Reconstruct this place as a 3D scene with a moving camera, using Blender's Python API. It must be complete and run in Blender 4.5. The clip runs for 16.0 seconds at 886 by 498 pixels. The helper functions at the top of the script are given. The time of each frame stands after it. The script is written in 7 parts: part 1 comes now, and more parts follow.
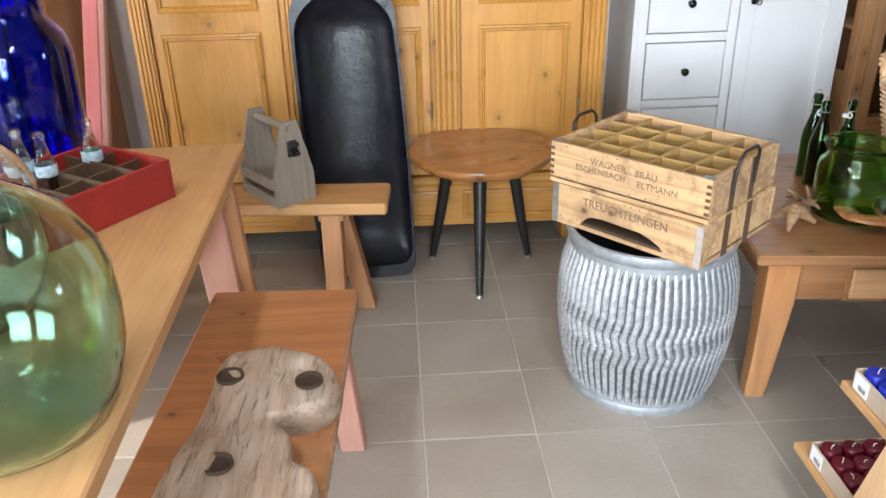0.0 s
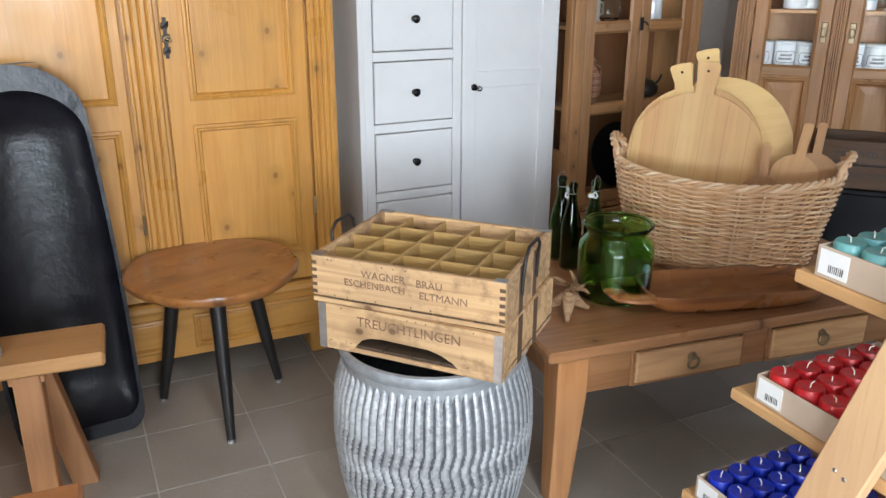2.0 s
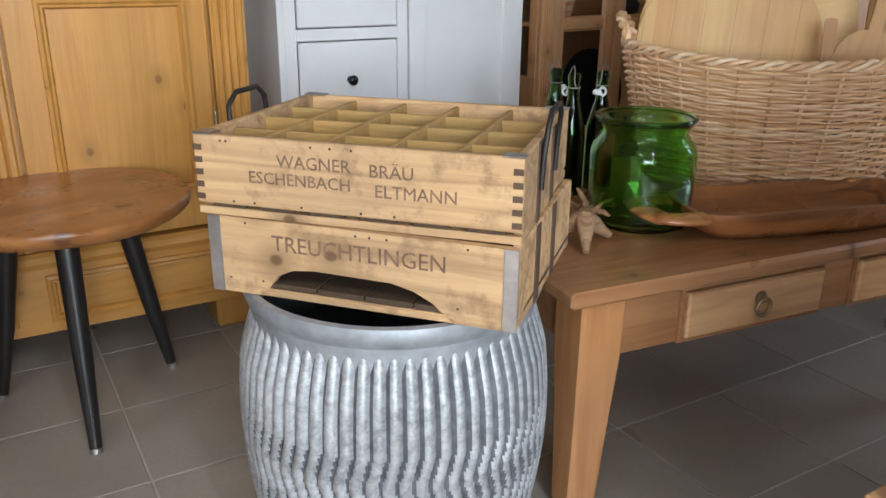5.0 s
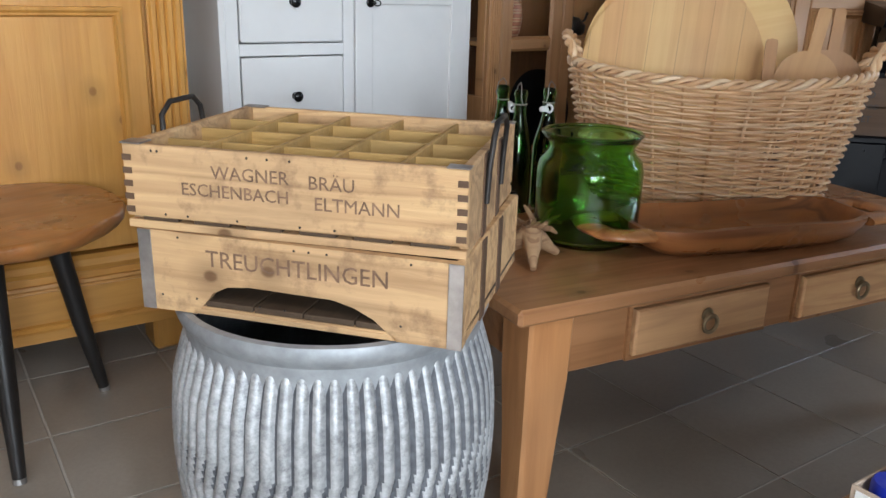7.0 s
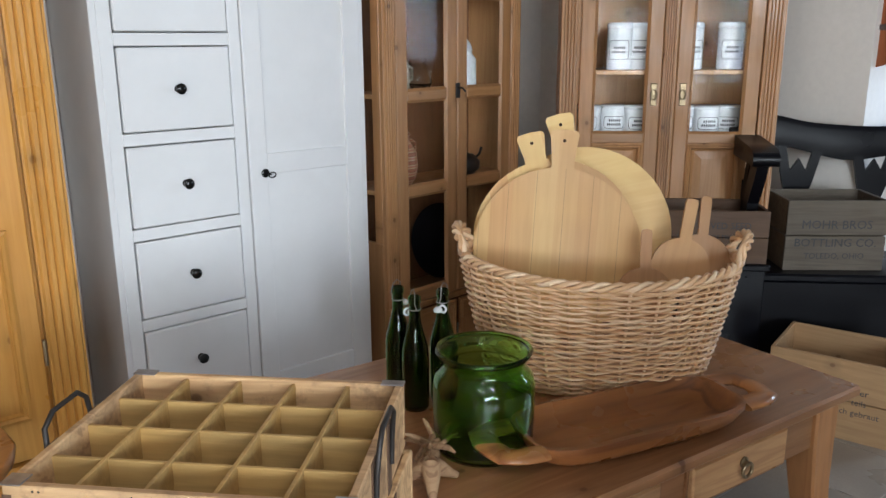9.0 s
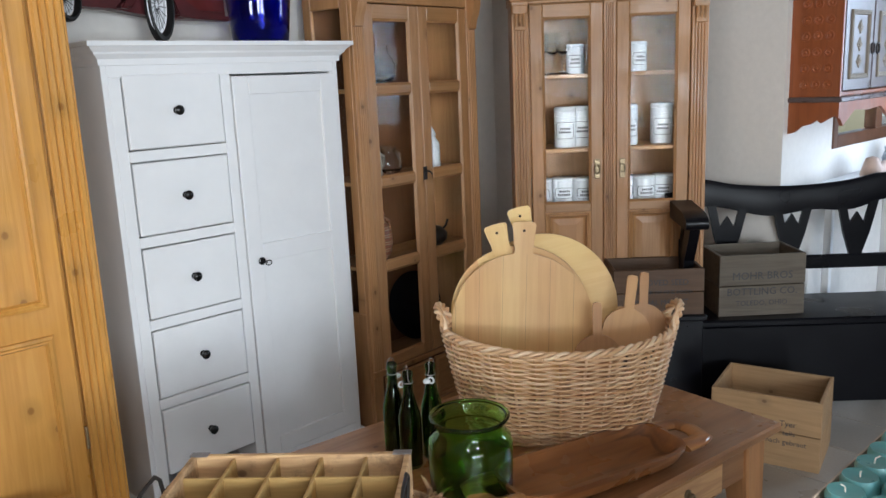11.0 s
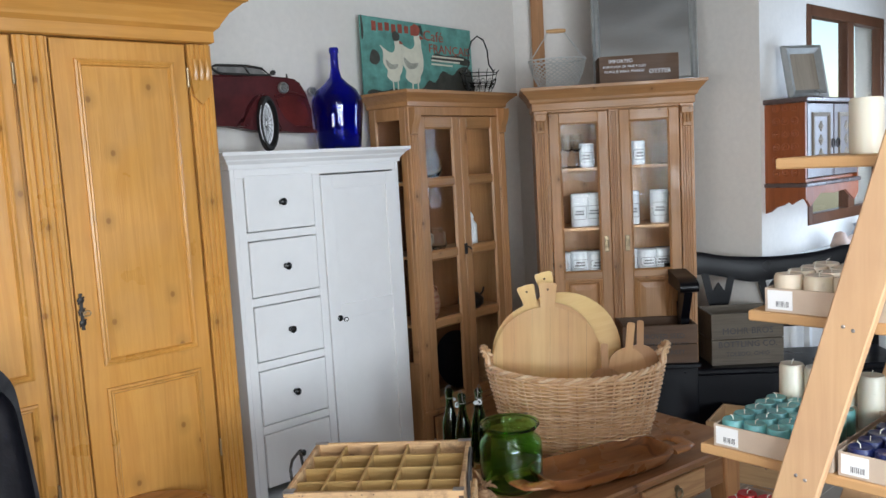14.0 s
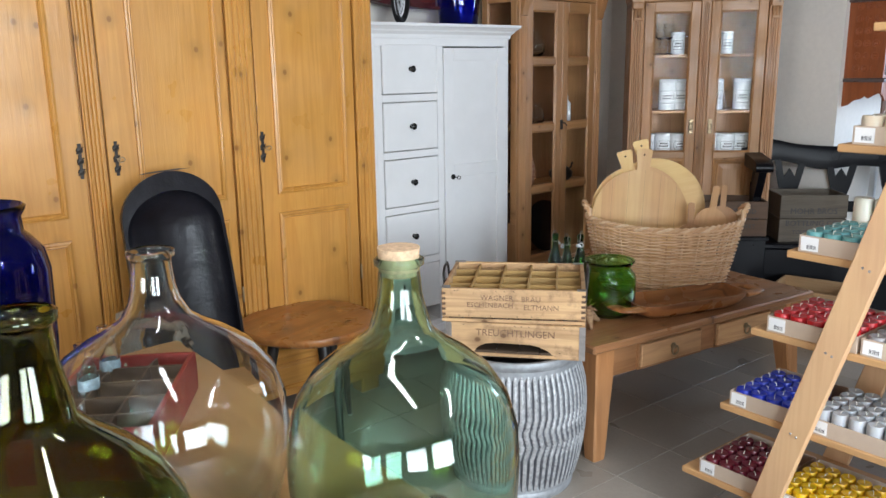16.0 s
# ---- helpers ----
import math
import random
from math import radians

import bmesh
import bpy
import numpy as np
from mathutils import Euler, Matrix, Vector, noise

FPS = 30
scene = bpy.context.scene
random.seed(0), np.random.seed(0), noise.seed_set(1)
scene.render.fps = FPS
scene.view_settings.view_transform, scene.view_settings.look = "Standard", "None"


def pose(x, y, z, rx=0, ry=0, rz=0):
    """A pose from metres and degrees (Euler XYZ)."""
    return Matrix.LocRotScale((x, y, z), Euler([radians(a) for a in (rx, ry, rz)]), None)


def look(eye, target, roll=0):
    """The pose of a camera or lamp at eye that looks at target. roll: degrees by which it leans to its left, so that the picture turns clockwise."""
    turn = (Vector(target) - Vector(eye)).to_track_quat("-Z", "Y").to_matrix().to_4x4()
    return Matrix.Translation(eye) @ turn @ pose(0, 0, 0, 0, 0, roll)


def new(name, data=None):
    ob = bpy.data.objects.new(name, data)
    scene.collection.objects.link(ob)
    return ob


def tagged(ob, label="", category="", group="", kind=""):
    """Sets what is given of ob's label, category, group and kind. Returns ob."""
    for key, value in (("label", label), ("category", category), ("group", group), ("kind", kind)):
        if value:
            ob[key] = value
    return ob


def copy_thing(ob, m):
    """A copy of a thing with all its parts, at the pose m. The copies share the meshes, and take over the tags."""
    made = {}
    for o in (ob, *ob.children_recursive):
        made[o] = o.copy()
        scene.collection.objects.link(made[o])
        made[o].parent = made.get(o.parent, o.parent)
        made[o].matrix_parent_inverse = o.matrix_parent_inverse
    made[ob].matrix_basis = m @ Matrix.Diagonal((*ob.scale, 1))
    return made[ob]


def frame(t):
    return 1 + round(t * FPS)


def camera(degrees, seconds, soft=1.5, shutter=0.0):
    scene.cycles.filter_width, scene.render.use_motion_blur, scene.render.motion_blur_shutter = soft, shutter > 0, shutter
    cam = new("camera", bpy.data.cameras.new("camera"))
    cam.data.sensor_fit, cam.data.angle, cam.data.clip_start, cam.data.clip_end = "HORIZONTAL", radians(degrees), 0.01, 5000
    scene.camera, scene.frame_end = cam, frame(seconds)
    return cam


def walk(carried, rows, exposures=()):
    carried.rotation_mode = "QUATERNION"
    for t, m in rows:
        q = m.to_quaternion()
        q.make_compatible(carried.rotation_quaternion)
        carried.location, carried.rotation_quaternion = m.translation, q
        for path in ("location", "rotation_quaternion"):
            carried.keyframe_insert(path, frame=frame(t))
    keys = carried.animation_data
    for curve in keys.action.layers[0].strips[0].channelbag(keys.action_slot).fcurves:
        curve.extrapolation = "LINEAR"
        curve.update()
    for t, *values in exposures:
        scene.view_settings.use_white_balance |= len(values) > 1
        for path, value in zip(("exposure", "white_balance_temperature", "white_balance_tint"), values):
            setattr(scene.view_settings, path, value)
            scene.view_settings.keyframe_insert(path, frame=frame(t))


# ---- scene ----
cam = camera(57.5, 16.0)
PATH = [
    (0, (0.041, 0.052, 1.547), (0.133, 1.85, 0.676), -1.3),
    (0.5, (-0.037, 0.142, 1.532), (0.257, 1.899, 0.623), -1.5),
    (1, (-0.094, 0.246, 1.517), (0.414, 1.972, 0.644), -0.6),
    (1.2, (-0.098, 0.3, 1.505), (0.509, 2.013, 0.671), -0.5),
    (1.5, (-0.076, 0.355, 1.491), (0.623, 2.074, 0.746), 0.3),
    (2, (-0.025, 0.455, 1.491), (0.778, 2.156, 0.812), 0.2),
    (2.5, (0.036, 0.526, 1.479), (0.883, 2.212, 0.816), 0.0),
    (3, (0.062, 0.616, 1.457), (0.94, 2.285, 0.788), -0.3),
    (3.5, (0.081, 0.781, 1.407), (0.993, 2.423, 0.719), -0.4),
    (4, (0.101, 0.919, 1.317), (1.043, 2.533, 0.603), -0.1),
    (4.5, (0.155, 1.023, 1.194), (1.103, 2.632, 0.478), 0.3),
    (4.7, (0.18, 1.051, 1.124), (1.126, 2.668, 0.425), 0.5),
    (5.7, (0.205, 1.078, 0.995), (1.190, 2.670, 0.352), 0.9),
    (6.8, (0.214, 1.086, 0.990), (1.252, 2.661, 0.382), 1.3),
    (7, (0.222, 1.092, 1.026), (1.294, 2.662, 0.405), 1.7),
    (7.5, (0.251, 1.109, 1.125), (1.396, 2.642, 0.542), 1.3),
    (8, (0.273, 1.111, 1.229), (1.454, 2.628, 0.677), 0.4),
    (8.5, (0.287, 1.115, 1.327), (1.505, 2.613, 0.805), -0.2),
    (9, (0.301, 1.114, 1.4), (1.55, 2.593, 0.898), -0.3),
    (11.3, (-0.014, 0.849, 1.656), (1.335, 2.271, 1.258), -2.6),
    (11.5, (-0.033, 0.816, 1.676), (1.315, 2.243, 1.293), -2.5),
    (12, (-0.095, 0.709, 1.698), (1.237, 2.166, 1.378), -2.4),
    (12.5, (-0.169, 0.624, 1.716), (1.158, 2.1, 1.467), -2.3),
    (13, (-0.341, 0.56, 1.717), (0.996, 2.033, 1.513), -2.6),
    (13.5, (-0.514, 0.476, 1.714), (0.827, 1.945, 1.509), -3.0),
    (14, (-0.606, 0.353, 1.695), (0.722, 1.833, 1.479), -3.2),
    (14.5, (-0.745, 0.237, 1.665), (0.527, 1.758, 1.408), -2.6),
    (15, (-0.874, 0.18, 1.631), (0.352, 1.725, 1.303), -1.6),
    (15.5, (-1.082, 0.15, 1.588), (0.166, 1.664, 1.196), -0.9),
    (16, (-1.231, 0.119, 1.57), (-0.019, 1.647, 1.126), -0.8),
]
EXPOSURES = [(t, stops, 6420, 10) for t, stops in ((0, 1.15), (1.5, 0.88), (3.5, 0.68), (7.0, 0.62), (9.0, 0.68), (12.5, 0.60), (16.0, 0.62))]
walk(cam, [(t, look(eye, target, roll)) for t, eye, target, roll in PATH], EXPOSURES)


CEIL_Z = 2.95

# ---- light ----
world = bpy.data.worlds.new("world")
scene.world = world
world.use_nodes = True
_wn = world.node_tree
_sky = _wn.nodes.new("ShaderNodeTexSky")
_sky.sky_type, _sky.sun_disc = "NISHITA", False
_sky.sun_elevation, _sky.sun_rotation = radians(23), radians(252)
_wn.links.new(_sky.outputs[0], _wn.nodes["Background"].inputs[0])
_wn.nodes["Background"].inputs[1].default_value = 0.12

sun = new("sun", bpy.data.lights.new("sun", "SUN"))
sun.data.energy, sun.data.angle, sun.data.color = 4.5, radians(0.5), (1.0, 0.95, 0.87)
sun.matrix_world = look((-1.0, -0.32, 0.44), (0, 0, 0))


def rect_lamp(name, x, y, z, w, h, target, energy, color=(0.81, 0.91, 1.0)):
    lamp = new(name, bpy.data.lights.new(name, "AREA"))
    lamp.data.shape, lamp.data.size, lamp.data.size_y = "RECTANGLE", w, h
    lamp.data.energy, lamp.data.color = energy, color
    lamp.matrix_world = look((x, y, z), target)
    return lamp


rect_lamp("daylight_south_a", -2.4, -3.1, 1.6, 1.5, 1.5, (-2.0, 0, 1.1), 105)
rect_lamp("daylight_south_b", -0.4, -3.1, 1.6, 1.5, 1.5, (0.1, 0, 1.1), 135)
rect_lamp("daylight_west", -3.9, 0.3, 1.3, 1.5, 0.65, (0, 0.3, 1.0), 45)
# Added fill lamp that brightens the niche wall; it stands in no window.
rect_lamp("daylight_east", 5.3, 1.5, 1.7, 1.0, 1.0, (4.5, 2.7, 1.2), 26, (0.62, 0.78, 1.0))
rect_lamp("strip_light_a", -0.9, 0.5, CEIL_Z - 0.09, 0.12, 1.4, (-0.9, 0.5001, 0), 15, (0.95, 0.97, 1.0))
rect_lamp("strip_light_b", 0.5, -0.6, CEIL_Z - 0.09, 0.12, 1.4, (0.5, -0.5999, 0), 26, (0.95, 0.97, 1.0))


# ---- materials ----
def shader(name, rough=0.5, metal=0.0):
    m = bpy.data.materials.new(name)
    m.use_nodes = True
    nt = m.node_tree
    b = nt.nodes["Principled BSDF"]
    b.inputs["Roughness"].default_value, b.inputs["Metallic"].default_value = rough, metal
    return m, nt, b


def coords(nt, scale=(1, 1, 1), turn=(0, 0, 0)):
    """Object coordinates, moved by the object's random number, so that copies differ."""
    tc, mp, oi, add, mul = (nt.nodes.new(n) for n in ("ShaderNodeTexCoord", "ShaderNodeMapping", "ShaderNodeObjectInfo", "ShaderNodeVectorMath", "ShaderNodeVectorMath"))
    mul.operation, add.operation = "SCALE", "ADD"
    mul.inputs[0].default_value, = ((7.1, 3.3, 5.7),)
    nt.links.new(oi.outputs["Random"], mul.inputs["Scale"])
    nt.links.new(tc.outputs["Object"], add.inputs[0])
    nt.links.new(mul.outputs[0], add.inputs[1])
    nt.links.new(add.outputs[0], mp.inputs[0])
    mp.inputs["Scale"].default_value = scale
    mp.inputs["Rotation"].default_value = [radians(a) for a in turn]
    return mp.outputs[0]


def noise_tex(nt, vec, scale, detail=4.0, rough=0.55, distortion=0.0):
    n = nt.nodes.new("ShaderNodeTexNoise")
    n.inputs["Scale"].default_value, n.inputs["Detail"].default_value = scale, detail
    n.inputs["Roughness"].default_value, n.inputs["Distortion"].default_value = rough, distortion
    nt.links.new(vec, n.inputs["Vector"])
    return n.outputs["Fac"]


def ramp(nt, fac, *stops):
    r = nt.nodes.new("ShaderNodeValToRGB")
    while len(r.color_ramp.elements) < len(stops):
        r.color_ramp.elements.new(0.5)
    for e, (at, c) in zip(r.color_ramp.elements, stops):
        e.position, e.color = at, (*(c if isinstance(c, (tuple, list)) else (c, c, c)), 1)
    nt.links.new(fac, r.inputs[0])
    return r.outputs[0]


def mix(nt, fac, a, b, kind="MIX"):
    n = nt.nodes.new("ShaderNodeMix")
    n.data_type, n.blend_type = "RGBA", kind
    for value, socket in ((fac, n.inputs[0]), (a, n.inputs[6]), (b, n.inputs[7])):
        if isinstance(value, (int, float)):
            socket.default_value = value
        elif isinstance(value, tuple):
            socket.default_value = (*value, 1)
        else:
            nt.links.new(value, socket)
    return n.outputs[2]


def bump(nt, b, height, strength=0.3, distance=0.01):
    n = nt.nodes.new("ShaderNodeBump")
    n.inputs["Strength"].default_value, n.inputs["Distance"].default_value = strength, distance
    nt.links.new(height, n.inputs["Height"])
    nt.links.new(n.outputs[0], b.inputs["Normal"])


def wood(name, light, dark, axis="z", rough=0.45, knots=0.0, grain=1.0, wear=None, relief=0.25, strips=0.0, figure=0.28, coat=0.0, flat=False):
    """Sawn wood: growth rings stretched along axis, fine pores, knots, and blotches."""
    m, nt, b = shader(name, rough)
    long = {"x": (0.06, 1, 1), "y": (1, 0.06, 1), "z": (1, 1, 0.06)}[axis]
    v = coords(nt, long)
    rings = noise_tex(nt, v, 9 * grain, 3, 0.5, 1.2)
    lines = noise_tex(nt, v, 60 * grain, 5, 0.65, 0.6)
    mid = tuple((p + q) / 2 for p, q in zip(light, dark))
    deep = tuple((1 - figure) * p + figure * q for p, q in zip(light, dark))
    c = ramp(nt, rings, (0.25, mid), (0.36, light), (0.45, deep), (0.49, light), (0.56, light), (0.61, deep), (0.66, light), (0.80, mid))
    c = mix(nt, ramp(nt, lines, (0.42, 0.0), (0.78, 0.42)), c, dark)
    plain = coords(nt)
    blot = noise_tex(nt, plain, 2.3, 3)
    c = mix(nt, 0.5, c, ramp(nt, blot, (0.3, tuple(min(1, p * 0.68) for p in light)), (0.7, tuple(min(1, p * 1.22) for p in light))), "OVERLAY")
    if knots:
        kv = coords(nt, {"x": (0.78, 1, 1), "y": (1, 0.78, 1), "z": (1, 1, 0.78)}[axis], (0, 0, 0) if flat else (90, 0, 0))
        k = nt.nodes.new("ShaderNodeTexVoronoi")
        k.voronoi_dimensions = "2D"
        k.inputs["Scale"].default_value = 4.2
        nt.links.new(kv, k.inputs["Vector"])
        ring = ramp(nt, k.outputs["Distance"], (0.05 * knots, 0.5), (0.16 * knots, 0.0))
        c = mix(nt, ring, c, tuple(p * 0.9 for p in dark))
        spot = ramp(nt, k.outputs["Distance"], (0.0, 0.9), (0.028 * knots, 0.8), (0.045 * knots, 0.0))
        c = mix(nt, spot, c, tuple(p * q for p, q in zip(dark, (0.62, 0.5, 0.4))))
    if strips:
        sep, snap, rnd = nt.nodes.new("ShaderNodeSeparateXYZ"), nt.nodes.new("ShaderNodeMath"), nt.nodes.new("ShaderNodeTexWhiteNoise")
        nt.links.new(plain, sep.inputs[0])
        snap.operation, snap.inputs[1].default_value, rnd.noise_dimensions = "SNAP", strips, "1D"
        nt.links.new(sep.outputs["X"], snap.inputs[0])
        nt.links.new(snap.outputs[0], rnd.inputs["W"])
        c = mix(nt, 0.8, c, ramp(nt, rnd.outputs["Value"], (0.0, (0.42, 0.40, 0.38)), (1.0, (0.60, 0.60, 0.60))), "OVERLAY")
    if wear:
        w = noise_tex(nt, plain, 14, 6, 0.7)
        c = mix(nt, ramp(nt, w, (0.52, 0.0), (0.7, 0.7)), c, wear)
    nt.links.new(c, b.inputs["Base Color"])
    b.inputs["Coat Weight"].default_value, b.inputs["Coat Roughness"].default_value = coat, 0.22
    r = noise_tex(nt, plain, 6, 3)
    nt.links.new(ramp(nt, r, (0.3, rough - 0.1), (0.7, rough + 0.15)), b.inputs["Roughness"])
    bump(nt, b, lines, relief, 0.004)
    return m


def plain_paint(name, color, rough=0.5, metal=0.0, vary=0.12, scale=20, relief=0.1, spec=None):
    m, nt, b = shader(name, rough, metal)
    v = coords(nt)
    n = noise_tex(nt, v, scale, 5, 0.6)
    big = noise_tex(nt, v, scale / 9, 3)
    c = ramp(nt, n, (0.3, tuple(p * (1 - vary) for p in color)), (0.7, tuple(min(1, p * (1 + vary)) for p in color)))
    c = mix(nt, ramp(nt, big, (0.35, 0.0), (0.7, 0.35)), c, tuple(p * (1 - vary) for p in color))
    nt.links.new(c, b.inputs["Base Color"])
    nt.links.new(ramp(nt, big, (0.3, max(0.02, rough - 0.08)), (0.7, rough + 0.1)), b.inputs["Roughness"])
    bump(nt, b, n, relief, 0.003)
    return m


def glass(name, color=(1, 1, 1), rough=0.0, ior=1.45, absorb=0.0):
    m, nt, b = shader(name, rough)
    b.inputs["Base Color"].default_value = (*color, 1)
    b.inputs["Transmission Weight"].default_value = 1.0
    b.inputs["IOR"].default_value = ior
    return m


PINE = wood("pine_honey_upright", (0.56, 0.34, 0.105), (0.38, 0.19, 0.042), "z", 0.36, knots=1.0, coat=0.15)
PINE_X = wood("pine_honey_level", (0.55, 0.33, 0.10), (0.37, 0.185, 0.042), "x", 0.38, knots=0.7)
OLD = wood("waxed_pine_upright", (0.48, 0.30, 0.155), (0.29, 0.15, 0.06), "z", 0.42, knots=0.8)
OLD_X = wood("waxed_pine_level", (0.47, 0.295, 0.15), (0.29, 0.15, 0.06), "x", 0.42, knots=0.6)
# Darkened copy of the waxed pine: shade inside the cabinet put into colour.
INNER = wood("cabinet_inside_shaded", (0.27, 0.135, 0.06), (0.14, 0.065, 0.028), "z", 0.6)
TEAK = wood("brown_hardwood_level", (0.42, 0.245, 0.125), (0.19, 0.085, 0.035), "x", 0.34, grain=0.8, knots=0.8, figure=0.35, coat=0.25, flat=True)
TEAK_Z = wood("brown_hardwood_upright", (0.47, 0.275, 0.135), (0.24, 0.115, 0.05), "z", 0.4, grain=0.8, figure=0.35)
TEAK_D = wood("brown_hardwood_drawer", (0.60, 0.41, 0.24), (0.34, 0.19, 0.10), "x", 0.4, grain=0.9, figure=0.4)
BENCH = wood("red_brown_plank", (0.43, 0.235, 0.115), (0.22, 0.095, 0.04), "y", 0.33, grain=0.6, knots=0.8, figure=0.35, coat=0.2, flat=True)
OAK = wood("pale_oak_plank", (0.52, 0.34, 0.17), (0.37, 0.215, 0.095), "x", 0.5)
OAK_Y = wood("pale_oak_table", (0.55, 0.37, 0.20), (0.40, 0.24, 0.115), "y", 0.4)
OAK_Z = wood("pale_oak_leg", (0.50, 0.31, 0.17), (0.34, 0.19, 0.10), "z", 0.55)
PINK = wood("pinkish_raw_wood", (0.52, 0.33, 0.27), (0.38, 0.21, 0.16), "z", 0.6)
BEECH = wood("beech_board", (0.66, 0.47, 0.25), (0.52, 0.34, 0.16), "z", 0.42, relief=0.1, strips=0.058)
BEECH_B = wood("beech_board_pale", (0.72, 0.53, 0.29), (0.58, 0.38, 0.18), "x", 0.42, relief=0.1)
SPOON = wood("beech_dull", (0.56, 0.38, 0.20), (0.42, 0.26, 0.12), "z", 0.5, relief=0.1)
SPOON_D = wood("beech_dull_dark", (0.48, 0.31, 0.16), (0.34, 0.20, 0.095), "z", 0.5, relief=0.1)
CRATE = wood("crate_wood", (0.60, 0.44, 0.27), (0.20, 0.115, 0.055), "x", 0.65, knots=1.0, wear=(0.16, 0.085, 0.045), relief=0.7, figure=0.45)
CRATE_W = wood("wine_crate_wood", (0.44, 0.31, 0.18), (0.24, 0.15, 0.08), "x", 0.65, knots=0.8, relief=0.4)
CRATE_D = wood("crate_divider", (0.50, 0.36, 0.16), (0.22, 0.14, 0.055), "x", 0.65, relief=0.4)
CRATE_G = wood("crate_grey_wood", (0.20, 0.17, 0.135), (0.07, 0.055, 0.045), "x", 0.7, relief=0.6)
CRATE_B = wood("crate_brown_wood", (0.18, 0.11, 0.065), (0.08, 0.045, 0.025), "x", 0.65, relief=0.5)
STAND = wood("pale_stand_wood", (0.62, 0.45, 0.29), (0.50, 0.33, 0.20), "z", 0.5, knots=0.5)
STAND_Y = wood("pale_stand_board", (0.54, 0.37, 0.20), (0.42, 0.26, 0.13), "y", 0.5)
TRAYW = wood("bowl_wood", (0.38, 0.185, 0.07), (0.12, 0.045, 0.018), "x", 0.28, grain=0.8, figure=0.8, coat=0.4)
TRAYE = wood("bowl_wood_pale", (0.50, 0.28, 0.12), (0.20, 0.085, 0.035), "x", 0.3, grain=0.8, figure=0.8, coat=0.4)
ROOT = wood("pale_root", (0.44, 0.31, 0.19), (0.20, 0.11, 0.06), "x", 0.75, grain=1.6, figure=0.7, relief=0.6)
CARVED = wood("carved_red_wood", (0.36, 0.13, 0.045), (0.18, 0.06, 0.022), "z", 0.4)
GREYW = wood("weathered_grey_wood", (0.33, 0.29, 0.24), (0.16, 0.13, 0.10), "z", 0.75, relief=0.5)
DRIFT0 = wood("driftwood_grey_brown", (0.55, 0.45, 0.36), (0.30, 0.21, 0.15), "y", 0.8, grain=1.4, wear=(0.33, 0.20, 0.11), relief=0.9)
ROUNDTOP = wood("stool_top_wood", (0.46, 0.245, 0.085), (0.20, 0.08, 0.025), "x", 0.3, grain=0.5, knots=1.6, wear=(0.27, 0.13, 0.045), figure=0.45, coat=0.3, flat=True)
BARK = wood("stool_live_edge", (0.27, 0.12, 0.05), (0.12, 0.05, 0.02), "x", 0.7, relief=0.8)
WHITE = plain_paint("white_paint", (0.80, 0.795, 0.79), 0.35, vary=0.025, scale=9, relief=0.05)
WALL = plain_paint("plaster_off_white", (0.74, 0.70, 0.65), 0.85, vary=0.035, scale=30, relief=0.25)
# Unseen walls and ceiling are kept dark to cut the fill light.
FARWALL = plain_paint("unseen_dark_wall", (0.10, 0.08, 0.065), 0.8, vary=0.2)
CEIL = plain_paint("unseen_dark_ceiling", (0.22, 0.20, 0.18), 0.9, vary=0.03)
GREYWALL = plain_paint("grey_side", (0.42, 0.41, 0.41), 0.7, vary=0.05)
BLACK = plain_paint("black_lacquer", (0.003, 0.003, 0.005), 0.32, vary=0.2, relief=0.05)
BLACK.node_tree.nodes["Principled BSDF"].inputs["Specular IOR Level"].default_value = 0.22
BLACKLEG = plain_paint("black_leg_paint", (0.015, 0.013, 0.012), 0.35, vary=0.2)
TROUGH = plain_paint("black_stained_trough", (0.010, 0.010, 0.014), 0.30, vary=0.5, scale=11, relief=1.6)
TROUGH.node_tree.nodes["Principled BSDF"].inputs["Specular IOR Level"].default_value = 0.32
TROUGH_E = plain_paint("worn_trough_rim", (0.055, 0.045, 0.042), 0.6, vary=0.5, scale=25, relief=0.8)
IRON = plain_paint("dark_iron", (0.05, 0.045, 0.042), 0.5, 0.7, vary=0.3)
KNOB = plain_paint("black_knob", (0.01, 0.01, 0.01), 0.25, 0.3)
BRASS = plain_paint("aged_brass", (0.33, 0.25, 0.15), 0.4, 0.8, vary=0.3)
STEEL = plain_paint("worn_steel", (0.35, 0.33, 0.32), 0.45, 0.8, vary=0.3)
SILVER = plain_paint("silver_frame", (0.42, 0.43, 0.42), 0.35, 0.6, vary=0.15)
CARD = plain_paint("cardboard", (0.50, 0.39, 0.30), 0.8, vary=0.05)
PAPER = plain_paint("paper_label", (0.78, 0.78, 0.78), 0.7, vary=0.02)
INK = plain_paint("ink", (0.05, 0.05, 0.055), 0.7)
CERAMIC = plain_paint("white_ceramic", (0.74, 0.75, 0.77), 0.15, vary=0.02, relief=0.0)
MIRROR, _, _mb = shader("mirror_glass", 0.02, 1.0)
_mb.inputs["Base Color"].default_value = (0.85, 0.87, 0.87, 1)
GLASS = glass("clear_glass", (0.97, 0.99, 0.98))
PANE = glass("window_pane", (0.95, 0.97, 0.96), ior=1.12)
GREEN = glass("green_jar_glass", (0.38, 0.82, 0.24))
BOTTLE = glass("dark_green_glass", (0.10, 0.24, 0.07))
DEMI = glass("pale_green_glass", (0.66, 0.88, 0.77))
DEMI_C = glass("faint_blue_glass", (0.90, 0.96, 0.97))
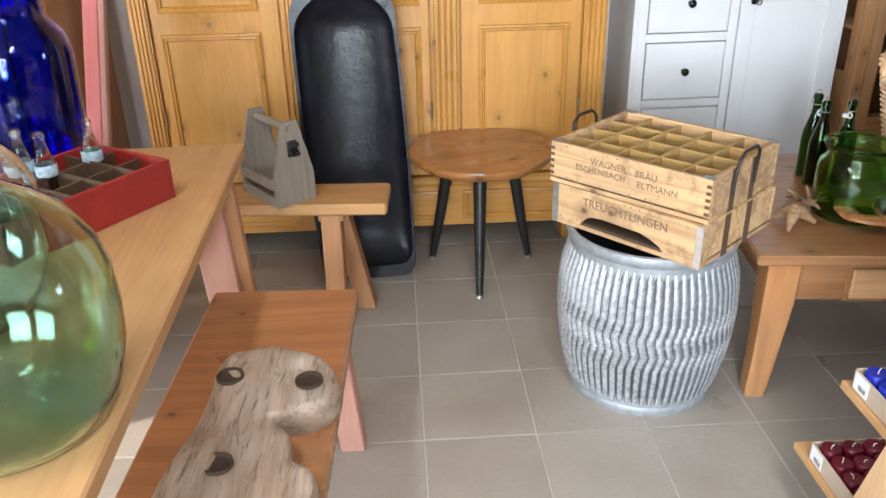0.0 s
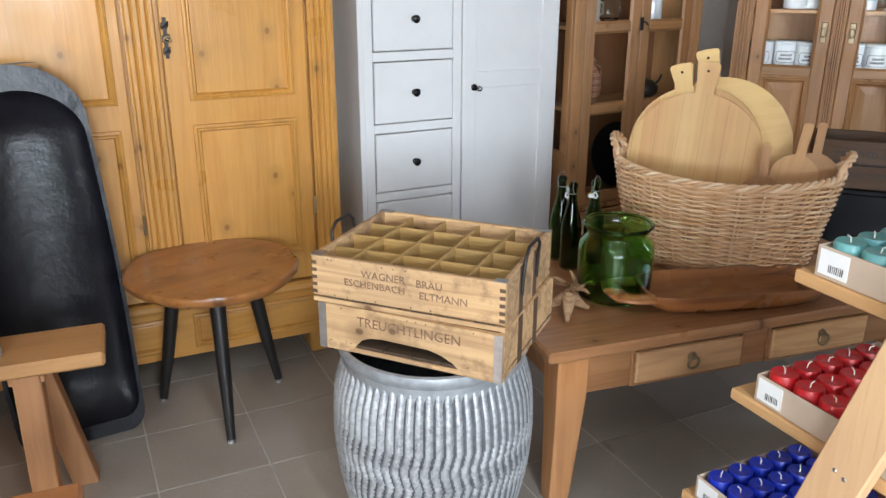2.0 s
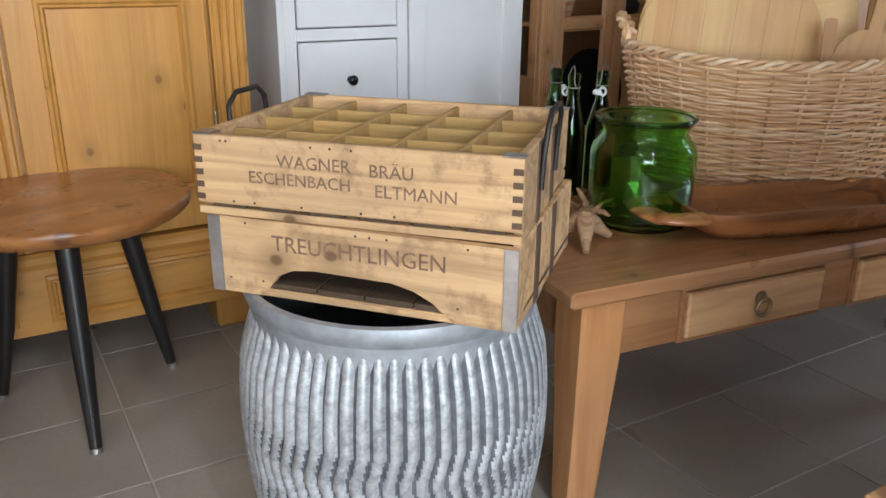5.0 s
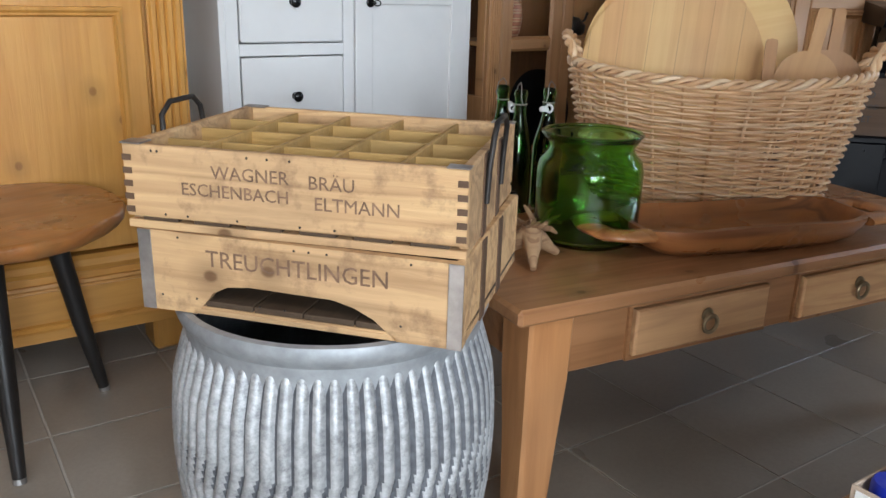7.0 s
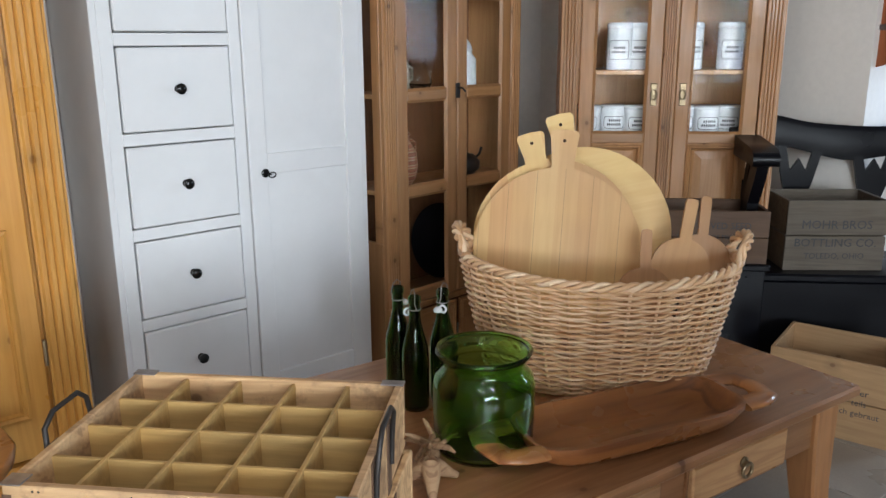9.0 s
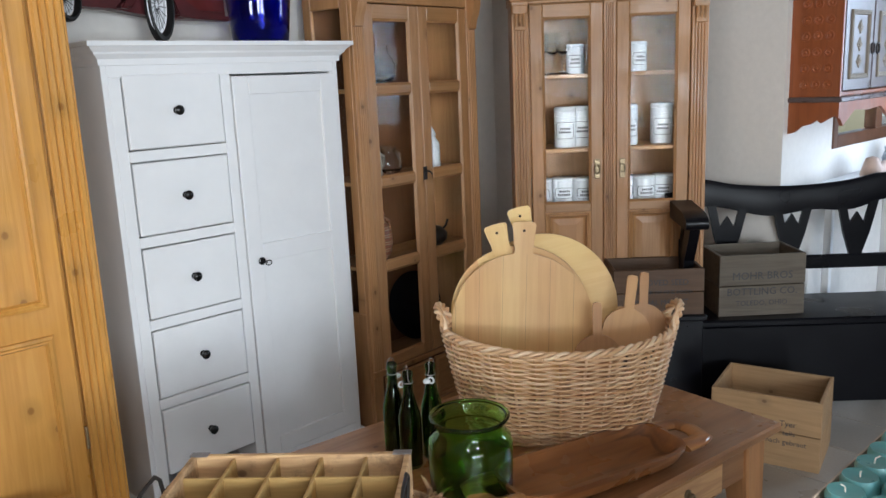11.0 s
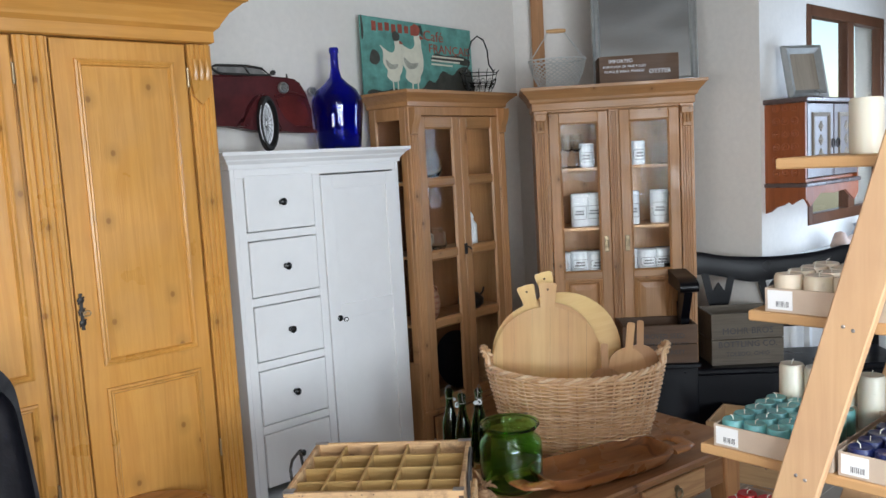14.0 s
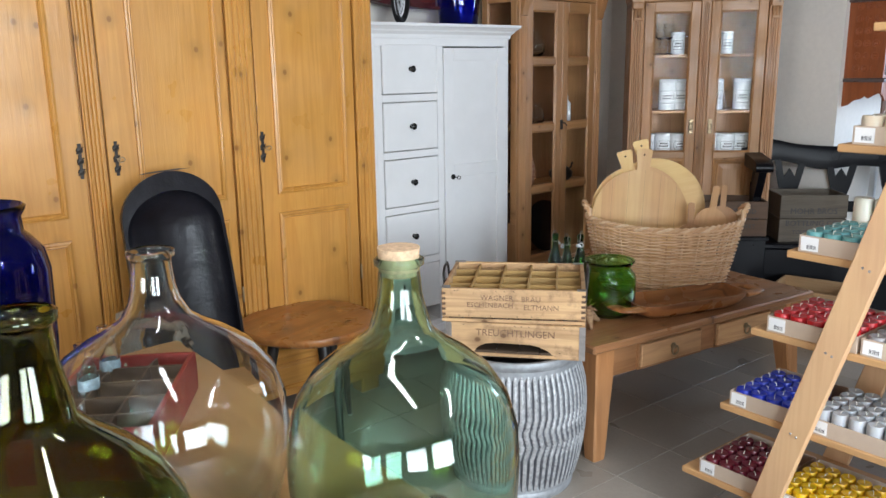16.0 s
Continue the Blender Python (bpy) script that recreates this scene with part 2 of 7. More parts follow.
OLIVE = glass("olive_glass", (0.34, 0.38, 0.08))
BLUEG = glass("cobalt_glass", (0.015, 0.035, 0.62))


def tile_material():
    m, nt, b = shader("floor_tile_greige", 0.35)
    v = coords(nt)
    a, f = noise_tex(nt, v, 3.0, 4), noise_tex(nt, v, 90, 4, 0.7)
    c = ramp(nt, a, (0.3, (0.310, 0.270, 0.226)), (0.7, (0.375, 0.332, 0.282)))
    c = mix(nt, ramp(nt, f, (0.4, 0.0), (0.8, 0.35)), c, (0.22, 0.195, 0.165))
    oi = nt.nodes.new("ShaderNodeObjectInfo")
    c = mix(nt, 0.5, c, ramp(nt, oi.outputs["Random"], (0.0, 0.44), (1.0, 0.56)), "OVERLAY")
    nt.links.new(c, b.inputs["Base Color"])
    nt.links.new(ramp(nt, a, (0.3, 0.27), (0.7, 0.42)), b.inputs["Roughness"])
    bump(nt, b, f, 0.08, 0.002)
    return m


def zinc_material():
    m, nt, b = shader("galvanised_zinc", 0.5, 0.35)
    v = coords(nt)
    a, f = noise_tex(nt, v, 60, 5, 0.75), noise_tex(nt, v, 9, 4)
    c = ramp(nt, a, (0.36, (0.24, 0.245, 0.255)), (0.5, (0.40, 0.41, 0.42)), (0.64, (0.56, 0.57, 0.58)))
    c = mix(nt, ramp(nt, f, (0.45, 0.0), (0.7, 0.5)), c, (0.45, 0.46, 0.47))
    nt.links.new(c, b.inputs["Base Color"])
    bump(nt, b, a, 0.4, 0.002)
    return m


def wicker_material():
    m, nt, b = shader("willow_cane", 0.36)
    v = coords(nt)
    a = noise_tex(nt, v, 22, 4)
    g = nt.nodes.new("ShaderNodeNewGeometry")
    c = ramp(nt, g.outputs["Random Per Island"], (0.0, (0.58, 0.31, 0.14)), (0.5, (0.80, 0.53, 0.31)), (1.0, (0.90, 0.69, 0.47)))
    c = mix(nt, ramp(nt, a, (0.4, 0.0), (0.7, 0.4)), c, (0.58, 0.32, 0.16))
    nt.links.new(c, b.inputs["Base Color"])
    bump(nt, b, a, 0.3, 0.002)
    return m


def drift_material():
    m, nt, b = shader("weathered_driftwood", 0.85)
    v, w = coords(nt, (1, 0.12, 1)), coords(nt)
    crack, soft, big = noise_tex(nt, v, 48, 7, 0.75, 1.5), noise_tex(nt, v, 9, 4, 0.6, 0.8), noise_tex(nt, w, 7, 4)
    c = ramp(nt, soft, (0.3, (0.58, 0.46, 0.36)), (0.5, (0.42, 0.29, 0.20)), (0.7, (0.64, 0.53, 0.42)))
    c = mix(nt, ramp(nt, big, (0.45, 0.0), (0.7, 0.6)), c, (0.40, 0.24, 0.14))
    c = mix(nt, ramp(nt, crack, (0.34, 0.9), (0.47, 0.0)), c, (0.10, 0.065, 0.045))
    nt.links.new(c, b.inputs["Base Color"])
    bump(nt, b, crack, 1.0, 0.012)
    return m


DRIFT = drift_material()
# Darker zinc for the tub's grooves: shade between ribs put into the colour.
GROOVE_SHADE = plain_paint("zinc_groove_shade", (0.12, 0.125, 0.14), 0.65, 0.2, vary=0.4, scale=60)
ZINC_R = plain_paint("dull_zinc_rim", (0.36, 0.38, 0.40), 0.5, 0.4, vary=0.25, scale=30)
TILE, GROUT, ZINC, CANE = tile_material(), plain_paint("grout", (0.56, 0.52, 0.47), 0.9, vary=0.1), zinc_material(), wicker_material()


# ---- mesh helpers ----
def thing(name, m, label, category, group=""):
    ob = new(name)
    ob.empty_display_size = 0.1
    ob.matrix_world = m
    return tagged(ob, label, category, group)


def each(name, rows, material, parent, label="", bev=0.003):
    for r in rows:
        part(name, boxes(r, bev=bev), material, parent, label)


def part(name, bm, material, parent, label="", smooth=None, kind="", turn=None):
    me = bpy.data.meshes.new(name)
    bmesh.ops.recalc_face_normals(bm, faces=bm.faces)
    bm.to_mesh(me)
    bm.free()
    if smooth is not None:
        me.shade_smooth()
        if smooth:
            me.set_sharp_from_angle(angle=radians(smooth))
    me.materials.append(material)
    ob = new(name, me)
    if parent is not None:
        ob.parent = parent
    if turn is not None:
        ob.matrix_basis = turn
    return tagged(ob, label=label, kind=kind)


def box(bm, x0, x1, y0, y1, z0, z1, bev=0.0, m=None):
    """Adds a box, its twelve edges cut by bev, to bm."""
    xs, ys, zs = sorted((x0, x1)), sorted((y0, y1)), sorted((z0, z1))
    bev = min(bev, 0.45 * min(xs[1] - xs[0], ys[1] - ys[0], zs[1] - zs[0]))
    if bev <= 0:
        vs = [bm.verts.new((x, y, z)) for z in zs for y in ys for x in xs]
        faces = ((0, 2, 3, 1), (4, 5, 7, 6), (0, 1, 5, 4), (2, 6, 7, 3), (0, 4, 6, 2), (1, 3, 7, 5))
        for f in faces:
            bm.faces.new([vs[i] for i in f])
    else:
        c = {}
        vs = []
        for i in (0, 1):
            for j in (0, 1):
                for k in (0, 1):
                    sx, sy, sz = (1, -1)[i], (1, -1)[j], (1, -1)[k]
                    p = (xs[i], ys[j], zs[k])
                    tri = [bm.verts.new((p[0], p[1] + sy * bev, p[2] + sz * bev)), bm.verts.new((p[0] + sx * bev, p[1], p[2] + sz * bev)), bm.verts.new((p[0] + sx * bev, p[1] + sy * bev, p[2]))]
                    c[i, j, k] = tri
                    vs += tri
                    bm.faces.new(tri)
        for i in (0, 1):
            bm.faces.new([c[i, j, k][0] for j, k in ((0, 0), (1, 0), (1, 1), (0, 1))])
            bm.faces.new([c[j, i, k][1] for j, k in ((0, 0), (1, 0), (1, 1), (0, 1))])
            bm.faces.new([c[j, k, i][2] for j, k in ((0, 0), (1, 0), (1, 1), (0, 1))])
        for i in (0, 1):
            for j in (0, 1):
                a, b = c[0, i, j], c[1, i, j]
                bm.faces.new((a[1], b[1], b[2], a[2]))
                a, b = c[i, 0, j], c[i, 1, j]
                bm.faces.new((a[0], b[0], b[2], a[2]))
                a, b = c[i, j, 0], c[i, j, 1]
                bm.faces.new((a[0], b[0], b[1], a[1]))
    if m is not None:
        bmesh.ops.transform(bm, matrix=m, verts=vs)
    return vs


def boxes(*rows, bev=0.003):
    bm = bmesh.new()
    for r in rows:
        box(bm, *r, bev=bev)
    return bm


def lathe(profile, seg=32, bm=None, m=None, oval=1.0):
    """Turns a profile of (radius, height) round z."""
    bm = bm or bmesh.new()
    rings, vs = [], []
    for r, z in profile:
        if r < 1e-5:
            ring = [bm.verts.new((0, 0, z))]
        else:
            ring = [bm.verts.new((r * math.cos(2 * math.pi * i / seg), oval * r * math.sin(2 * math.pi * i / seg), z)) for i in range(seg)]
        rings.append(ring)
        vs += ring
    for a, b in zip(rings, rings[1:]):
        for i in range(seg):
            j = (i + 1) % seg
            quad = []
            for v in (a[i % len(a)], a[j % len(a)], b[j % len(b)], b[i % len(b)]):
                if v not in quad:
                    quad.append(v)
            if len(quad) > 2:
                bm.faces.new(quad)
    if m is not None:
        bmesh.ops.transform(bm, matrix=m, verts=vs)
    return bm


def tube(points, radius, seg=8, bm=None, closed=False, m=None):
    """A round bar along points."""
    bm = bm or bmesh.new()
    pts = [Vector(p) for p in points]
    rings, side = [], None
    n = len(pts)
    for i, p in enumerate(pts):
        a = pts[(i - 1) % n] if closed or i else p
        b = pts[(i + 1) % n] if closed or i < n - 1 else p
        d = (b - a).normalized()
        if side is None:
            side = d.orthogonal().normalized()
        side = (side - d * side.dot(d)).normalized()
        up = d.cross(side)
        r = radius[i] if isinstance(radius, (list, tuple)) else radius
        rings.append([bm.verts.new(p + r * (math.cos(2 * math.pi * k / seg) * side + math.sin(2 * math.pi * k / seg) * up)) for k in range(seg)])
    pairs = list(zip(rings, rings[1:])) + ([(rings[-1], rings[0])] if closed else [])
    for a, b in pairs:
        for k in range(seg):
            bm.faces.new((a[k], a[(k + 1) % seg], b[(k + 1) % seg], b[k]))
    if not closed:
        bm.faces.new(rings[0])
        bm.faces.new(rings[-1][::-1])
    if m is not None:
        bmesh.ops.transform(bm, matrix=m, verts=[v for r in rings for v in r])
    return bm


def prism(outline, depth, plane="xz", at=0.0, bm=None, m=None):
    """Extrudes a closed outline: in plane xz along y, xy along z, yz along x."""
    bm = bm or bmesh.new()
    put = {"xz": lambda a, b, c: (a, c, b), "xy": lambda a, b, c: (a, b, c), "yz": lambda a, b, c: (c, a, b)}[plane]
    lo = [bm.verts.new(put(a, b, at)) for a, b in outline]
    hi = [bm.verts.new(put(a, b, at + depth)) for a, b in outline]
    bm.faces.new(lo)
    bm.faces.new(hi[::-1])
    for i in range(len(lo)):
        j = (i + 1) % len(lo)
        bm.faces.new((lo[i], lo[j], hi[j], hi[i]))
    if m is not None:
        bmesh.ops.transform(bm, matrix=m, verts=lo + hi)
    return bm


def rings_rect(rects, bm=None, cap=True):
    """Joins rectangles (x0, x1, z0, z1, y) into a stepped moulding or panel that faces -y."""
    bm = bm or bmesh.new()
    rows = [[bm.verts.new(p) for p in ((x0, y, z0), (x1, y, z0), (x1, y, z1), (x0, y, z1))] for x0, x1, z0, z1, y in rects]
    for a, b in zip(rows, rows[1:]):
        for i in range(4):
            bm.faces.new((a[i], a[(i + 1) % 4], b[(i + 1) % 4], b[i]))
    if cap:
        bm.faces.new(rows[-1])
    return bm


def panel(x0, x1, z0, z1, y=0.0, field=True, bm=None):
    """A panel with a proud bead round it and a raised field."""
    def r(o, dy):
        return (x0 + o, x1 - o, z0 + o, z1 - o, y + dy)
    rects = [r(-0.002, 0.004), r(0.0, -0.008), r(0.008, -0.011), r(0.014, -0.006), r(0.019, -0.008), r(0.027, 0.008)]
    if field:
        rects += [r(0.036, 0.012), r(0.066, 0.006)]
    return rings_rect(rects, bm)


def cornice(w, d, rows, bm=None):
    """A moulding round the front and both sides: rows of (out, z), over a box w wide and d deep whose front lies at y = 0."""
    bm = bm or bmesh.new()
    loops = [[bm.verts.new(p) for p in ((-w / 2 - o, d, z), (-w / 2 - o, -o, z), (w / 2 + o, -o, z), (w / 2 + o, d, z))] for o, z in rows]
    for a, b in zip(loops, loops[1:]):
        for i in range(4):
            bm.faces.new((a[i], a[(i + 1) % 4], b[(i + 1) % 4], b[i]))
    bm.faces.new(loops[0])
    bm.faces.new(loops[-1])
    return bm


def fluted(x0, x1, y, z0, z1, n=4, depth=0.007, back=0.02, bm=None):
    """An upright strip with n grooves, facing -y."""
    pts, w = [], (x1 - x0) / (n + 0.5)
    for i in range(n):
        a = x0 + w * (i + 0.25)
        pts += [(a, y), (a + w * 0.25, y - depth), (a + w * 0.75, y - depth), (a + w, y)]
    outline = [(x0, y + back), (x0, y)] + pts + [(x1, y), (x1, y + back)]
    return prism(outline, z1 - z0, "xy", z0, bm)


def blob(pts, y, depth=0.0012, bm=None):
    fine, n = [], len(pts)
    for i in range(n):
        p0, p1, p2, p3 = (Vector(pts[(i + k) % n]) for k in (-1, 0, 1, 2))
        for f in (0, 0.34, 0.67):
            fine.append(tuple(0.5 * ((2 * p1) + (p2 - p0) * f + (2 * p0 - 5 * p1 + 4 * p2 - p3) * f * f + (3 * p1 - p0 - 3 * p2 + p3) * f ** 3)))
    return prism(fine, depth, "xz", y, bm)


def writing(text, size, m, parent, material, name="writing", deep=0.0008, spacing=1.0):
    cu = bpy.data.curves.new(name, "FONT")
    cu.body, cu.size, cu.align_x, cu.align_y, cu.extrude = text, size, "CENTER", "CENTER", deep
    cu.space_character, cu.resolution_u = spacing, 2
    tmp = new(name, cu)
    me = bpy.data.meshes.new_from_object(tmp.evaluated_get(bpy.context.evaluated_depsgraph_get()))
    bpy.data.objects.remove(tmp)
    me.materials.clear()
    me.materials.append(material)
    ob = new(name, me)
    ob.parent, ob.matrix_basis = parent, m
    return ob


FRONT = pose(0, 0, 0, 90)

# ---- structure ----
def structure(name, bm, material, label):
    ob = part(name, bm, material, None, smooth=None)
    return tagged(ob, label, "", "", "structure")


BACK_Y = 3.98
structure("floor", boxes((-4.1, 6.6, -3.3, 4.2, -0.12, -0.004), bev=0), GROUT, "pale grey grout bed under the tiled shop floor")
structure("wall_north", boxes((-4.1, 3.40, BACK_Y, BACK_Y + 0.2, -0.1, CEIL_Z), bev=0), WALL, "off-white plastered wall behind the wardrobes")
structure("wall_corner", prism([(3.37, 3.98), (4.0, 3.22), (4.2, 3.3), (3.5, 4.15)], CEIL_Z + 0.1, "xy", -0.1), WALL, "off-white plastered chamfer wall behind the corner cabinet")
structure("wall_east", boxes((4.0, 4.2, 2.64, 3.25, -0.1, CEIL_Z), bev=0), WALL, "off-white plastered short wall beside the cabinet")
structure("wall_niche", boxes((4.2, 4.62, 2.64, 2.84, -0.1, CEIL_Z), (4.62, 5.9, 2.64, 2.84, -0.1, 1.15), (4.62, 5.9, 2.64, 2.84, 2.55, CEIL_Z), (5.9, 6.6, 2.64, 2.84, -0.1, CEIL_Z), bev=0), WALL, "off-white plastered wall with a window behind the black bench")
# Unseen walls and ceiling from here on, dark so that less light bounces.
structure("wall_far_east", boxes((6.4, 6.6, -3.3, 2.64, -0.1, CEIL_Z), bev=0), FARWALL, "unseen end wall, dark to hold back bounced light")
structure("wall_south", boxes((-4.1, 6.4, -3.3, -3.2, -0.1, 0.85), (-4.1, 6.4, -3.3, -3.2, 2.35, CEIL_Z), (-4.1, -3.15, -3.3, -3.2, 0.85, 2.35), (-1.65, -1.15, -3.3, -3.2, 0.85, 2.35), (0.35, 6.4, -3.3, -3.2, 0.85, 2.35), bev=0), FARWALL, "unseen wall with two shop windows, dark to limit bounce")
# Opening height is chosen so the sun lands only under the long table.
structure("wall_west", boxes((-4.1, -4.0, -3.2, 3.98, -0.1, 0.95), (-4.1, -4.0, -3.2, 3.98, 1.62, CEIL_Z), (-4.1, -4.0, -3.2, -0.5, 0.95, 1.62), (-4.1, -4.0, 1.1, 3.98, 0.95, 1.62), bev=0), FARWALL, "unseen dark wall, its low opening added to trim the sun")
structure("ceiling", boxes((-4.1, 6.6, -3.3, 4.2, CEIL_Z, CEIL_Z + 0.1), bev=0), CEIL, "unseen ceiling, dark to hold back bounced light")
structure("corner_post", boxes((3.40, 3.46, 3.80, 3.86, 2.137, CEIL_Z), bev=0.004), OAK_Z, "slim brown wooden post in the room's corner")
for _x, _y in ((-0.9, 0.5), (0.5, -0.6)):
    _lamp = thing("strip_light", pose(_x, _y, CEIL_Z - 0.075), "white fluorescent strip light under the ceiling", "ceiling light", "ceiling strip lights")
    part("housing", boxes((-0.09, 0.09, -0.72, 0.72, 0.0, 0.07), bev=0.006), WHITE, _lamp)
# Plain board added outside so the niche panes look dark, not sky-bright.
structure("backdrop", boxes((3.0, 9.0, 7.0, 7.1, -0.5, 3.4), bev=0), plain_paint("backdrop_grey_green", (0.07, 0.085, 0.06), 0.9, vary=0.6, scale=3), "plain dark backdrop board added outside the niche window")


# ---- furniture ----
def wardrobe():
    W, X0 = 1.86, -0.98
    t = thing("wardrobe", pose(X0 + W / 2, 3.281, 0), "honey-coloured waxed pine wardrobe with three panelled doors and fluted pilasters", "wardrobe")
    h = W / 2
    each("side_panel", ((-h, -h + 0.02, 0.012, 0.6, 0.1, 2.2), (h - 0.02, h, 0.012, 0.6, 0.1, 2.2), (-h, h, 0.58, 0.6, 0.1, 2.2), (-h + 0.02, h - 0.02, 0.04, 0.58, 2.12, 2.19),), PINE, t, bev=0.002)
    part("plinth", cornice(W - 0.02, 0.6, [(0.0, 0.10), (0.0, 0.28), (0.012, 0.285), (0.02, 0.30), (0.012, 0.315), (0.0, 0.325)]), PINE_X, t, "pine base with a moulded ledge")
    each("plinth_foot", ((-h + 0.02, -h + 0.14, 0.02, 0.14, 0.0, 0.1), (h - 0.14, h - 0.02, 0.02, 0.14, 0.0, 0.1), (-h + 0.02, -h + 0.14, 0.46, 0.58, 0.0, 0.1), (h - 0.14, h - 0.02, 0.46, 0.58, 0.0, 0.1),), PINE, t, bev=0.01)
    part("base_panel", panel(-h + 0.08, -0.35, 0.13, 0.26, 0.0, False), PINE_X, t)
    part("base_panel", panel(-0.27, 0.27, 0.13, 0.26, 0.0, False), PINE_X, t)
    part("base_panel", panel(0.35, h - 0.08, 0.13, 0.26, 0.0, False), PINE_X, t)
    part("cornice", cornice(W, 0.6, [(0.0, 2.19), (0.012, 2.195), (0.012, 2.235), (0.03, 2.25), (0.035, 2.262), (0.06, 2.30), (0.10, 2.335), (0.115, 2.34), (0.115, 2.365), (0.0, 2.366)]), PINE_X, t, "moulded pine cornice")
    for a, b in ((-h, -h + 0.077), (-0.352, -0.28), (0.228, 0.34), (h - 0.099, h)):
        part("pilaster", fluted(a + 0.004, b - 0.002, 0.0, 0.33, 2.185, 4), PINE, t, "fluted pine pilaster", smooth=None)
    for x, on in ((-h + 0.04, 1), (h - 0.06, 1)):
        bm = prism([(x - 0.045, 2.13), (x + 0.045, 2.13), (x + 0.03, 1.99), (x, 1.96), (x - 0.03, 1.99)], -0.018, "xz", -0.004)
        for k in (-0.024, 0.0, 0.024):
            tube([(x + k, -0.026, 2.125), (x + k, -0.034, 2.09), (x + k, -0.024, 2.05)], 0.009, 8, bm)
        part("capital", bm, PINE, t, "carved leaf capital", smooth=40)
    part("face_frame", boxes((-h + 0.021, h - 0.021, 0.0262, 0.039, 0.331, 2.118), bev=0.001), PINE, t)
    doors = ((-0.85, -0.355, -0.817, -0.436, -0.373, 1), (-0.277, 0.225, -0.163, 0.187, -0.243, -1), (0.343, 0.828, 0.419, 0.775, 0.36, -1))
    for a, b, la, lb, x, side in doors:
        a, b = a + 0.003, b - 0.003
        d = part("door", boxes((a, b, 0.002, 0.026, 0.335, 2.183), bev=0.003), PINE, t, "panelled pine door")
        part("lower_panel", panel(la, lb, 0.448, 0.951, 0.0), PINE, d)
        part("upper_panel", panel(la, lb, 1.035, 2.115, 0.0), PINE, d)
        bm = bmesh.new()
        for dz in (-0.05, 0.0, 0.05):
            lathe([(0.0, 0), (0.013, 0.0), (0.010, 0.004), (0.0, 0.006)], 10, bm, pose(x, 0.0, 1.242 + dz * 0.8, 90))
            tube([(x - 0.012, -0.003, 1.242 + dz * 0.8 - 0.012), (x, -0.004, 1.242 + dz * 0.8), (x + 0.012, -0.003, 1.242 + dz * 0.8 + 0.012)], 0.003, 6, bm)
        box(bm, x - 0.006, x + 0.006, -0.004, 0.001, 1.177, 1.307, 0.001)
        part("keyhole_plate", bm, IRON, d, "ornate dark iron keyhole plate")
        if side < 0:
            bm = tube([(x, 0.0, 1.242), (x, -0.03, 1.242), (x, -0.045, 1.242)], 0.0028, 8)
            tube([(x + 0.013 * math.cos(q), -0.056, 1.242 + 0.009 * math.sin(q)) for q in np.linspace(0, 2 * math.pi, 13)[:-1]], 0.0022, 6, bm, True)
            part("key", bm, BRASS, d, "old brass key")
        xh = a - 0.002 if side > 0 else b + 0.002
        for zh in (0.62, 2.06):
            bm = lathe([(0, -0.035), (0.005, -0.035), (0.005, 0.035), (0, 0.035)], 8, None, pose(xh, -0.005, zh))
            part("hinge", bm, BRASS, d)
    return t


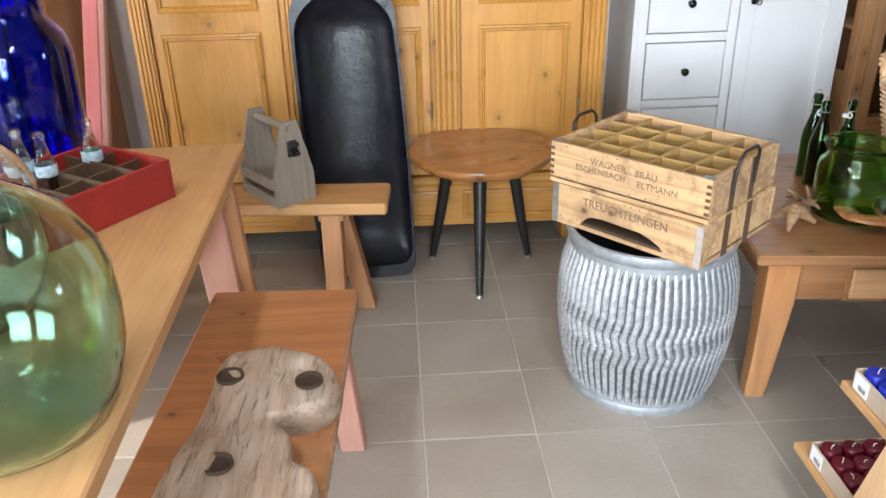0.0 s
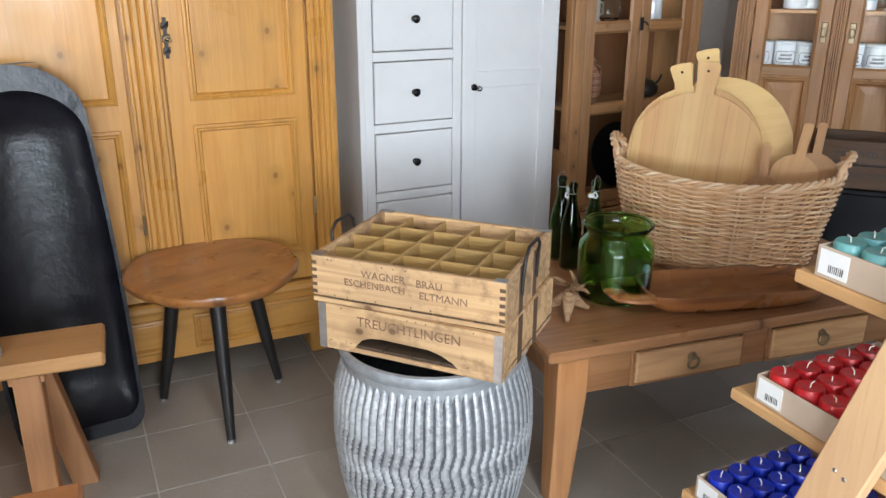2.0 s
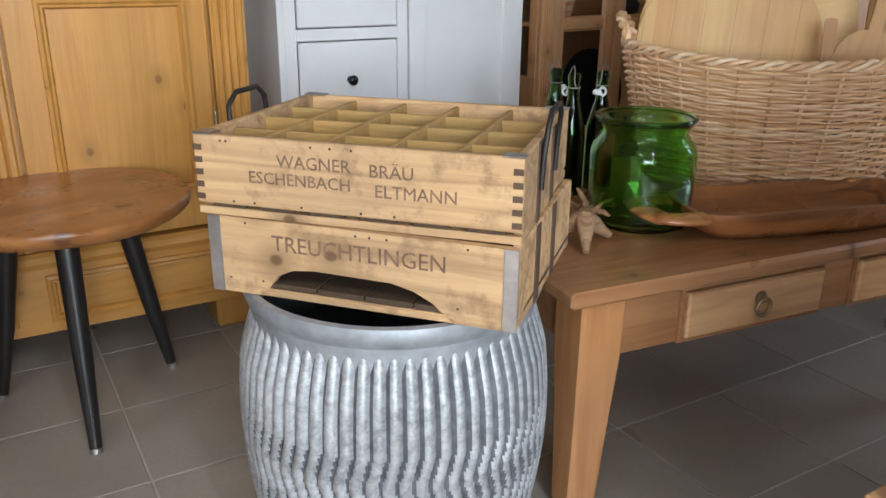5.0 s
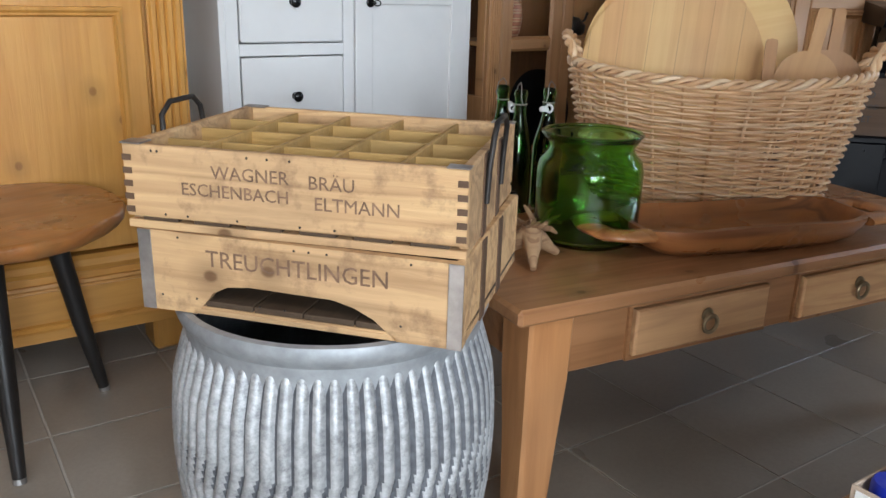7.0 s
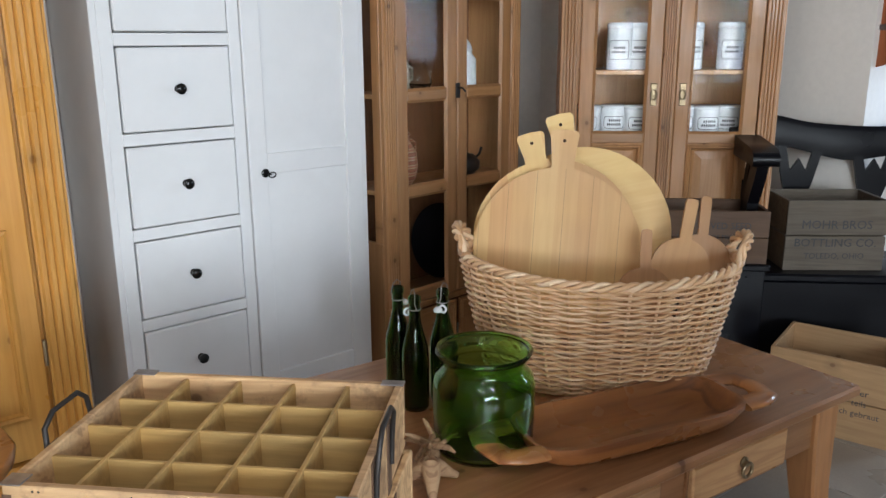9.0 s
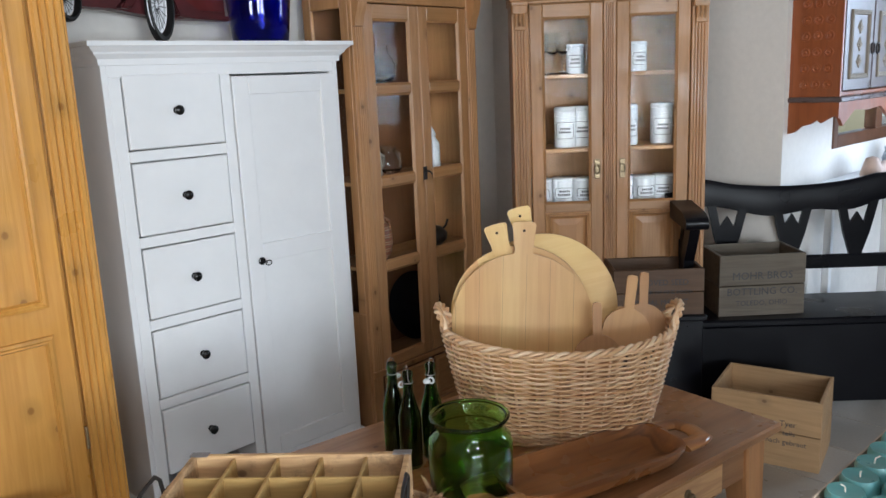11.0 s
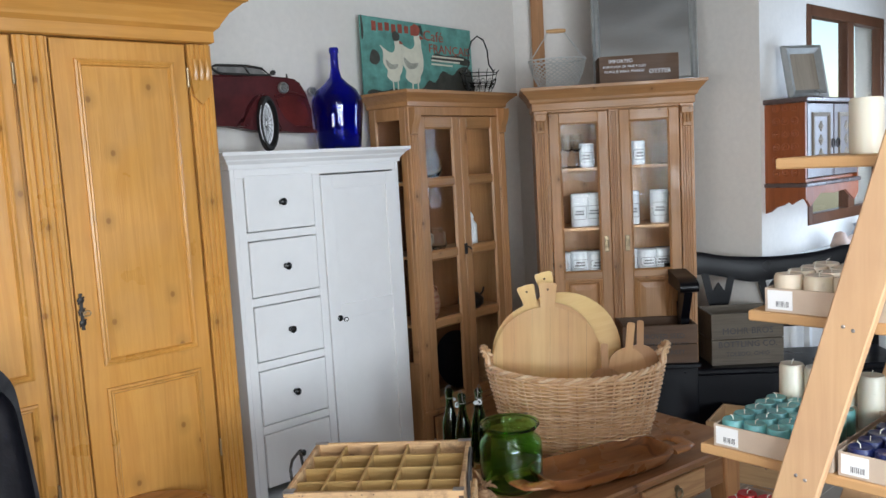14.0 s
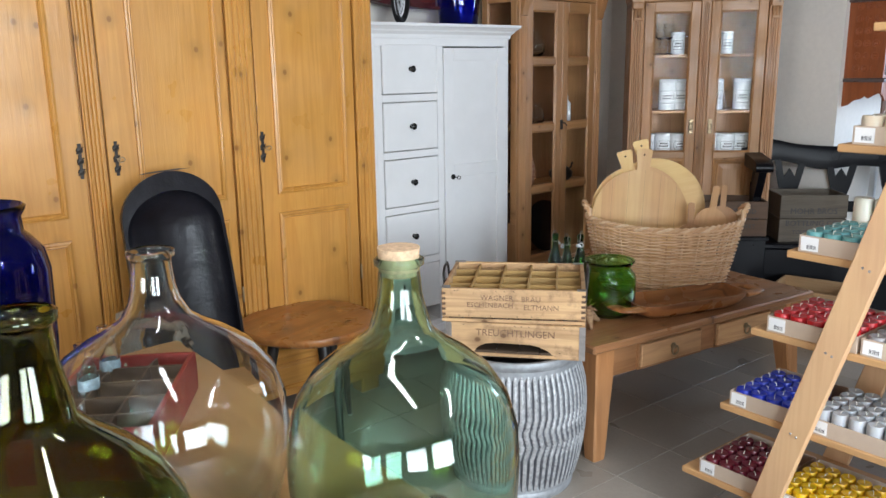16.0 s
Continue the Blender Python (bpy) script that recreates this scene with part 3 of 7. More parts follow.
def white_cabinet():
    W = 0.953
    t = thing("drawer_cabinet", pose(1.550, 3.592, 0.008, 0, 0, 0.9), "white painted cabinet with a column of drawers and one tall door", "cabinet")
    h = W / 2
    each("side_panel", ((-h, -h + 0.02, 0.0, 0.38, 0.11, 1.70), (h - 0.02, h, 0.0, 0.38, 0.11, 1.70), (-h, h, 0.36, 0.38, 0.11, 1.70), (-h + 0.02, h - 0.02, 0.023, 0.36, 0.11, 0.15), (-h + 0.02, h - 0.02, 0.023, 0.36, 1.66, 1.70),), WHITE, t, bev=0.002)
    rows = [(-h + 0.02, -h + 0.062, 0.0, 0.022, 0.15, 1.66), (-0.05, -0.01, 0.0, 0.36, 0.15, 1.66), (h - 0.04, h - 0.02, 0, 0.022, 0.15, 1.66)]
    zs = [1.545 - 0.2955 * k for k in range(5)]
    rows.append((-h + 0.02, h - 0.02, 0.0, 0.022, 0.11, 0.15))
    for z in zs[:-1]:
        rows.append((-h + 0.062, -0.05, 0.0, 0.022, z - 0.1665, z - 0.129))
    rows.append((-h + 0.02, h - 0.02, 0.0, 0.022, 1.66, 1.70))
    each("face_rail", rows, WHITE, t, bev=0.002)
    for z in zs:
        d = part("drawer", boxes((-h + 0.067, -0.054, -0.004, 0.015, z - 0.1245, z + 0.1245), bev=0.004), WHITE, t, "flat white drawer front")
        part("knob", lathe([(0, 0), (0.012, 0), (0.007, 0.006), (0.007, 0.012), (0.016, 0.02), (0.017, 0.026), (0.011, 0.032), (0, 0.034)], 16, None, pose(-0.232, -0.004, z, 90)), KNOB, d, "round black knob", smooth=50)
    d = part("door", boxes((-0.006, 0.06, -0.006, 0.015, 0.155, 1.652), bev=0.002), WHITE, t, "white door with two sunk panels")
    each("door_rail", ((h - 0.09, h - 0.022, -0.006, 0.015, 0.155, 1.652), (0.06, h - 0.09, -0.006, 0.015, 0.155, 0.225), (0.06, h - 0.09, -0.006, 0.015, 0.95, 1.02), (0.06, h - 0.09, -0.006, 0.015, 1.585, 1.652),), WHITE, d, bev=0.002)
    each("door_panel", ((0.057, h - 0.087, 0.004, 0.012, 0.222, 0.953), (0.057, h - 0.087, 0.004, 0.012, 1.017, 1.588),), WHITE, d, bev=0)
    bm = lathe([(0, 0), (0.015, 0), (0.015, 0.004), (0.011, 0.006), (0, 0.006)], 14, None, pose(0.049, -0.006, 0.955, 90))
    tube([(0.049, -0.01, 0.955), (0.049, -0.045, 0.955)], 0.003, 8, bm)
    tube([(0.049 + 0.013 * math.cos(q), -0.055, 0.955 + 0.009 * math.sin(q)) for q in np.linspace(0, 2 * math.pi, 13)[:-1]], 0.0022, 6, bm, True)
    part("key", bm, KNOB, d, "black key in a round escutcheon")
    part("cornice", cornice(W, 0.38, [(0.0, 1.70), (0.008, 1.70), (0.010, 1.72), (0.025, 1.735), (0.028, 1.742), (0.045, 1.758), (0.052, 1.76), (0.052, 1.775), (0.0, 1.776)]), WHITE, t, "moulded white cornice")
    part("plinth", cornice(W, 0.38, [(0.035, 0.055), (0.035, 0.095), (0.02, 0.112), (0.0, 0.118)]), WHITE, t, "moulded white plinth")
    for x in (-h + 0.03, h - 0.03):
        for y in (0.02, 0.33):
            part("foot", lathe([(0, 0), (0.022, 0), (0.034, 0.02), (0.036, 0.035), (0.022, 0.05), (0.026, 0.056), (0, 0.056)], 16, None, pose(x, y, 0)), WHITE, t, "turned white bun foot", smooth=50)
    return t


def glass_door(t, a, b, z0, z1, panes, knob_side, lower, wood_m, wood_x):
    """A glazed door with shelves' rails between its panes, over a panel when lower is set."""
    s = 0.058
    rows = [(a, a + s, 0, 0.024, z0, z1), (b - s, b, 0, 0.024, z0, z1)]
    d = part("door", boxes(*rows, bev=0.004), wood_m, t, "glazed pine door")
    cuts = [(z0, z0 + (0.05 if not lower else 0.06))] + [(z - 0.02, z + 0.02) for z in panes] + [(z1 - 0.06, z1)]
    each("rail", [(a + s, b - s, 0.001, 0.023, p, q) for p, q in cuts], wood_x, d)
    first = 0
    if lower:
        part("door_panel", panel(a + s, b - s, z0 + 0.06, panes[0] - 0.02, 0.006), wood_m, d)
        first = 1
    for (p, q), (r, _) in zip(cuts[first:], cuts[first + 1:]):
        part("pane", boxes((a + s - 0.004, b - s + 0.004, 0.011, 0.014, q - 0.003, r + 0.003), bev=0), PANE, d, "clear glass pane").visible_shadow = False
        part("bead", rings_rect([(a + s, b - s, q, r, 0.001), (a + s + 0.008, b - s - 0.008, q + 0.008, r - 0.008, 0.009)], None, False), wood_m, d)
    return d


def corner_vitrine():
    """The vitrine with four panes a door, beside the white cabinet."""
    W, D = 0.80, 0.30
    t = thing("vitrine", pose(2.505, 3.628, 0, 0, 0, 5.5), "waxed pine vitrine with two glazed doors of four panes each", "display cabinet", "vitrines")
    h = W / 2
    each("side_panel", ((-h, -h + 0.06, 0.0, 0.022, 0.0, 1.99), (h - 0.06, h, 0.0, 0.022, 0.0, 1.99), (-h, -h + 0.02, 0.022, D, 0.0, 0.62), (-h, -h + 0.02, 0.022, 0.07, 0.62, 1.99), (-h, -h + 0.02, D - 0.05, D, 0.62, 1.99), (-h, -h + 0.02, 0.07, D - 0.05, 1.92, 1.99), (h - 0.02, h, 0.022, D, 0.0, 1.99), (-h + 0.06, h - 0.06, 0.0, 0.022, 1.94, 1.99), (-h + 0.06, h - 0.06, 0.0, 0.022, 0.0, 0.09), (-h + 0.06, h - 0.06, 0.0, 0.022, 0.32, 0.345),), OLD, t, bev=0.003)
    # The back takes the shade-dark pine, the shelves the plain one.
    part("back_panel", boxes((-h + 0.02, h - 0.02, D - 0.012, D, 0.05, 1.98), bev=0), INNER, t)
    part("side_pane", boxes((-h + 0.008, -h + 0.012, 0.06, D - 0.04, 0.62, 1.93), bev=0), PANE, t, "clear side pane").visible_shadow = False
    for z in (0.33, 0.816, 1.19, 1.584, 1.97):
        part("shelf", boxes((-h + 0.02, h - 0.02, 0.03, D - 0.013, z - 0.01, z + 0.008), bev=0.002), OLD_X, t)
    for a, b in ((-h, -h + 0.06), (h - 0.06, h)):
        part("pilaster", fluted(a + 0.006, b - 0.004, -0.002, 0.36, 1.84, 4, 0.006, 0.002), OLD, t, "fluted pine pilaster")
        x = (a + b) / 2
        bm = prism([(-0.045, 1.98), (0.0, 1.98), (0.0, 1.84), (-0.014, 1.845), (-0.02, 1.88), (-0.035, 1.91), (-0.045, 1.95)], 0.05, "yz", x - 0.025)
        part("corbel", bm, OLD, t, "carved scroll corbel", smooth=40)
        each("plinth_block", ((a - 0.006, b + 0.006, -0.014, 0.0, 0.33, 0.36), (a - 0.004, b + 0.004, -0.01, 0.0, 0.0, 0.09),), OLD, t, bev=0.003)
    for a, b, k in ((-h + 0.065, -0.002, 1), (0.002, h - 0.065, -1)):
        d = glass_door(t, a, b, 0.35, 1.935, (0.816, 1.19, 1.584), k, False, OLD, OLD_X)
        part("drawer", panel(a + 0.01, b - 0.01, 0.10, 0.31, 0.0, False), OLD_X, t)
    bm = boxes((-0.012, 0.012, -0.006, 0.0, 1.17, 1.23), bev=0.001)
    tube([(0.0, -0.006, 1.21), (0.0, -0.03, 1.21), (0.012, -0.035, 1.195)], 0.004, 8, bm)
    part("lock", bm, IRON, t, "dark iron lock with a key")
    part("cornice", cornice(W, D, [(0.0, 1.985), (0.012, 1.99), (0.014, 2.01), (0.03, 2.03), (0.055, 2.05), (0.062, 2.052), (0.062, 2.068), (0.0, 2.07)]), OLD_X, t, "moulded pine cornice")
    return t


CAB2 = pose(3.168, 3.079, 0, 0, 0, -46)


def tall_vitrine():
    W, D = 0.88, 0.36
    t = thing("vitrine", CAB2, "tall waxed pine vitrine with two glazed doors over small panels", "display cabinet", "vitrines")
    h = W / 2
    each("side_panel", ((-h, -h + 0.075, 0.0, 0.022, 0.0, 1.95), (h - 0.075, h, 0.0, 0.022, 0.0, 1.95), (-h, -h + 0.02, 0.022, D, 0.0, 1.95), (h - 0.02, h, 0.022, D, 0.0, 1.95), (-h + 0.075, h - 0.075, 0.0, 0.022, 1.93, 1.95), (-h + 0.075, h - 0.075, 0.0, 0.022, 0.0, 0.36), (-0.028, 0.028, -0.004, 0.022, 0.36, 1.93),), OLD, t, bev=0.003)
    part("back_panel", boxes((-h + 0.02, h - 0.02, D - 0.012, D, 0.05, 1.94), bev=0), OLD, t)
    for z in (1.0, 1.274, 1.614, 1.945, 0.40):
        part("shelf", boxes((-h + 0.02, h - 0.02, 0.03, D - 0.013, z - 0.018, z), bev=0.002), OLD_X, t)
    for a, b in ((-h, -h + 0.075), (h - 0.075, h), (-0.028, 0.028)):
        part("pilaster", fluted(a + 0.008, b - 0.006, -0.002 if b - a > 0.06 else -0.006, 0.38, 1.82 if b - a > 0.06 else 1.92, 4, 0.006, 0.002), OLD, t, "fluted pine pilaster")
    for x in (-h + 0.037, h - 0.037):
        bm = boxes((x - 0.034, x + 0.034, -0.02, 0.0, 1.885, 1.925), (x - 0.026, x + 0.026, -0.014, 0.0, 1.815, 1.885), bev=0.004)
        for k in (-0.018, 0, 0.018):
            tube([(x + k, -0.014, 1.885), (x + k, -0.022, 1.87), (x + k, -0.012, 1.835)], 0.007, 8, bm)
        part("capital", bm, OLD, t, "carved capital", smooth=40)
    for a, b, x in ((-h + 0.08, -0.03, -0.058), (0.03, h - 0.08, 0.058)):
        d = glass_door(t, a, b, 0.36, 1.925, (1.0,), 1, True, OLD, OLD_X)
        bm = boxes((x - 0.013, x + 0.013, -0.005, 0.0, 1.133, 1.223), bev=0.004)
        tube([(x + 0.011 * math.cos(q), -0.012, 1.178 + 0.02 * math.sin(q)) for q in np.linspace(0, 2 * math.pi, 15)[:-1]], 0.0028, 6, bm, True)
        part("handle_plate", bm, BRASS, d, "oblong brass plate with a drop ring")
    part("cornice", cornice(W, D, [(0.0, 1.94), (0.008, 1.945), (0.008, 1.98), (0.02, 1.99), (0.024, 2.005), (0.045, 2.03), (0.062, 2.05), (0.068, 2.052), (0.068, 2.069), (0.0, 2.07)]), OLD_X, t, "deep moulded pine cornice")
    return t


TABLE = pose(1.052, 2.068, 0, 0, 0, -6.2)


def coffee_table():
    L, D = 1.40, 0.90
    t = thing("coffee_table", TABLE, "low brown hardwood table with two shallow drawers and shaped legs", "table")
    part("tabletop", boxes((0, L, 0, D, 0.467, 0.5), bev=0.007), TEAK, t)
    each("apron", ((0.13, L - 0.13, 0.045, 0.07, 0.335, 0.467), (0.13, L - 0.13, D - 0.07, D - 0.045, 0.335, 0.467), (0.075, 0.10, 0.13, D - 0.13, 0.335, 0.467), (L - 0.10, L - 0.075, 0.13, D - 0.13, 0.335, 0.467),), TEAK, t, bev=0.003)
    for i, x in enumerate((0.045, L - 0.045)):
        for j, y in enumerate((0.03, D - 0.03)):
            sx, sy = (1, -1)[i], (1, -1)[j]
            bm = bmesh.new()
            prev = None
            for z, o, w in ((0.0, -0.012, 0.06), (0.03, -0.012, 0.066), (0.10, -0.006, 0.072), (0.22, 0.0, 0.082), (0.33, 0.0, 0.094), (0.467, 0.0, 0.098)):
                x0, y0 = x + sx * (0.0 + o), y + sy * (0.0 + o)
                c = 0.006
                x1, y1 = x0 + sx * w, y0 + sy * w
                pts = [(x0 + sx * c, y0), (x1 - sx * c, y0), (x1, y0 + sy * c), (x1, y1 - sy * c), (x1 - sx * c, y1), (x0 + sx * c, y1), (x0, y1 - sy * c), (x0, y0 + sy * c)]
                ring = [bm.verts.new((*p, z)) for p in pts]
                if prev:
                    for k in range(8):
                        bm.faces.new((prev[k], prev[(k + 1) % 8], ring[(k + 1) % 8], ring[k]))
                else:
                    bm.faces.new(ring)
                prev = ring
            bm.faces.new(prev)
            part("leg", bm, TEAK_Z, t, "shaped square leg")
    for a, b in ((0.29, 0.65), (0.76, 1.12)):
        part("drawer_frame", rings_rect([(a - 0.012, b + 0.012, 0.336, 0.455, 0.048), (a - 0.012, b + 0.012, 0.336, 0.455, 0.038), (a - 0.004, b + 0.004, 0.344, 0.447, 0.038)], None, False), TEAK, t, "raised edge round the drawer")
        d = part("drawer", rings_rect([(a, b, 0.347, 0.444, 0.050), (a, b, 0.347, 0.444, 0.032), (a + 0.004, b - 0.004, 0.351, 0.440, 0.027)]), TEAK_D, t, "shallow drawer front")
        x = (a + b) / 2
        bm = lathe([(0, 0), (0.014, 0), (0.015, 0.003), (0.008, 0.006), (0.006, 0.014), (0, 0.016)], 14, None, pose(x, 0.025, 0.408, 90))
        tube([(x + 0.018 * math.sin(q), 0.012, 0.392 + 0.018 * math.cos(q)) for q in np.linspace(0, 2 * math.pi, 19)[:-1]], 0.0042, 8, bm, True)
        part("ring_pull", bm, BRASS, d, "aged brass ring pull", smooth=50)
    return t


def zinc_tub():
    t = thing("zinc_tub", pose(0.784, 2.228, 0) @ Matrix.Diagonal((1.025, 1.025, 0.917, 1)), "galvanised zinc wash tub with zigzag ribs", "tub")
    bm = bmesh.new()
    n, rows = 66, 72
    seg = n * 8
    grid, dark = [], []
    for k in range(rows + 1):
        z = 0.035 + 0.535 * k / rows
        u = k / rows
        r = 0.213 + 0.047 * math.sin(math.pi * min(1, u * 0.86 + 0.02)) ** 0.8 - 0.012 * max(0, u - 0.8) / 0.2
        v = min(1.0, max(0.0, (z - 0.20) / 0.17))
        zig = 0.05 * (3 * v if v < 1 / 3 else 2 - 3 * v if v < 2 / 3 else 3 * v - 2)
        fade = min(1.0, u / 0.04, (1 - u) / 0.05)
        ring = []
        dark.append(set())
        for i in range(seg):
            a = 2 * math.pi * i / seg
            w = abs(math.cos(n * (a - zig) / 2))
            # Groove faces are marked here to take the shade-dark zinc.
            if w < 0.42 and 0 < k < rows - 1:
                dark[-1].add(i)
            rr = r - 0.004 + 0.0115 * fade * w ** 0.6
            ring.append(bm.verts.new((rr * math.cos(a), rr * math.sin(a), z)))
        grid.append(ring)
    for k, (a, b) in enumerate(zip(grid, grid[1:])):
        for i in range(seg):
            j = (i + 1) % seg
            f = bm.faces.new((a[i], a[j], b[j], b[i]))
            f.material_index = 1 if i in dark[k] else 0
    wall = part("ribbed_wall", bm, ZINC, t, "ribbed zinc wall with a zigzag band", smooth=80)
    wall.data.materials.append(GROOVE_SHADE)
    part("rim", lathe([(0.238, 0.56), (0.245, 0.57), (0.25, 0.585), (0.245, 0.598), (0.236, 0.60), (0.23, 0.594), (0.228, 0.575), (0.228, 0.05), (0.0, 0.05), (0.0, 0.04), (0.224, 0.04), (0.238, 0.56)], 72), ZINC_R, t, "rolled zinc rim and lining", smooth=40)
    part("foot_ring", lathe([(0.206, 0.0), (0.217, 0.0), (0.221, 0.012), (0.221, 0.03), (0.214, 0.042), (0.206, 0.04), (0.206, 0.0)], 72), ZINC_R, t, smooth=40)
    return t


def drinks_crate(m, z, label, top):
    """A bottle crate of 5 x 4 cells, or its plain lower mate with a grip hole."""
    L, D, H = 0.505, 0.405, 0.124
    t = thing("drinks_crate", m @ pose(0, 0, z), label, "crate", "stacked drinks crates")
    th = 0.014
    if top:
        bm = boxes((0, L, 0, th, 0.018, H), bev=0.002)
    else:
        pts = [(0, 0.0), (0.0, H), (L, H), (L, 0.0), (0.41, 0.0), (0.395, 0.012), (0.375, 0.028), (0.345, 0.042), (0.31, 0.050), (0.18, 0.052), (0.145, 0.048), (0.12, 0.036), (0.105, 0.018), (0.09, 0.0)]
        bm = prism(pts, th, "xz", 0.0)
    part("front_board", bm, CRATE, t, "front board with stamped writing")
    rng = random.Random(7 if top else 9)
    nails = [(rng.uniform(0.03, L - 0.03), z) for z in (0.024, H - 0.008) for _ in range(5)]
    bm = bmesh.new()
    for x, z in nails:
        lathe([(0.002, 0), (0.0016, 0.0005), (0, 0.0006)], 7, bm, pose(x, -0.0001, z, 90))
    part("nail_heads", bm, IRON, t, "small rusty nail heads", kind="stuff")
    part("back_board", boxes((0, L, D - th, D, 0.018, H), bev=0.002), CRATE, t)
    part("side_board", boxes((0.0005, th, th, D - th, 0.0, H + 0.001), bev=0.002), CRATE, t)
    part("side_board", boxes((L - th, L - 0.0005, th, D - th, 0.0, H + 0.001), bev=0.002), CRATE, t)
    each("runner", ((0, L, 0.002, 0.028, 0.0, 0.012), (0, L, D - 0.028, D - 0.002, 0.0, 0.012), (0, L, D / 2 - 0.012, D / 2 + 0.012, 0.0, 0.012),), CRATE, t, bev=0.001)
    # Slats are coloured dark to carry the shade down inside the cells.
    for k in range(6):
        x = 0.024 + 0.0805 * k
        part("bottom_slat", boxes((x, x + (0.055 if top else 0.078), 0.003, D - 0.003, 0.0125, 0.0215), bev=0.001), CRATE_S, t, "bottom slat coloured dark as inner shade")
    if not top:
        part("front_rail", boxes((0.085, L - 0.095, 0.0, 0.012, 0.0, 0.009), bev=0.001), CRATE, t, "thin pale rail below the grip opening")
    if top:
        for k in range(1, 5):
            x = L * k / 5
            part("divider", boxes((x - 0.0035, x + 0.0035, th, D - th, 0.03, H - 0.006), bev=0.001), CRATE_D, t)
        for k in range(1, 4):
            y = D * k / 4
            part("long_divider", boxes((th, L - th, y - 0.0035, y + 0.0035, 0.03, H - 0.009), bev=0.001), CRATE_D, t)
        for x in (0.0, L):
            s = -1 if x == 0 else 1
            for k in range(5):
                z0 = 0.024 + 0.019 * k
                part("finger_joint", boxes((x - 0.0 if s < 0 else x - th, x + th if s < 0 else x, -0.0012, 0.0, z0, z0 + 0.009), bev=0), CRATE_B, t)
        for x, s in ((0.002, -1), (L - 0.002, 1)):
            bm = tube([(x + s * 0.006, 0.12, 0.05), (x + s * 0.008, 0.12, 0.10), (x + s * 0.012, 0.125, 0.145), (x + s * 0.012, 0.15, 0.163), (x + s * 0.012, 0.22, 0.163), (x + s * 0.012, 0.243, 0.145), (x + s * 0.008, 0.248, 0.10), (x + s * 0.006, 0.248, 0.05)], 0.0045, 8)
            part("bail_handle", bm, IRON, t, "bent iron bail handle", smooth=50)
        each("corner_plate", ((-0.002, 0.03, -0.002, 0.03, H, H + 0.0025), (L - 0.03, L + 0.002, -0.002, 0.02, H, H + 0.0025), (L - 0.04, L + 0.002, D - 0.02, D + 0.002, H, H + 0.0025), (-0.002, 0.04, D - 0.02, D + 0.002, H, H + 0.0025)), STEEL, t, "worn metal corner plate", bev=0.0008)
        for txt, x, zz, s in (("WAGNER", 0.196, 0.091, 0.027), ("BRÄU", 0.316, 0.088, 0.027), ("ESCHENBACH", 0.172, 0.064, 0.026), ("ELTMANN", 0.352, 0.059, 0.027)):
            writing(txt, s, pose(x, -0.0006, zz, 90), t, STAMP, deep=0.0004)
    else:
        for x in (0, L - 0.02):
            each("corner_plate", ((x - 0.001, x + 0.021, -0.0022, -0.0004, 0.0, H),), STEEL, t, "worn metal corner plate", bev=0.0004)
        writing("TREUCHTLINGEN", 0.036, pose(0.255, -0.0006, 0.088, 90), t, STAMP, deep=0.0004)
    for s in (0, 1):
        x = -0.0016 if s == 0 else L - 0.0004
        each("strap", ((x, x + 0.002, 0.11, 0.14, 0.0, H), (x, x + 0.002, 0.23, 0.26, 0.0, H),), CRATE_B, t, "dark worn batten", bev=0.0004)
    return t


# Crate wood with the shade of its inside put into the tone.
CRATE_S = wood("crate_bottom_shade_wood", (0.13, 0.085, 0.05), (0.06, 0.035, 0.02), "y", 0.7, relief=0.4)
STAMP = plain_paint("faded_stamp_ink", (0.20, 0.115, 0.07), 0.8, vary=0.4, scale=60)
CRATE_M = pose(0.479, 2.287, 0, 0, 0, -47.0)


def round_stool():
    t = thing("round_stool", pose(0.349, 3.031, 0, 0, 0, 20), "round wooden stool with a live-edge slab top on three black legs", "stool")
    bm = lathe([(0, 0.488), (0.245, 0.488), (0.266, 0.494), (0.278, 0.508), (0.282, 0.524), (0.277, 0.5312), (0.268, 0.532), (0.13, 0.532), (0, 0.532)], 72)
    for v in bm.verts:
        a = math.atan2(v.co.y, v.co.x)
        k = 1 + 0.014 * math.sin(3 * a + 1) + 0.010 * math.sin(7 * a) + 0.004 * math.sin(17 * a + v.co.z * 90)
        if v.co.xy.length > 0.1:
            v.co.x *= k
            v.co.y *= k
    part("seat", bm, ROUNDTOP, t, "thick round slab seat with an uneven edge", smooth=50)
    for q in (263, 145, 26):
        a = radians(q - 20)
        c, s = math.cos(a), math.sin(a)
        part("leg", tube([(0.14 * c, 0.14 * s, 0.49), (0.195 * c, 0.195 * s, 0.2), (0.236 * c, 0.236 * s, 0.012)], [0.026, 0.021, 0.014], 14), BLACKLEG, t, "tapered black leg", smooth=50)
        part("foot_cap", tube([(0.236 * c, 0.236 * s, 0.0122), (0.238 * c, 0.238 * s, 0.0)], 0.0142, 12), STEEL, t)
    return t


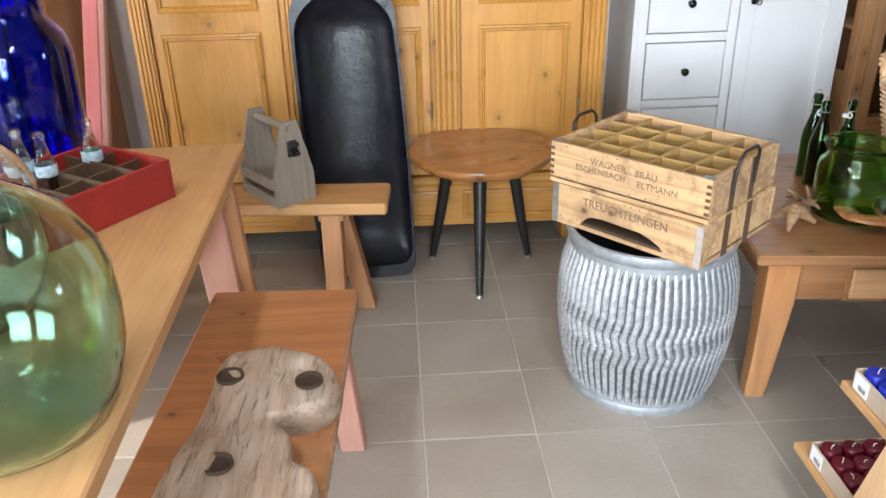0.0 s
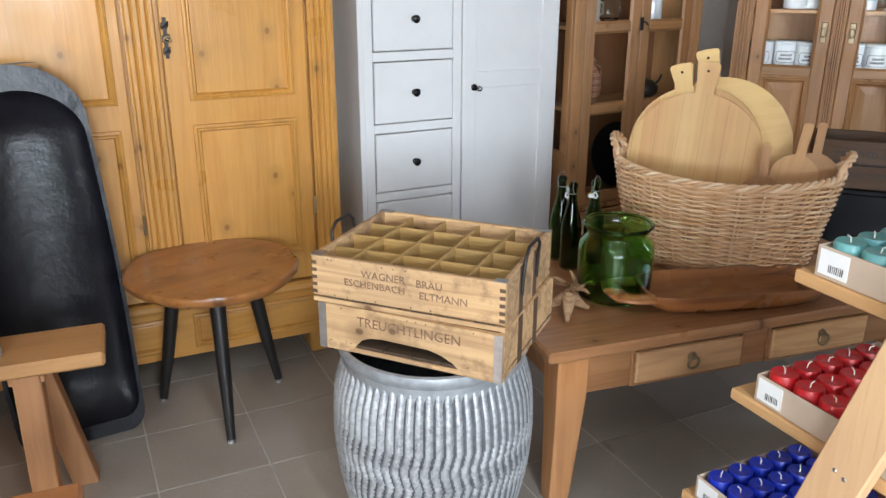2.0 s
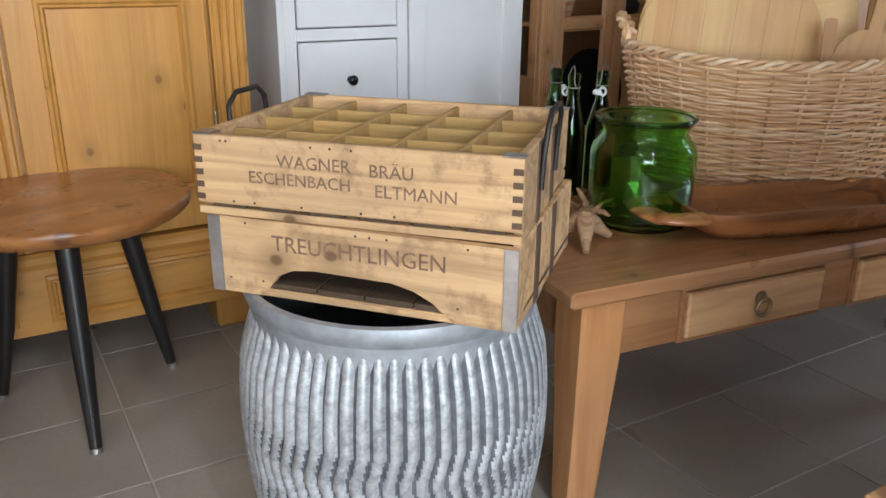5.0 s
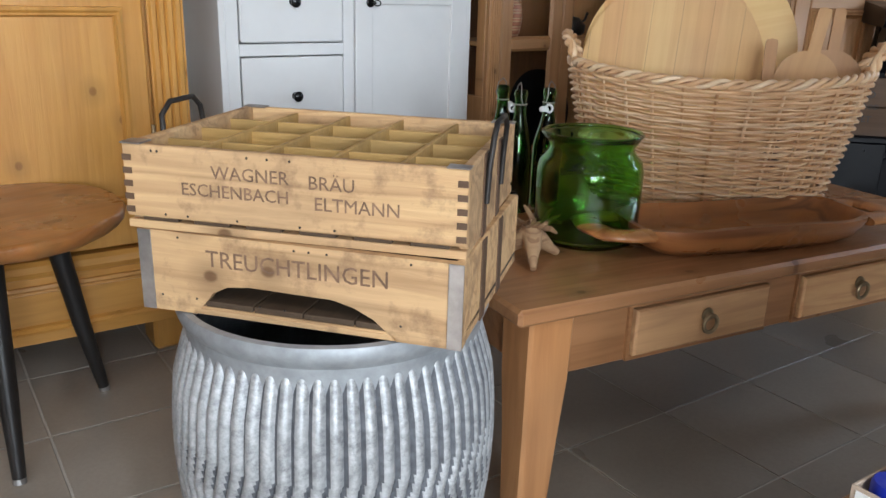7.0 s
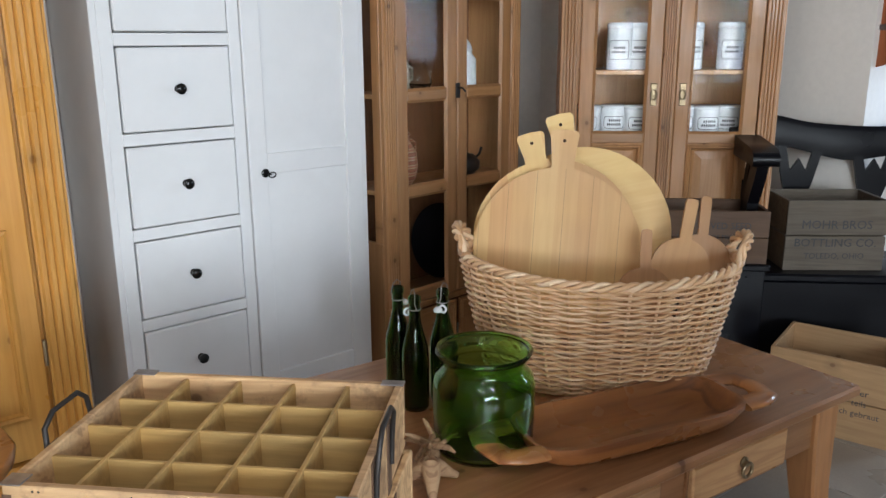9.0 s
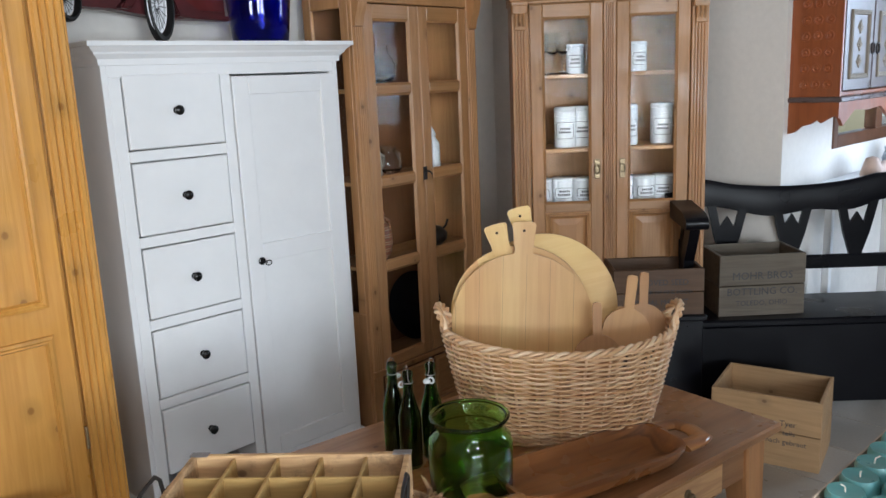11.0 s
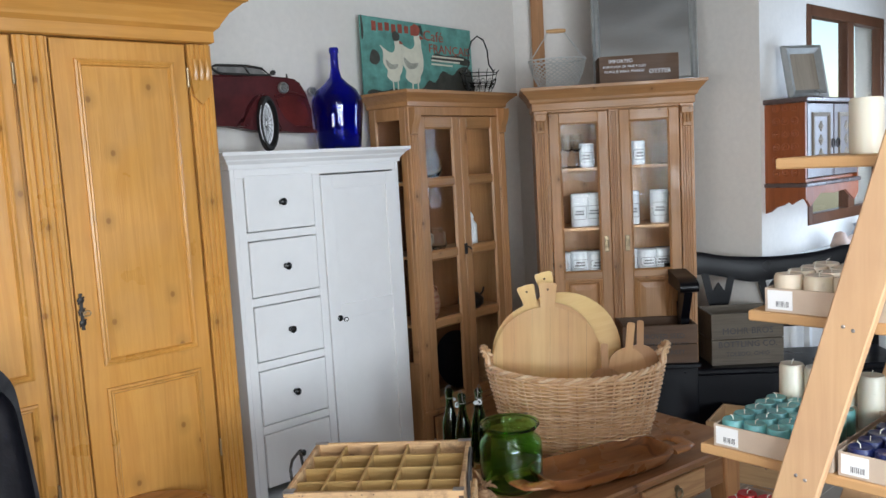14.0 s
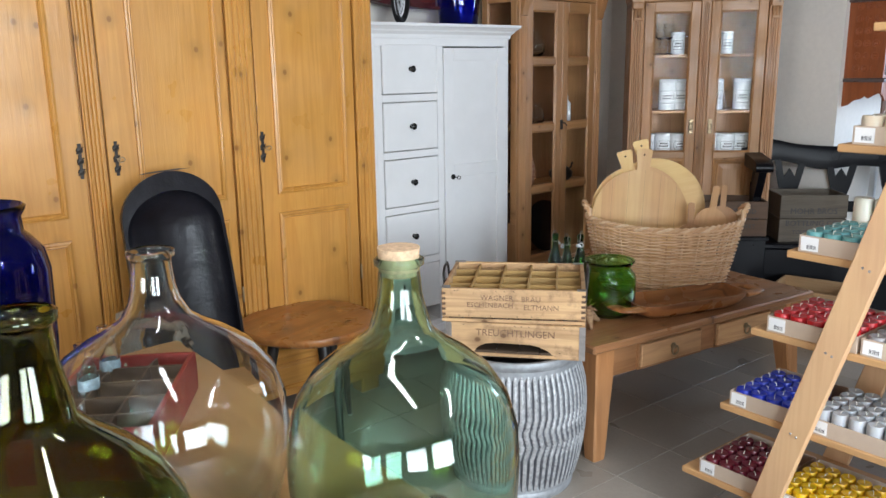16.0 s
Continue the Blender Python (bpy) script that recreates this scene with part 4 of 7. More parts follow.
def trough():
    t = thing("dough_trough", pose(-0.105, 3.0, 0, -6.2, -2.6, 2) @ Matrix.Diagonal((0.965, 1, 0.975, 1)), "black-stained carved wooden dough trough standing on end", "wooden trough")
    H, W = 1.235, 0.21
    bm = bmesh.new()
    outer, inner = [], []
    n, m = 40, 18

    def halfwidth(z, w, h0, h1):
        u = (z - h0) / (h1 - h0)
        e = 1.0
        if u > 0.86:
            e = math.sqrt(max(0.0, 1 - ((u - 0.86) / 0.14) ** 2))
        if u < 0.06:
            e = 0.72 + 0.28 * math.sqrt(max(0.0, 1 - ((0.06 - u) / 0.06) ** 2))
        return w * e * (0.93 + 0.07 * math.sin(math.pi * u))

    def shell(w, h0, h1, depth, rows_):
        for k in range(n + 1):
            z = h0 + (h1 - h0) * (1 - math.cos(math.pi * k / n)) / 2
            hw = max(0.004, halfwidth(z, w, h0, h1))
            u = (z - h0) / (h1 - h0)
            dp = depth * min(1.0, 3.2 * math.sqrt(max(0, u * (1 - u)))) * (hw / w) ** 0.6
            rows_.append([bm.verts.new((hw * math.cos(math.pi * i / m), dp * math.sin(math.pi * i / m) ** 0.75 if 0 < i < m else 0.0, z)) for i in range(m + 1)])
    shell(W, 0.0, H, 0.115, outer)
    shell(W - 0.012, 0.05, H - 0.075, 0.097, inner)
    for g in (outer, inner):
        for a, b in zip(g, g[1:]):
            for i in range(m):
                bm.faces.new((a[i], a[i + 1], b[i + 1], b[i]))
    for side in (0, m):
        for a, b, c, d in zip(outer, outer[1:], inner, inner[1:]):
            bm.faces.new((a[side], b[side], d[side], c[side]))
    bm.faces.new([outer[-1][0], inner[-1][0], inner[-1][m], outer[-1][m]])
    bm.faces.new([outer[0][0], inner[0][0], inner[0][m], outer[0][m]])
    bmesh.ops.remove_doubles(bm, verts=bm.verts, dist=0.0005)
    part("hollow", bm, TROUGH, t, "hand-carved black hollow body", smooth=50)
    part("rim_top", prism([(-0.10, 1.235), (0.10, 1.235), (0.06, 1.239), (-0.06, 1.239)], 0.03, "xz", 0.004), TROUGH_E, t, "worn grey top edge")
    return t


def plank_bench(name, m, L, D, H, mat_top, label, inset=0.14, lean=0.05):
    t = thing(name, m, label, "bench")
    part("seat", boxes((0, L, 0, D, H - 0.042, H), bev=0.008), mat_top, t)
    for x, s in ((inset, 1), (L - inset, -1)):
        for y, k in ((0.03, 1), (D - 0.10, -1)):
            bm = bmesh.new()
            box(bm, -0.035, 0.035, 0, 0.07, 0, H - 0.042, 0.004)
            for v in bm.verts:
                f = 1 - v.co.z / H
                v.co.x += x - s * lean * f * (1 if k < 0 else 0 if lean > 0.06 else 1)
                v.co.y += y - k * 0.03 * f
            part("leg", bm, OAK_Z if mat_top is not BENCH else PINK, t, "splayed square leg")
        part("cleat", boxes((x - 0.045, x + 0.045, 0.03, D - 0.03, H - 0.075, H - 0.0425), bev=0.003), OAK_Z, t)
    return t


wardrobe()
white_cabinet()
corner_vitrine()
tall_vitrine()
coffee_table()
zinc_tub()
drinks_crate(CRATE_M, 0.6765, "upper bottle crate with twenty cells and iron handles", True)
drinks_crate(CRATE_M @ pose(0.014, 0.002, 0, 0, 0, -2.0) @ Matrix.Diagonal((0.975, 1, 1, 1)), 0.5515, "lower wooden crate with a grip opening, on the zinc tub", False)
round_stool()
trough()


# ---- things on and round the low table ----
def handle_board(r, hw, hl, thick, flare):
    pts = []
    a0 = math.asin(min(1, hw / r))
    for i in range(49):
        a = math.pi / 2 + a0 + (2 * math.pi - 2 * a0) * i / 48
        pts.append((r * math.cos(a), r * math.sin(a)))
    top = r + hl
    pts += [(hw * 1.0, r + 0.2 * hl), (hw * flare, top - 0.012), (hw * flare * 0.85, top - 0.003), (0, top), (-hw * flare * 0.85, top - 0.003), (-hw * flare, top - 0.012), (-hw, r + 0.2 * hl)]
    return prism(pts, thick, "xz", 0)


def cutting_board(m, r, hw, hl, thick, material, label, bands=0, flare=1.28):
    t = thing("cutting_board", m, label, "cutting board", "cutting boards in the basket")
    bm = handle_board(r, hw, hl, thick, flare)
    bmesh.ops.bevel(bm, geom=[e for e in bm.edges if abs(e.calc_face_angle(0)) > 1.2], offset=0.003, segments=1, affect="EDGES")
    part("slab", bm, material, t)
    # No real hole: a dark disc gives its shade by colour.
    hole = None if flare < 1.1 else lathe([(0, 0.0), (0.0045, 0.0), (0.0045, 0.0008), (0, 0.0008)], 14, None, pose(0, -0.0002, r + hl - 0.03, 90))
    if hole:
        part("hanging_hole", hole, HOLE, t, "dark disc painted as the hanging hole's shade")
    if bands:
        rows = []
        for k in range(-bands, bands + 1):
            x = k * 0.075 + 0.01
            if abs(x) < r * 0.97:
                z = math.sqrt(r * r - x * x) * 0.99
                rows.append((x - 0.0006, x + 0.0006, -0.0004, 0.001, -z, z if abs(x) > hw else z))
        part("glue_line", boxes(*rows, bev=0), GLUE, t, kind="stuff")
    return t


# Near-black brown that paints the shade inside holes.
HOLE = plain_paint("hole_shade", (0.045, 0.025, 0.014), 0.9, vary=0.3)
GLUE = plain_paint("glue_line", (0.42, 0.25, 0.10), 0.6)


def wicker_basket(m):
    t = thing("wicker_basket", m, "large oval willow basket with two loop handles", "basket")
    H, seg, rows = 0.338, 156, 40
    a0, b0, a1, b1 = 0.268, 0.135, 0.356, 0.235
    bm = bmesh.new()
    stakes = 30

    def at(q, u, off=0.0):
        f = u ** 0.8
        a, b = a0 + (a1 - a0) * f + off, b0 + (b1 - b0) * f + off
        rise = 0.012 * math.cos(2 * q) * u
        return Vector((a * math.cos(q), b * math.sin(q), 0.006 + (H - 0.006) * u + rise))
    for k in range(rows):
        u = (k + 0.5) / rows
        pts = []
        for i in range(seg):
            q = 2 * math.pi * i / seg
            w = math.sin(stakes * q / 2 + math.pi * (k % 2)) * 0.0100
            pts.append(at(q + 0.02 * math.sin(9 * u + 3 * q), u, w))
        tube(pts, 0.0041 + 0.0007 * (k * 7 % 3 - 1), 5, bm, True)
    part("weave", bm, CANE, t, "woven willow rods", smooth=60, kind="stuff")
    bm = bmesh.new()
    for i in range(stakes):
        q = 2 * math.pi * (i + 0.5) / stakes
        tube([at(q, u, 0.0) for u in (0.01, 0.25, 0.5, 0.75, 1.0)], 0.0042, 6, bm)
    part("stake_ring", bm, CANE, t, smooth=60, kind="stuff")
    bm = bmesh.new()
    for ph in (0, 2.1, 4.2):
        tube([at(q, 1.0, 0.008 * math.cos(22 * q + ph)) + Vector((0, 0, 0.008 * math.sin(22 * q + ph) + 0.006)) for q in np.linspace(0, 2 * math.pi, 181)[:-1]], 0.0062, 6, bm, True)
    part("braided_rim", bm, CANE, t, "thick braided willow rim", smooth=60)
    bm = bmesh.new()
    for ph in (0, 3.1):
        tube([at(q, 0.02, 0.005 * math.cos(20 * q + ph)) + Vector((0, 0, 0.005 * math.sin(20 * q + ph))) for q in np.linspace(0, 2 * math.pi, 121)[:-1]], 0.006, 6, bm, True)
    part("base_braid", bm, CANE, t, smooth=60)
    part("base", lathe([(0, 0.0), (0.28, 0.0), (0.285, 0.008), (0, 0.01)], 60, None, Matrix.Diagonal((0.94, 0.48, 1, 1))), CANE, t)
    for s in (0, math.pi):
        bm = bmesh.new()
        for ph in (0, 2.1, 4.2):
            pts = []
            for w in np.linspace(0, math.pi, 26):
                q = s + 0.27 * math.cos(w)
                p = at(q, 1.0, 0.018 * math.sin(w)) + Vector((0, 0, 0.066 * math.sin(w) ** 0.7))
                pts.append(p + Vector((0.007 * math.cos(5 * w + ph), 0.007 * math.sin(5 * w + ph), 0.007 * math.sin(5 * w + ph))))
            tube(pts, 0.0065, 6, bm)
        part("handle", bm, CANE, t, "twisted willow handle", smooth=60)
    return t


BASKET = pose(1.935, 2.42, 0.5, 0, 0, -49.3)
wicker_basket(BASKET)
cutting_board(BASKET @ pose(-0.108, 0.045, 0.342, -9, 2.5, 0), 0.227, 0.03, 0.102, 0.02, BEECH, "round beech board with a long handle, in front in the basket", 3)
cutting_board(BASKET @ pose(-0.116, 0.08, 0.362, -9, -14.5, 0), 0.225, 0.03, 0.080, 0.02, BEECH, "round beech board with a short handle, close behind the front board", 0)
cutting_board(BASKET @ pose(-0.036, 0.115, 0.382, -9, -14, 0), 0.235, 0.03, 0.098, 0.02, BEECH_B, "pale round beech board standing highest, at the back of the basket", 0)
cutting_board(BASKET @ pose(0.213, 0.0, 0.327, -9, 8, 0), 0.074, 0.015, 0.104, 0.014, SPOON, "small round serving paddle leaning in the basket", 0, 1.05)
cutting_board(BASKET @ pose(0.268, 0.035, 0.326, -9, 3, 0), 0.078, 0.013, 0.10, 0.014, SPOON_D, "second small round paddle behind the first", 0, 1.05)
cutting_board(BASKET @ pose(0.123, -0.045, 0.256, -12, 0, 0), 0.074, 0.014, 0.10, 0.014, SPOON_D, "small round board lying low at the basket's front", 0, 1.0)


def glass_jar():
    t = thing("glass_jar", pose(1.452, 2.338, 0.5) @ Matrix.Diagonal((1.01, 1.01, 0.95, 1)), "wide green glass jar with a flared rim, on the low table", "jar")
    prof = [(0, 0.0), (0.098, 0.0), (0.108, 0.006), (0.112, 0.02), (0.114, 0.10), (0.114, 0.165), (0.109, 0.188), (0.097, 0.202), (0.091, 0.212), (0.092, 0.222), (0.101, 0.236), (0.104, 0.242), (0.101, 0.247), (0.095, 0.243), (0.087, 0.222), (0.087, 0.210), (0.094, 0.198), (0.105, 0.184), (0.110, 0.164), (0.110, 0.10), (0.108, 0.022), (0.1, 0.010), (0, 0.010)]
    part("jar_wall", lathe(prof, 56), GREEN, t, "bubbly green glass wall", smooth=60)
    part("rim", tube([(0.1035 * math.cos(q), 0.1035 * math.sin(q), 0.2475) for q in np.linspace(0, 2 * math.pi, 49)[:-1]], 0.0048, 8, None, True), GREEN, t, "rounded green glass rim", smooth=60)
    return t


def swing_bottle(x, y, turn):
    t = thing("swing_top_bottle", pose(x, y, 0.5, 0, 0, turn), "dark green bottle with a wire swing stopper", "bottle", "swing-top bottles on the low table")
    prof = [(0, 0.0), (0.03, 0.0), (0.034, 0.006), (0.034, 0.14), (0.032, 0.165), (0.02, 0.21), (0.0145, 0.235), (0.0135, 0.275), (0.016, 0.28), (0.016, 0.292), (0.012, 0.296), (0.010, 0.29), (0.010, 0.24), (0.028, 0.16), (0.0305, 0.14), (0.0305, 0.01), (0, 0.008)]
    part("bottle_body", lathe(prof, 28), BOTTLE, t, smooth=50)
    part("stopper", lathe([(0, 0.2975), (0.011, 0.2975), (0.012, 0.303), (0.007, 0.309), (0, 0.31)], 16, None, pose(0.024, 0.0, -0.055)), CERAMIC, t, "white ceramic stopper", smooth=50)
    bm = bmesh.new()
    for s in (-1, 1):
        tube([(s * 0.0165, 0, 0.262), (s * 0.019, 0.006, 0.28), (s * 0.014, 0.004, 0.303), (0, 0.002, 0.313)], 0.0012, 6, bm)
    tube([(0.0155 * math.cos(q), 0.0155 * math.sin(q), 0.262) for q in np.linspace(0, 2 * math.pi, 17)[:-1]], 0.0014, 6, bm, True)
    part("wire", bm, STEEL, t, smooth=50)
    part("rubber_ring", tube([(0.02, 0.012 + 0.009 * math.cos(q), 0.25 + 0.009 * math.sin(q)) for q in np.linspace(0, 2 * math.pi, 13)[:-1]], 0.003, 6, None, True), CERAMIC, t)
    return t


glass_jar()
swing_bottle(1.476, 2.685, 10)
swing_bottle(1.459, 2.594, 70)
swing_bottle(1.548, 2.593, 200)


def dough_bowl():
    t = thing("dough_bowl", pose(1.745, 2.150, 0.5, 0, 0, -16) @ Matrix.Diagonal((1.05, 1.08, 0.95, 1)), "long carved wooden bowl with pierced handles, on the low table", "bowl")
    bm = bmesh.new()
    n, L, W, H = 56, 0.275, 0.118, 0.07
    rng = random.Random(4)

    def ring(sx, sy, z, wob=0.0):
        row = []
        for i in range(n):
            q = 2 * math.pi * i / n
            c, s = math.cos(q), math.sin(q)
            e = 0.55
            x = sx * math.copysign(abs(c) ** e, c)
            y = sy * math.copysign(abs(s) ** e, s)
            row.append(bm.verts.new((x, y * (1 + 0.05 * math.sin(2 * q + 1)), z + wob * (math.sin(3 * q + 0.7) + 0.5 * math.sin(7 * q)))))
        return row
    rings = [ring(L * 0.8, W * 0.62, 0.0), ring(L * 0.93, W * 0.85, 0.022), ring(L, W, H - 0.012, 0.002), ring(L * 1.0, W * 1.0, H, 0.003), ring(L * 0.965, W * 0.9, H + 0.001, 0.003), ring(L * 0.90, W * 0.78, 0.045, 0.001), ring(L * 0.82, W * 0.6, 0.024), ring(L * 0.5, W * 0.3, 0.02)]
    for a, b in zip(rings, rings[1:]):
        for i in range(n):
            bm.faces.new((a[i], a[(i + 1) % n], b[(i + 1) % n], b[i]))
    bm.faces.new(rings[0])
    bm.faces.new(rings[-1])
    part("bowl_body", bm, TRAYW, t, "hollowed bowl body", smooth=60)
    for s in (-1, 1):
        pts = [(s * (0.262 + 0.0), -0.062, 0.052), (s * 0.31, -0.062, 0.055), (s * 0.345, -0.05, 0.058), (s * 0.355, 0.0, 0.06), (s * 0.345, 0.05, 0.058), (s * 0.31, 0.062, 0.055), (s * 0.262, 0.062, 0.052)]
        fine = []
        for a, b in zip(pts, pts[1:]):
            for f in (0, 0.33, 0.66):
                fine.append(tuple(p + (q - p) * f for p, q in zip(a, b)))
        fine.append(pts[-1])
        part("handle", tube(fine, [0.029 if 2 < i < len(fine) - 3 else 0.031 for i in range(len(fine))], 12, None, False, pose(0, 0, 0.034) @ Matrix.Diagonal((1, 1, 0.40, 1))), TRAYE, t, "pierced carved handle", smooth=60)
    return t


dough_bowl()


def root_piece(m, label, seed, chunk):
    t = thing("driftwood_root", m, label, "driftwood", "root pieces on the low table")
    rng = random.Random(seed)
    bm = bmesh.new()
    if chunk:
        for a in (20, 140, 255):
            c, s = math.cos(radians(a)), math.sin(radians(a))
            tube([(0, 0, 0.055), (0.025 * c, 0.025 * s, 0.042), (0.05 * c, 0.05 * s, 0.022), (0.07 * c, 0.07 * s, 0.008)], [0.022, 0.018, 0.011, 0.007], 12, bm)
        lathe([(0, 0.02), (0.02, 0.03), (0.021, 0.05), (0.012, 0.066), (0, 0.07)], 14, bm)
    else:
        for a in (10, 95, 170, 250, 310):
            c, s = math.cos(radians(a)), math.sin(radians(a))
            e = rng.uniform(0.006, 0.05)
            tube([(0, 0, 0.03), (0.026 * c, 0.026 * s, 0.040), (0.052 * c, 0.052 * s, e + 0.01), (0.068 * c, 0.068 * s, e + 0.004)], [0.011, 0.008, 0.006, 0.003], 9, bm)
            c2, s2 = math.cos(radians(a + 38)), math.sin(radians(a + 38))
            tube([(0.026 * c, 0.026 * s, 0.040), (0.02 * c + 0.03 * c2, 0.02 * s + 0.03 * s2, 0.06), (0.02 * c + 0.045 * c2, 0.02 * s + 0.045 * s2, 0.066)], [0.007, 0.005, 0.0025], 8, bm)
        lathe([(0, 0.0), (0.02, 0.002), (0.016, 0.03), (0, 0.04)], 12, bm)
    for v in bm.verts:
        v.co += 0.0025 * noise.noise_vector(v.co * 40 + Vector((seed, 0, 0)))
        v.co.z = max(0, v.co.z)
    part("root", bm, ROOT, t, smooth=70)
    return t


root_piece(pose(1.325, 2.37, 0.5, 0, 0, 30), "pale branching driftwood root beside the green jar", 3, False)
root_piece(pose(1.24, 2.27, 0.5, 0, 0, -20), "stubby three-armed driftwood root at the table's corner", 5, True)


# ---- the big table and its glass ----
TOP = 0.79


def big_table():
    t = thing("work_table", pose(-0.429, 2.403, 0, 0, 0, 1.0), "long pale wooden table on splayed pinkish trestle legs", "table")
    L, W = 2.15, 1.05
    part("tabletop", boxes((-W, 0, -L, 0, TOP - 0.04, TOP), bev=0.005), OAK_Y, t, "pale wide-board table top")
    for y in (-0.22, -L + 0.22):
        for x, s in ((-0.10, 1), (-W + 0.10, -1)):
            bm = bmesh.new()
            box(bm, -0.05, 0.05, -0.022, 0.022, 0, TOP - 0.0405, 0.004)
            for v in bm.verts:
                f = 1 - v.co.z / TOP
                v.co.x += x + s * 0.03 * f
                v.co.y += y + (0.10 if y > -1 else -0.10) * f
            part("leg", bm, PINK, t, "splayed pinkish board leg")
            bm = bmesh.new()
            box(bm, -0.02, 0.02, -0.02, 0.02, 0, TOP - 0.0405, 0.004)
            for v in bm.verts:
                f = 1 - v.co.z / TOP
                v.co.x += x + s * (0.03 * f + 0.065)
                v.co.y += y + (0.10 if y > -1 else -0.10) * f + 0.03
            part("leg_edge", bm, OAK_Z, t)
        part("cross_rail", boxes((-W + 0.14, -0.14, y - 0.02, y + 0.02, TOP - 0.12, TOP - 0.0405), bev=0.004), OAK, t)
    return t


def demijohn(x, y, r, h, material, label, cork, sides=64, z=TOP):
    t = thing("demijohn", pose(x, y, z), label, "glass bottle", "demijohns on the long table")
    k = h / 0.53
    prof = [(0, 0.012), (r * 0.4, 0.004), (r * 0.62, 0.0), (r * 0.76, 0.012 * k), (r * 0.90, 0.065 * k), (r * 0.985, 0.13 * k), (r, 0.19 * k), (r * 0.98, 0.25 * k), (r * 0.90, 0.30 * k), (r * 0.75, 0.342 * k), (r * 0.56, 0.372 * k), (r * 0.38, 0.394 * k), (r * 0.27, 0.412 * k), (0.041, 0.44 * k), (0.034, 0.47 * k), (0.031, 0.51 * k), (0.0315, 0.515 * k), (0.0375, 0.518 * k), (0.038, 0.527 * k), (0.033, 0.53 * k)]
    inner = [(max(0.0, a - 0.004), b + (0.004 if b < 0.1 else -0.001)) for a, b in reversed(prof[1:-1])] + [(0, 0.017)]
    part("glass_body", lathe(prof + inner, sides), material, t, smooth=70)
    if cork:
        part("cork", lathe([(0, 0.50 * k), (0.026, 0.50 * k), (0.031, 0.532 * k), (0.032, 0.545 * k), (0, 0.546 * k)], 24), CORK, t, "pale cork bung", smooth=50)
    return t


CORK = plain_paint("cork", (0.55, 0.38, 0.24), 0.85, vary=0.3, scale=120, relief=0.5)
big_table()
demijohn(-0.557, 1.075, 0.182, 0.504, DEMI, "large pale green demijohn with a cork, on the long table", True)
demijohn(-0.813, 1.405, 0.205, 0.498, DEMI_C, "large clear bluish demijohn, open at the neck", False)
demijohn(-1.08, 1.015, 0.165, 0.54, OLIVE, "dark olive demijohn near the table's far end", False)


def blue_jar():
    t = thing("floor_vase", pose(-0.945, 2.19, TOP), "tall cobalt blue glass vase with a wide collar", "vase")
    prof = [(0, 0.0), (0.11, 0.0), (0.135, 0.02), (0.145, 0.15), (0.148, 0.33), (0.138, 0.375), (0.115, 0.405), (0.10, 0.42), (0.098, 0.455), (0.108, 0.47), (0.11, 0.478), (0.104, 0.483), (0.093, 0.47), (0.092, 0.42), (0.11, 0.397), (0.132, 0.37), (0.142, 0.33), (0.139, 0.15), (0.128, 0.03), (0, 0.012)]
    part("vase_wall", lathe(prof, 56), BLUEG, t, smooth=60)


blue_jar()


def red_crate():
    t = thing("bottle_caddy", pose(-0.532, 1.986, TOP, 0, 0, 147) @ Matrix.Scale(1.07, 4), "red painted wooden bottle box with dark brown cells", "crate")
    H = 0.095
    L, D = 0.27, 0.42
    th = 0.011
    part("front_board", boxes((0, L, 0, th, 0, H), bev=0.002), RED, t)
    part("back_board", boxes((0, L, D - th, D, 0, H), bev=0.002), RED, t)
    part("side_board", boxes((0, th, th, D - th, 0, H), bev=0.002), RED, t)
    part("side_board", boxes((L - th, L, th, D - th, 0, H), bev=0.002), RED, t)
    part("bottom", boxes((th, L - th, th, D - th, 0.001, 0.008), bev=0), CRATE_B, t)
    for k in range(1, 3):
        x = L * k / 3
        part("long_divider", boxes((x - 0.003, x + 0.003, th, D - th, 0.009, H - 0.008), bev=0.001), CRATE_B, t)
    for k in range(1, 5):
        y = D * k / 5
        part("divider", boxes((th, L - th, y - 0.003, y + 0.003, 0.009, H - 0.005), bev=0.001), CRATE_B, t)
    return t


RED = wood("red_painted_wood", (0.40, 0.045, 0.035), (0.28, 0.025, 0.02), "x", 0.5, relief=0.1)
red_crate()
LABEL_BLUE = plain_paint("blue_print", (0.45, 0.58, 0.66), 0.5, vary=0.4, scale=90)


def soda_bottle(x, y, label):
    t = thing("soda_bottle", pose(x, y, TOP + 0.009), label, "bottle", "small clear bottles in the red box")
    prof = [(0, 0.0), (0.022, 0.0), (0.025, 0.006), (0.025, 0.03), (0.022, 0.05), (0.025, 0.09), (0.024, 0.11), (0.014, 0.145), (0.011, 0.165), (0.011, 0.172), (0.014, 0.175), (0.014, 0.185), (0.010, 0.187), (0.009, 0.17), (0.021, 0.108), (0.022, 0.09), (0.019, 0.05), (0.022, 0.03), (0.021, 0.006), (0, 0.005)]
    part("bottle_body", lathe(prof, 24), GLASS, t, smooth=50)
    part("label_band", lathe([(0.0254, 0.082), (0.0258, 0.083), (0.0256, 0.108), (0.0246, 0.109)], 24), LABEL_BLUE, t, "faded blue label band", smooth=50)
    return t


soda_bottle(-0.735, 2.033, "small clear bottle with a blue label near the box corner")
soda_bottle(-0.811, 1.935, "small clear bottle with a blue label, in the box's middle")
soda_bottle(-0.878, 1.965, "small clear bottle standing by the box's far side")


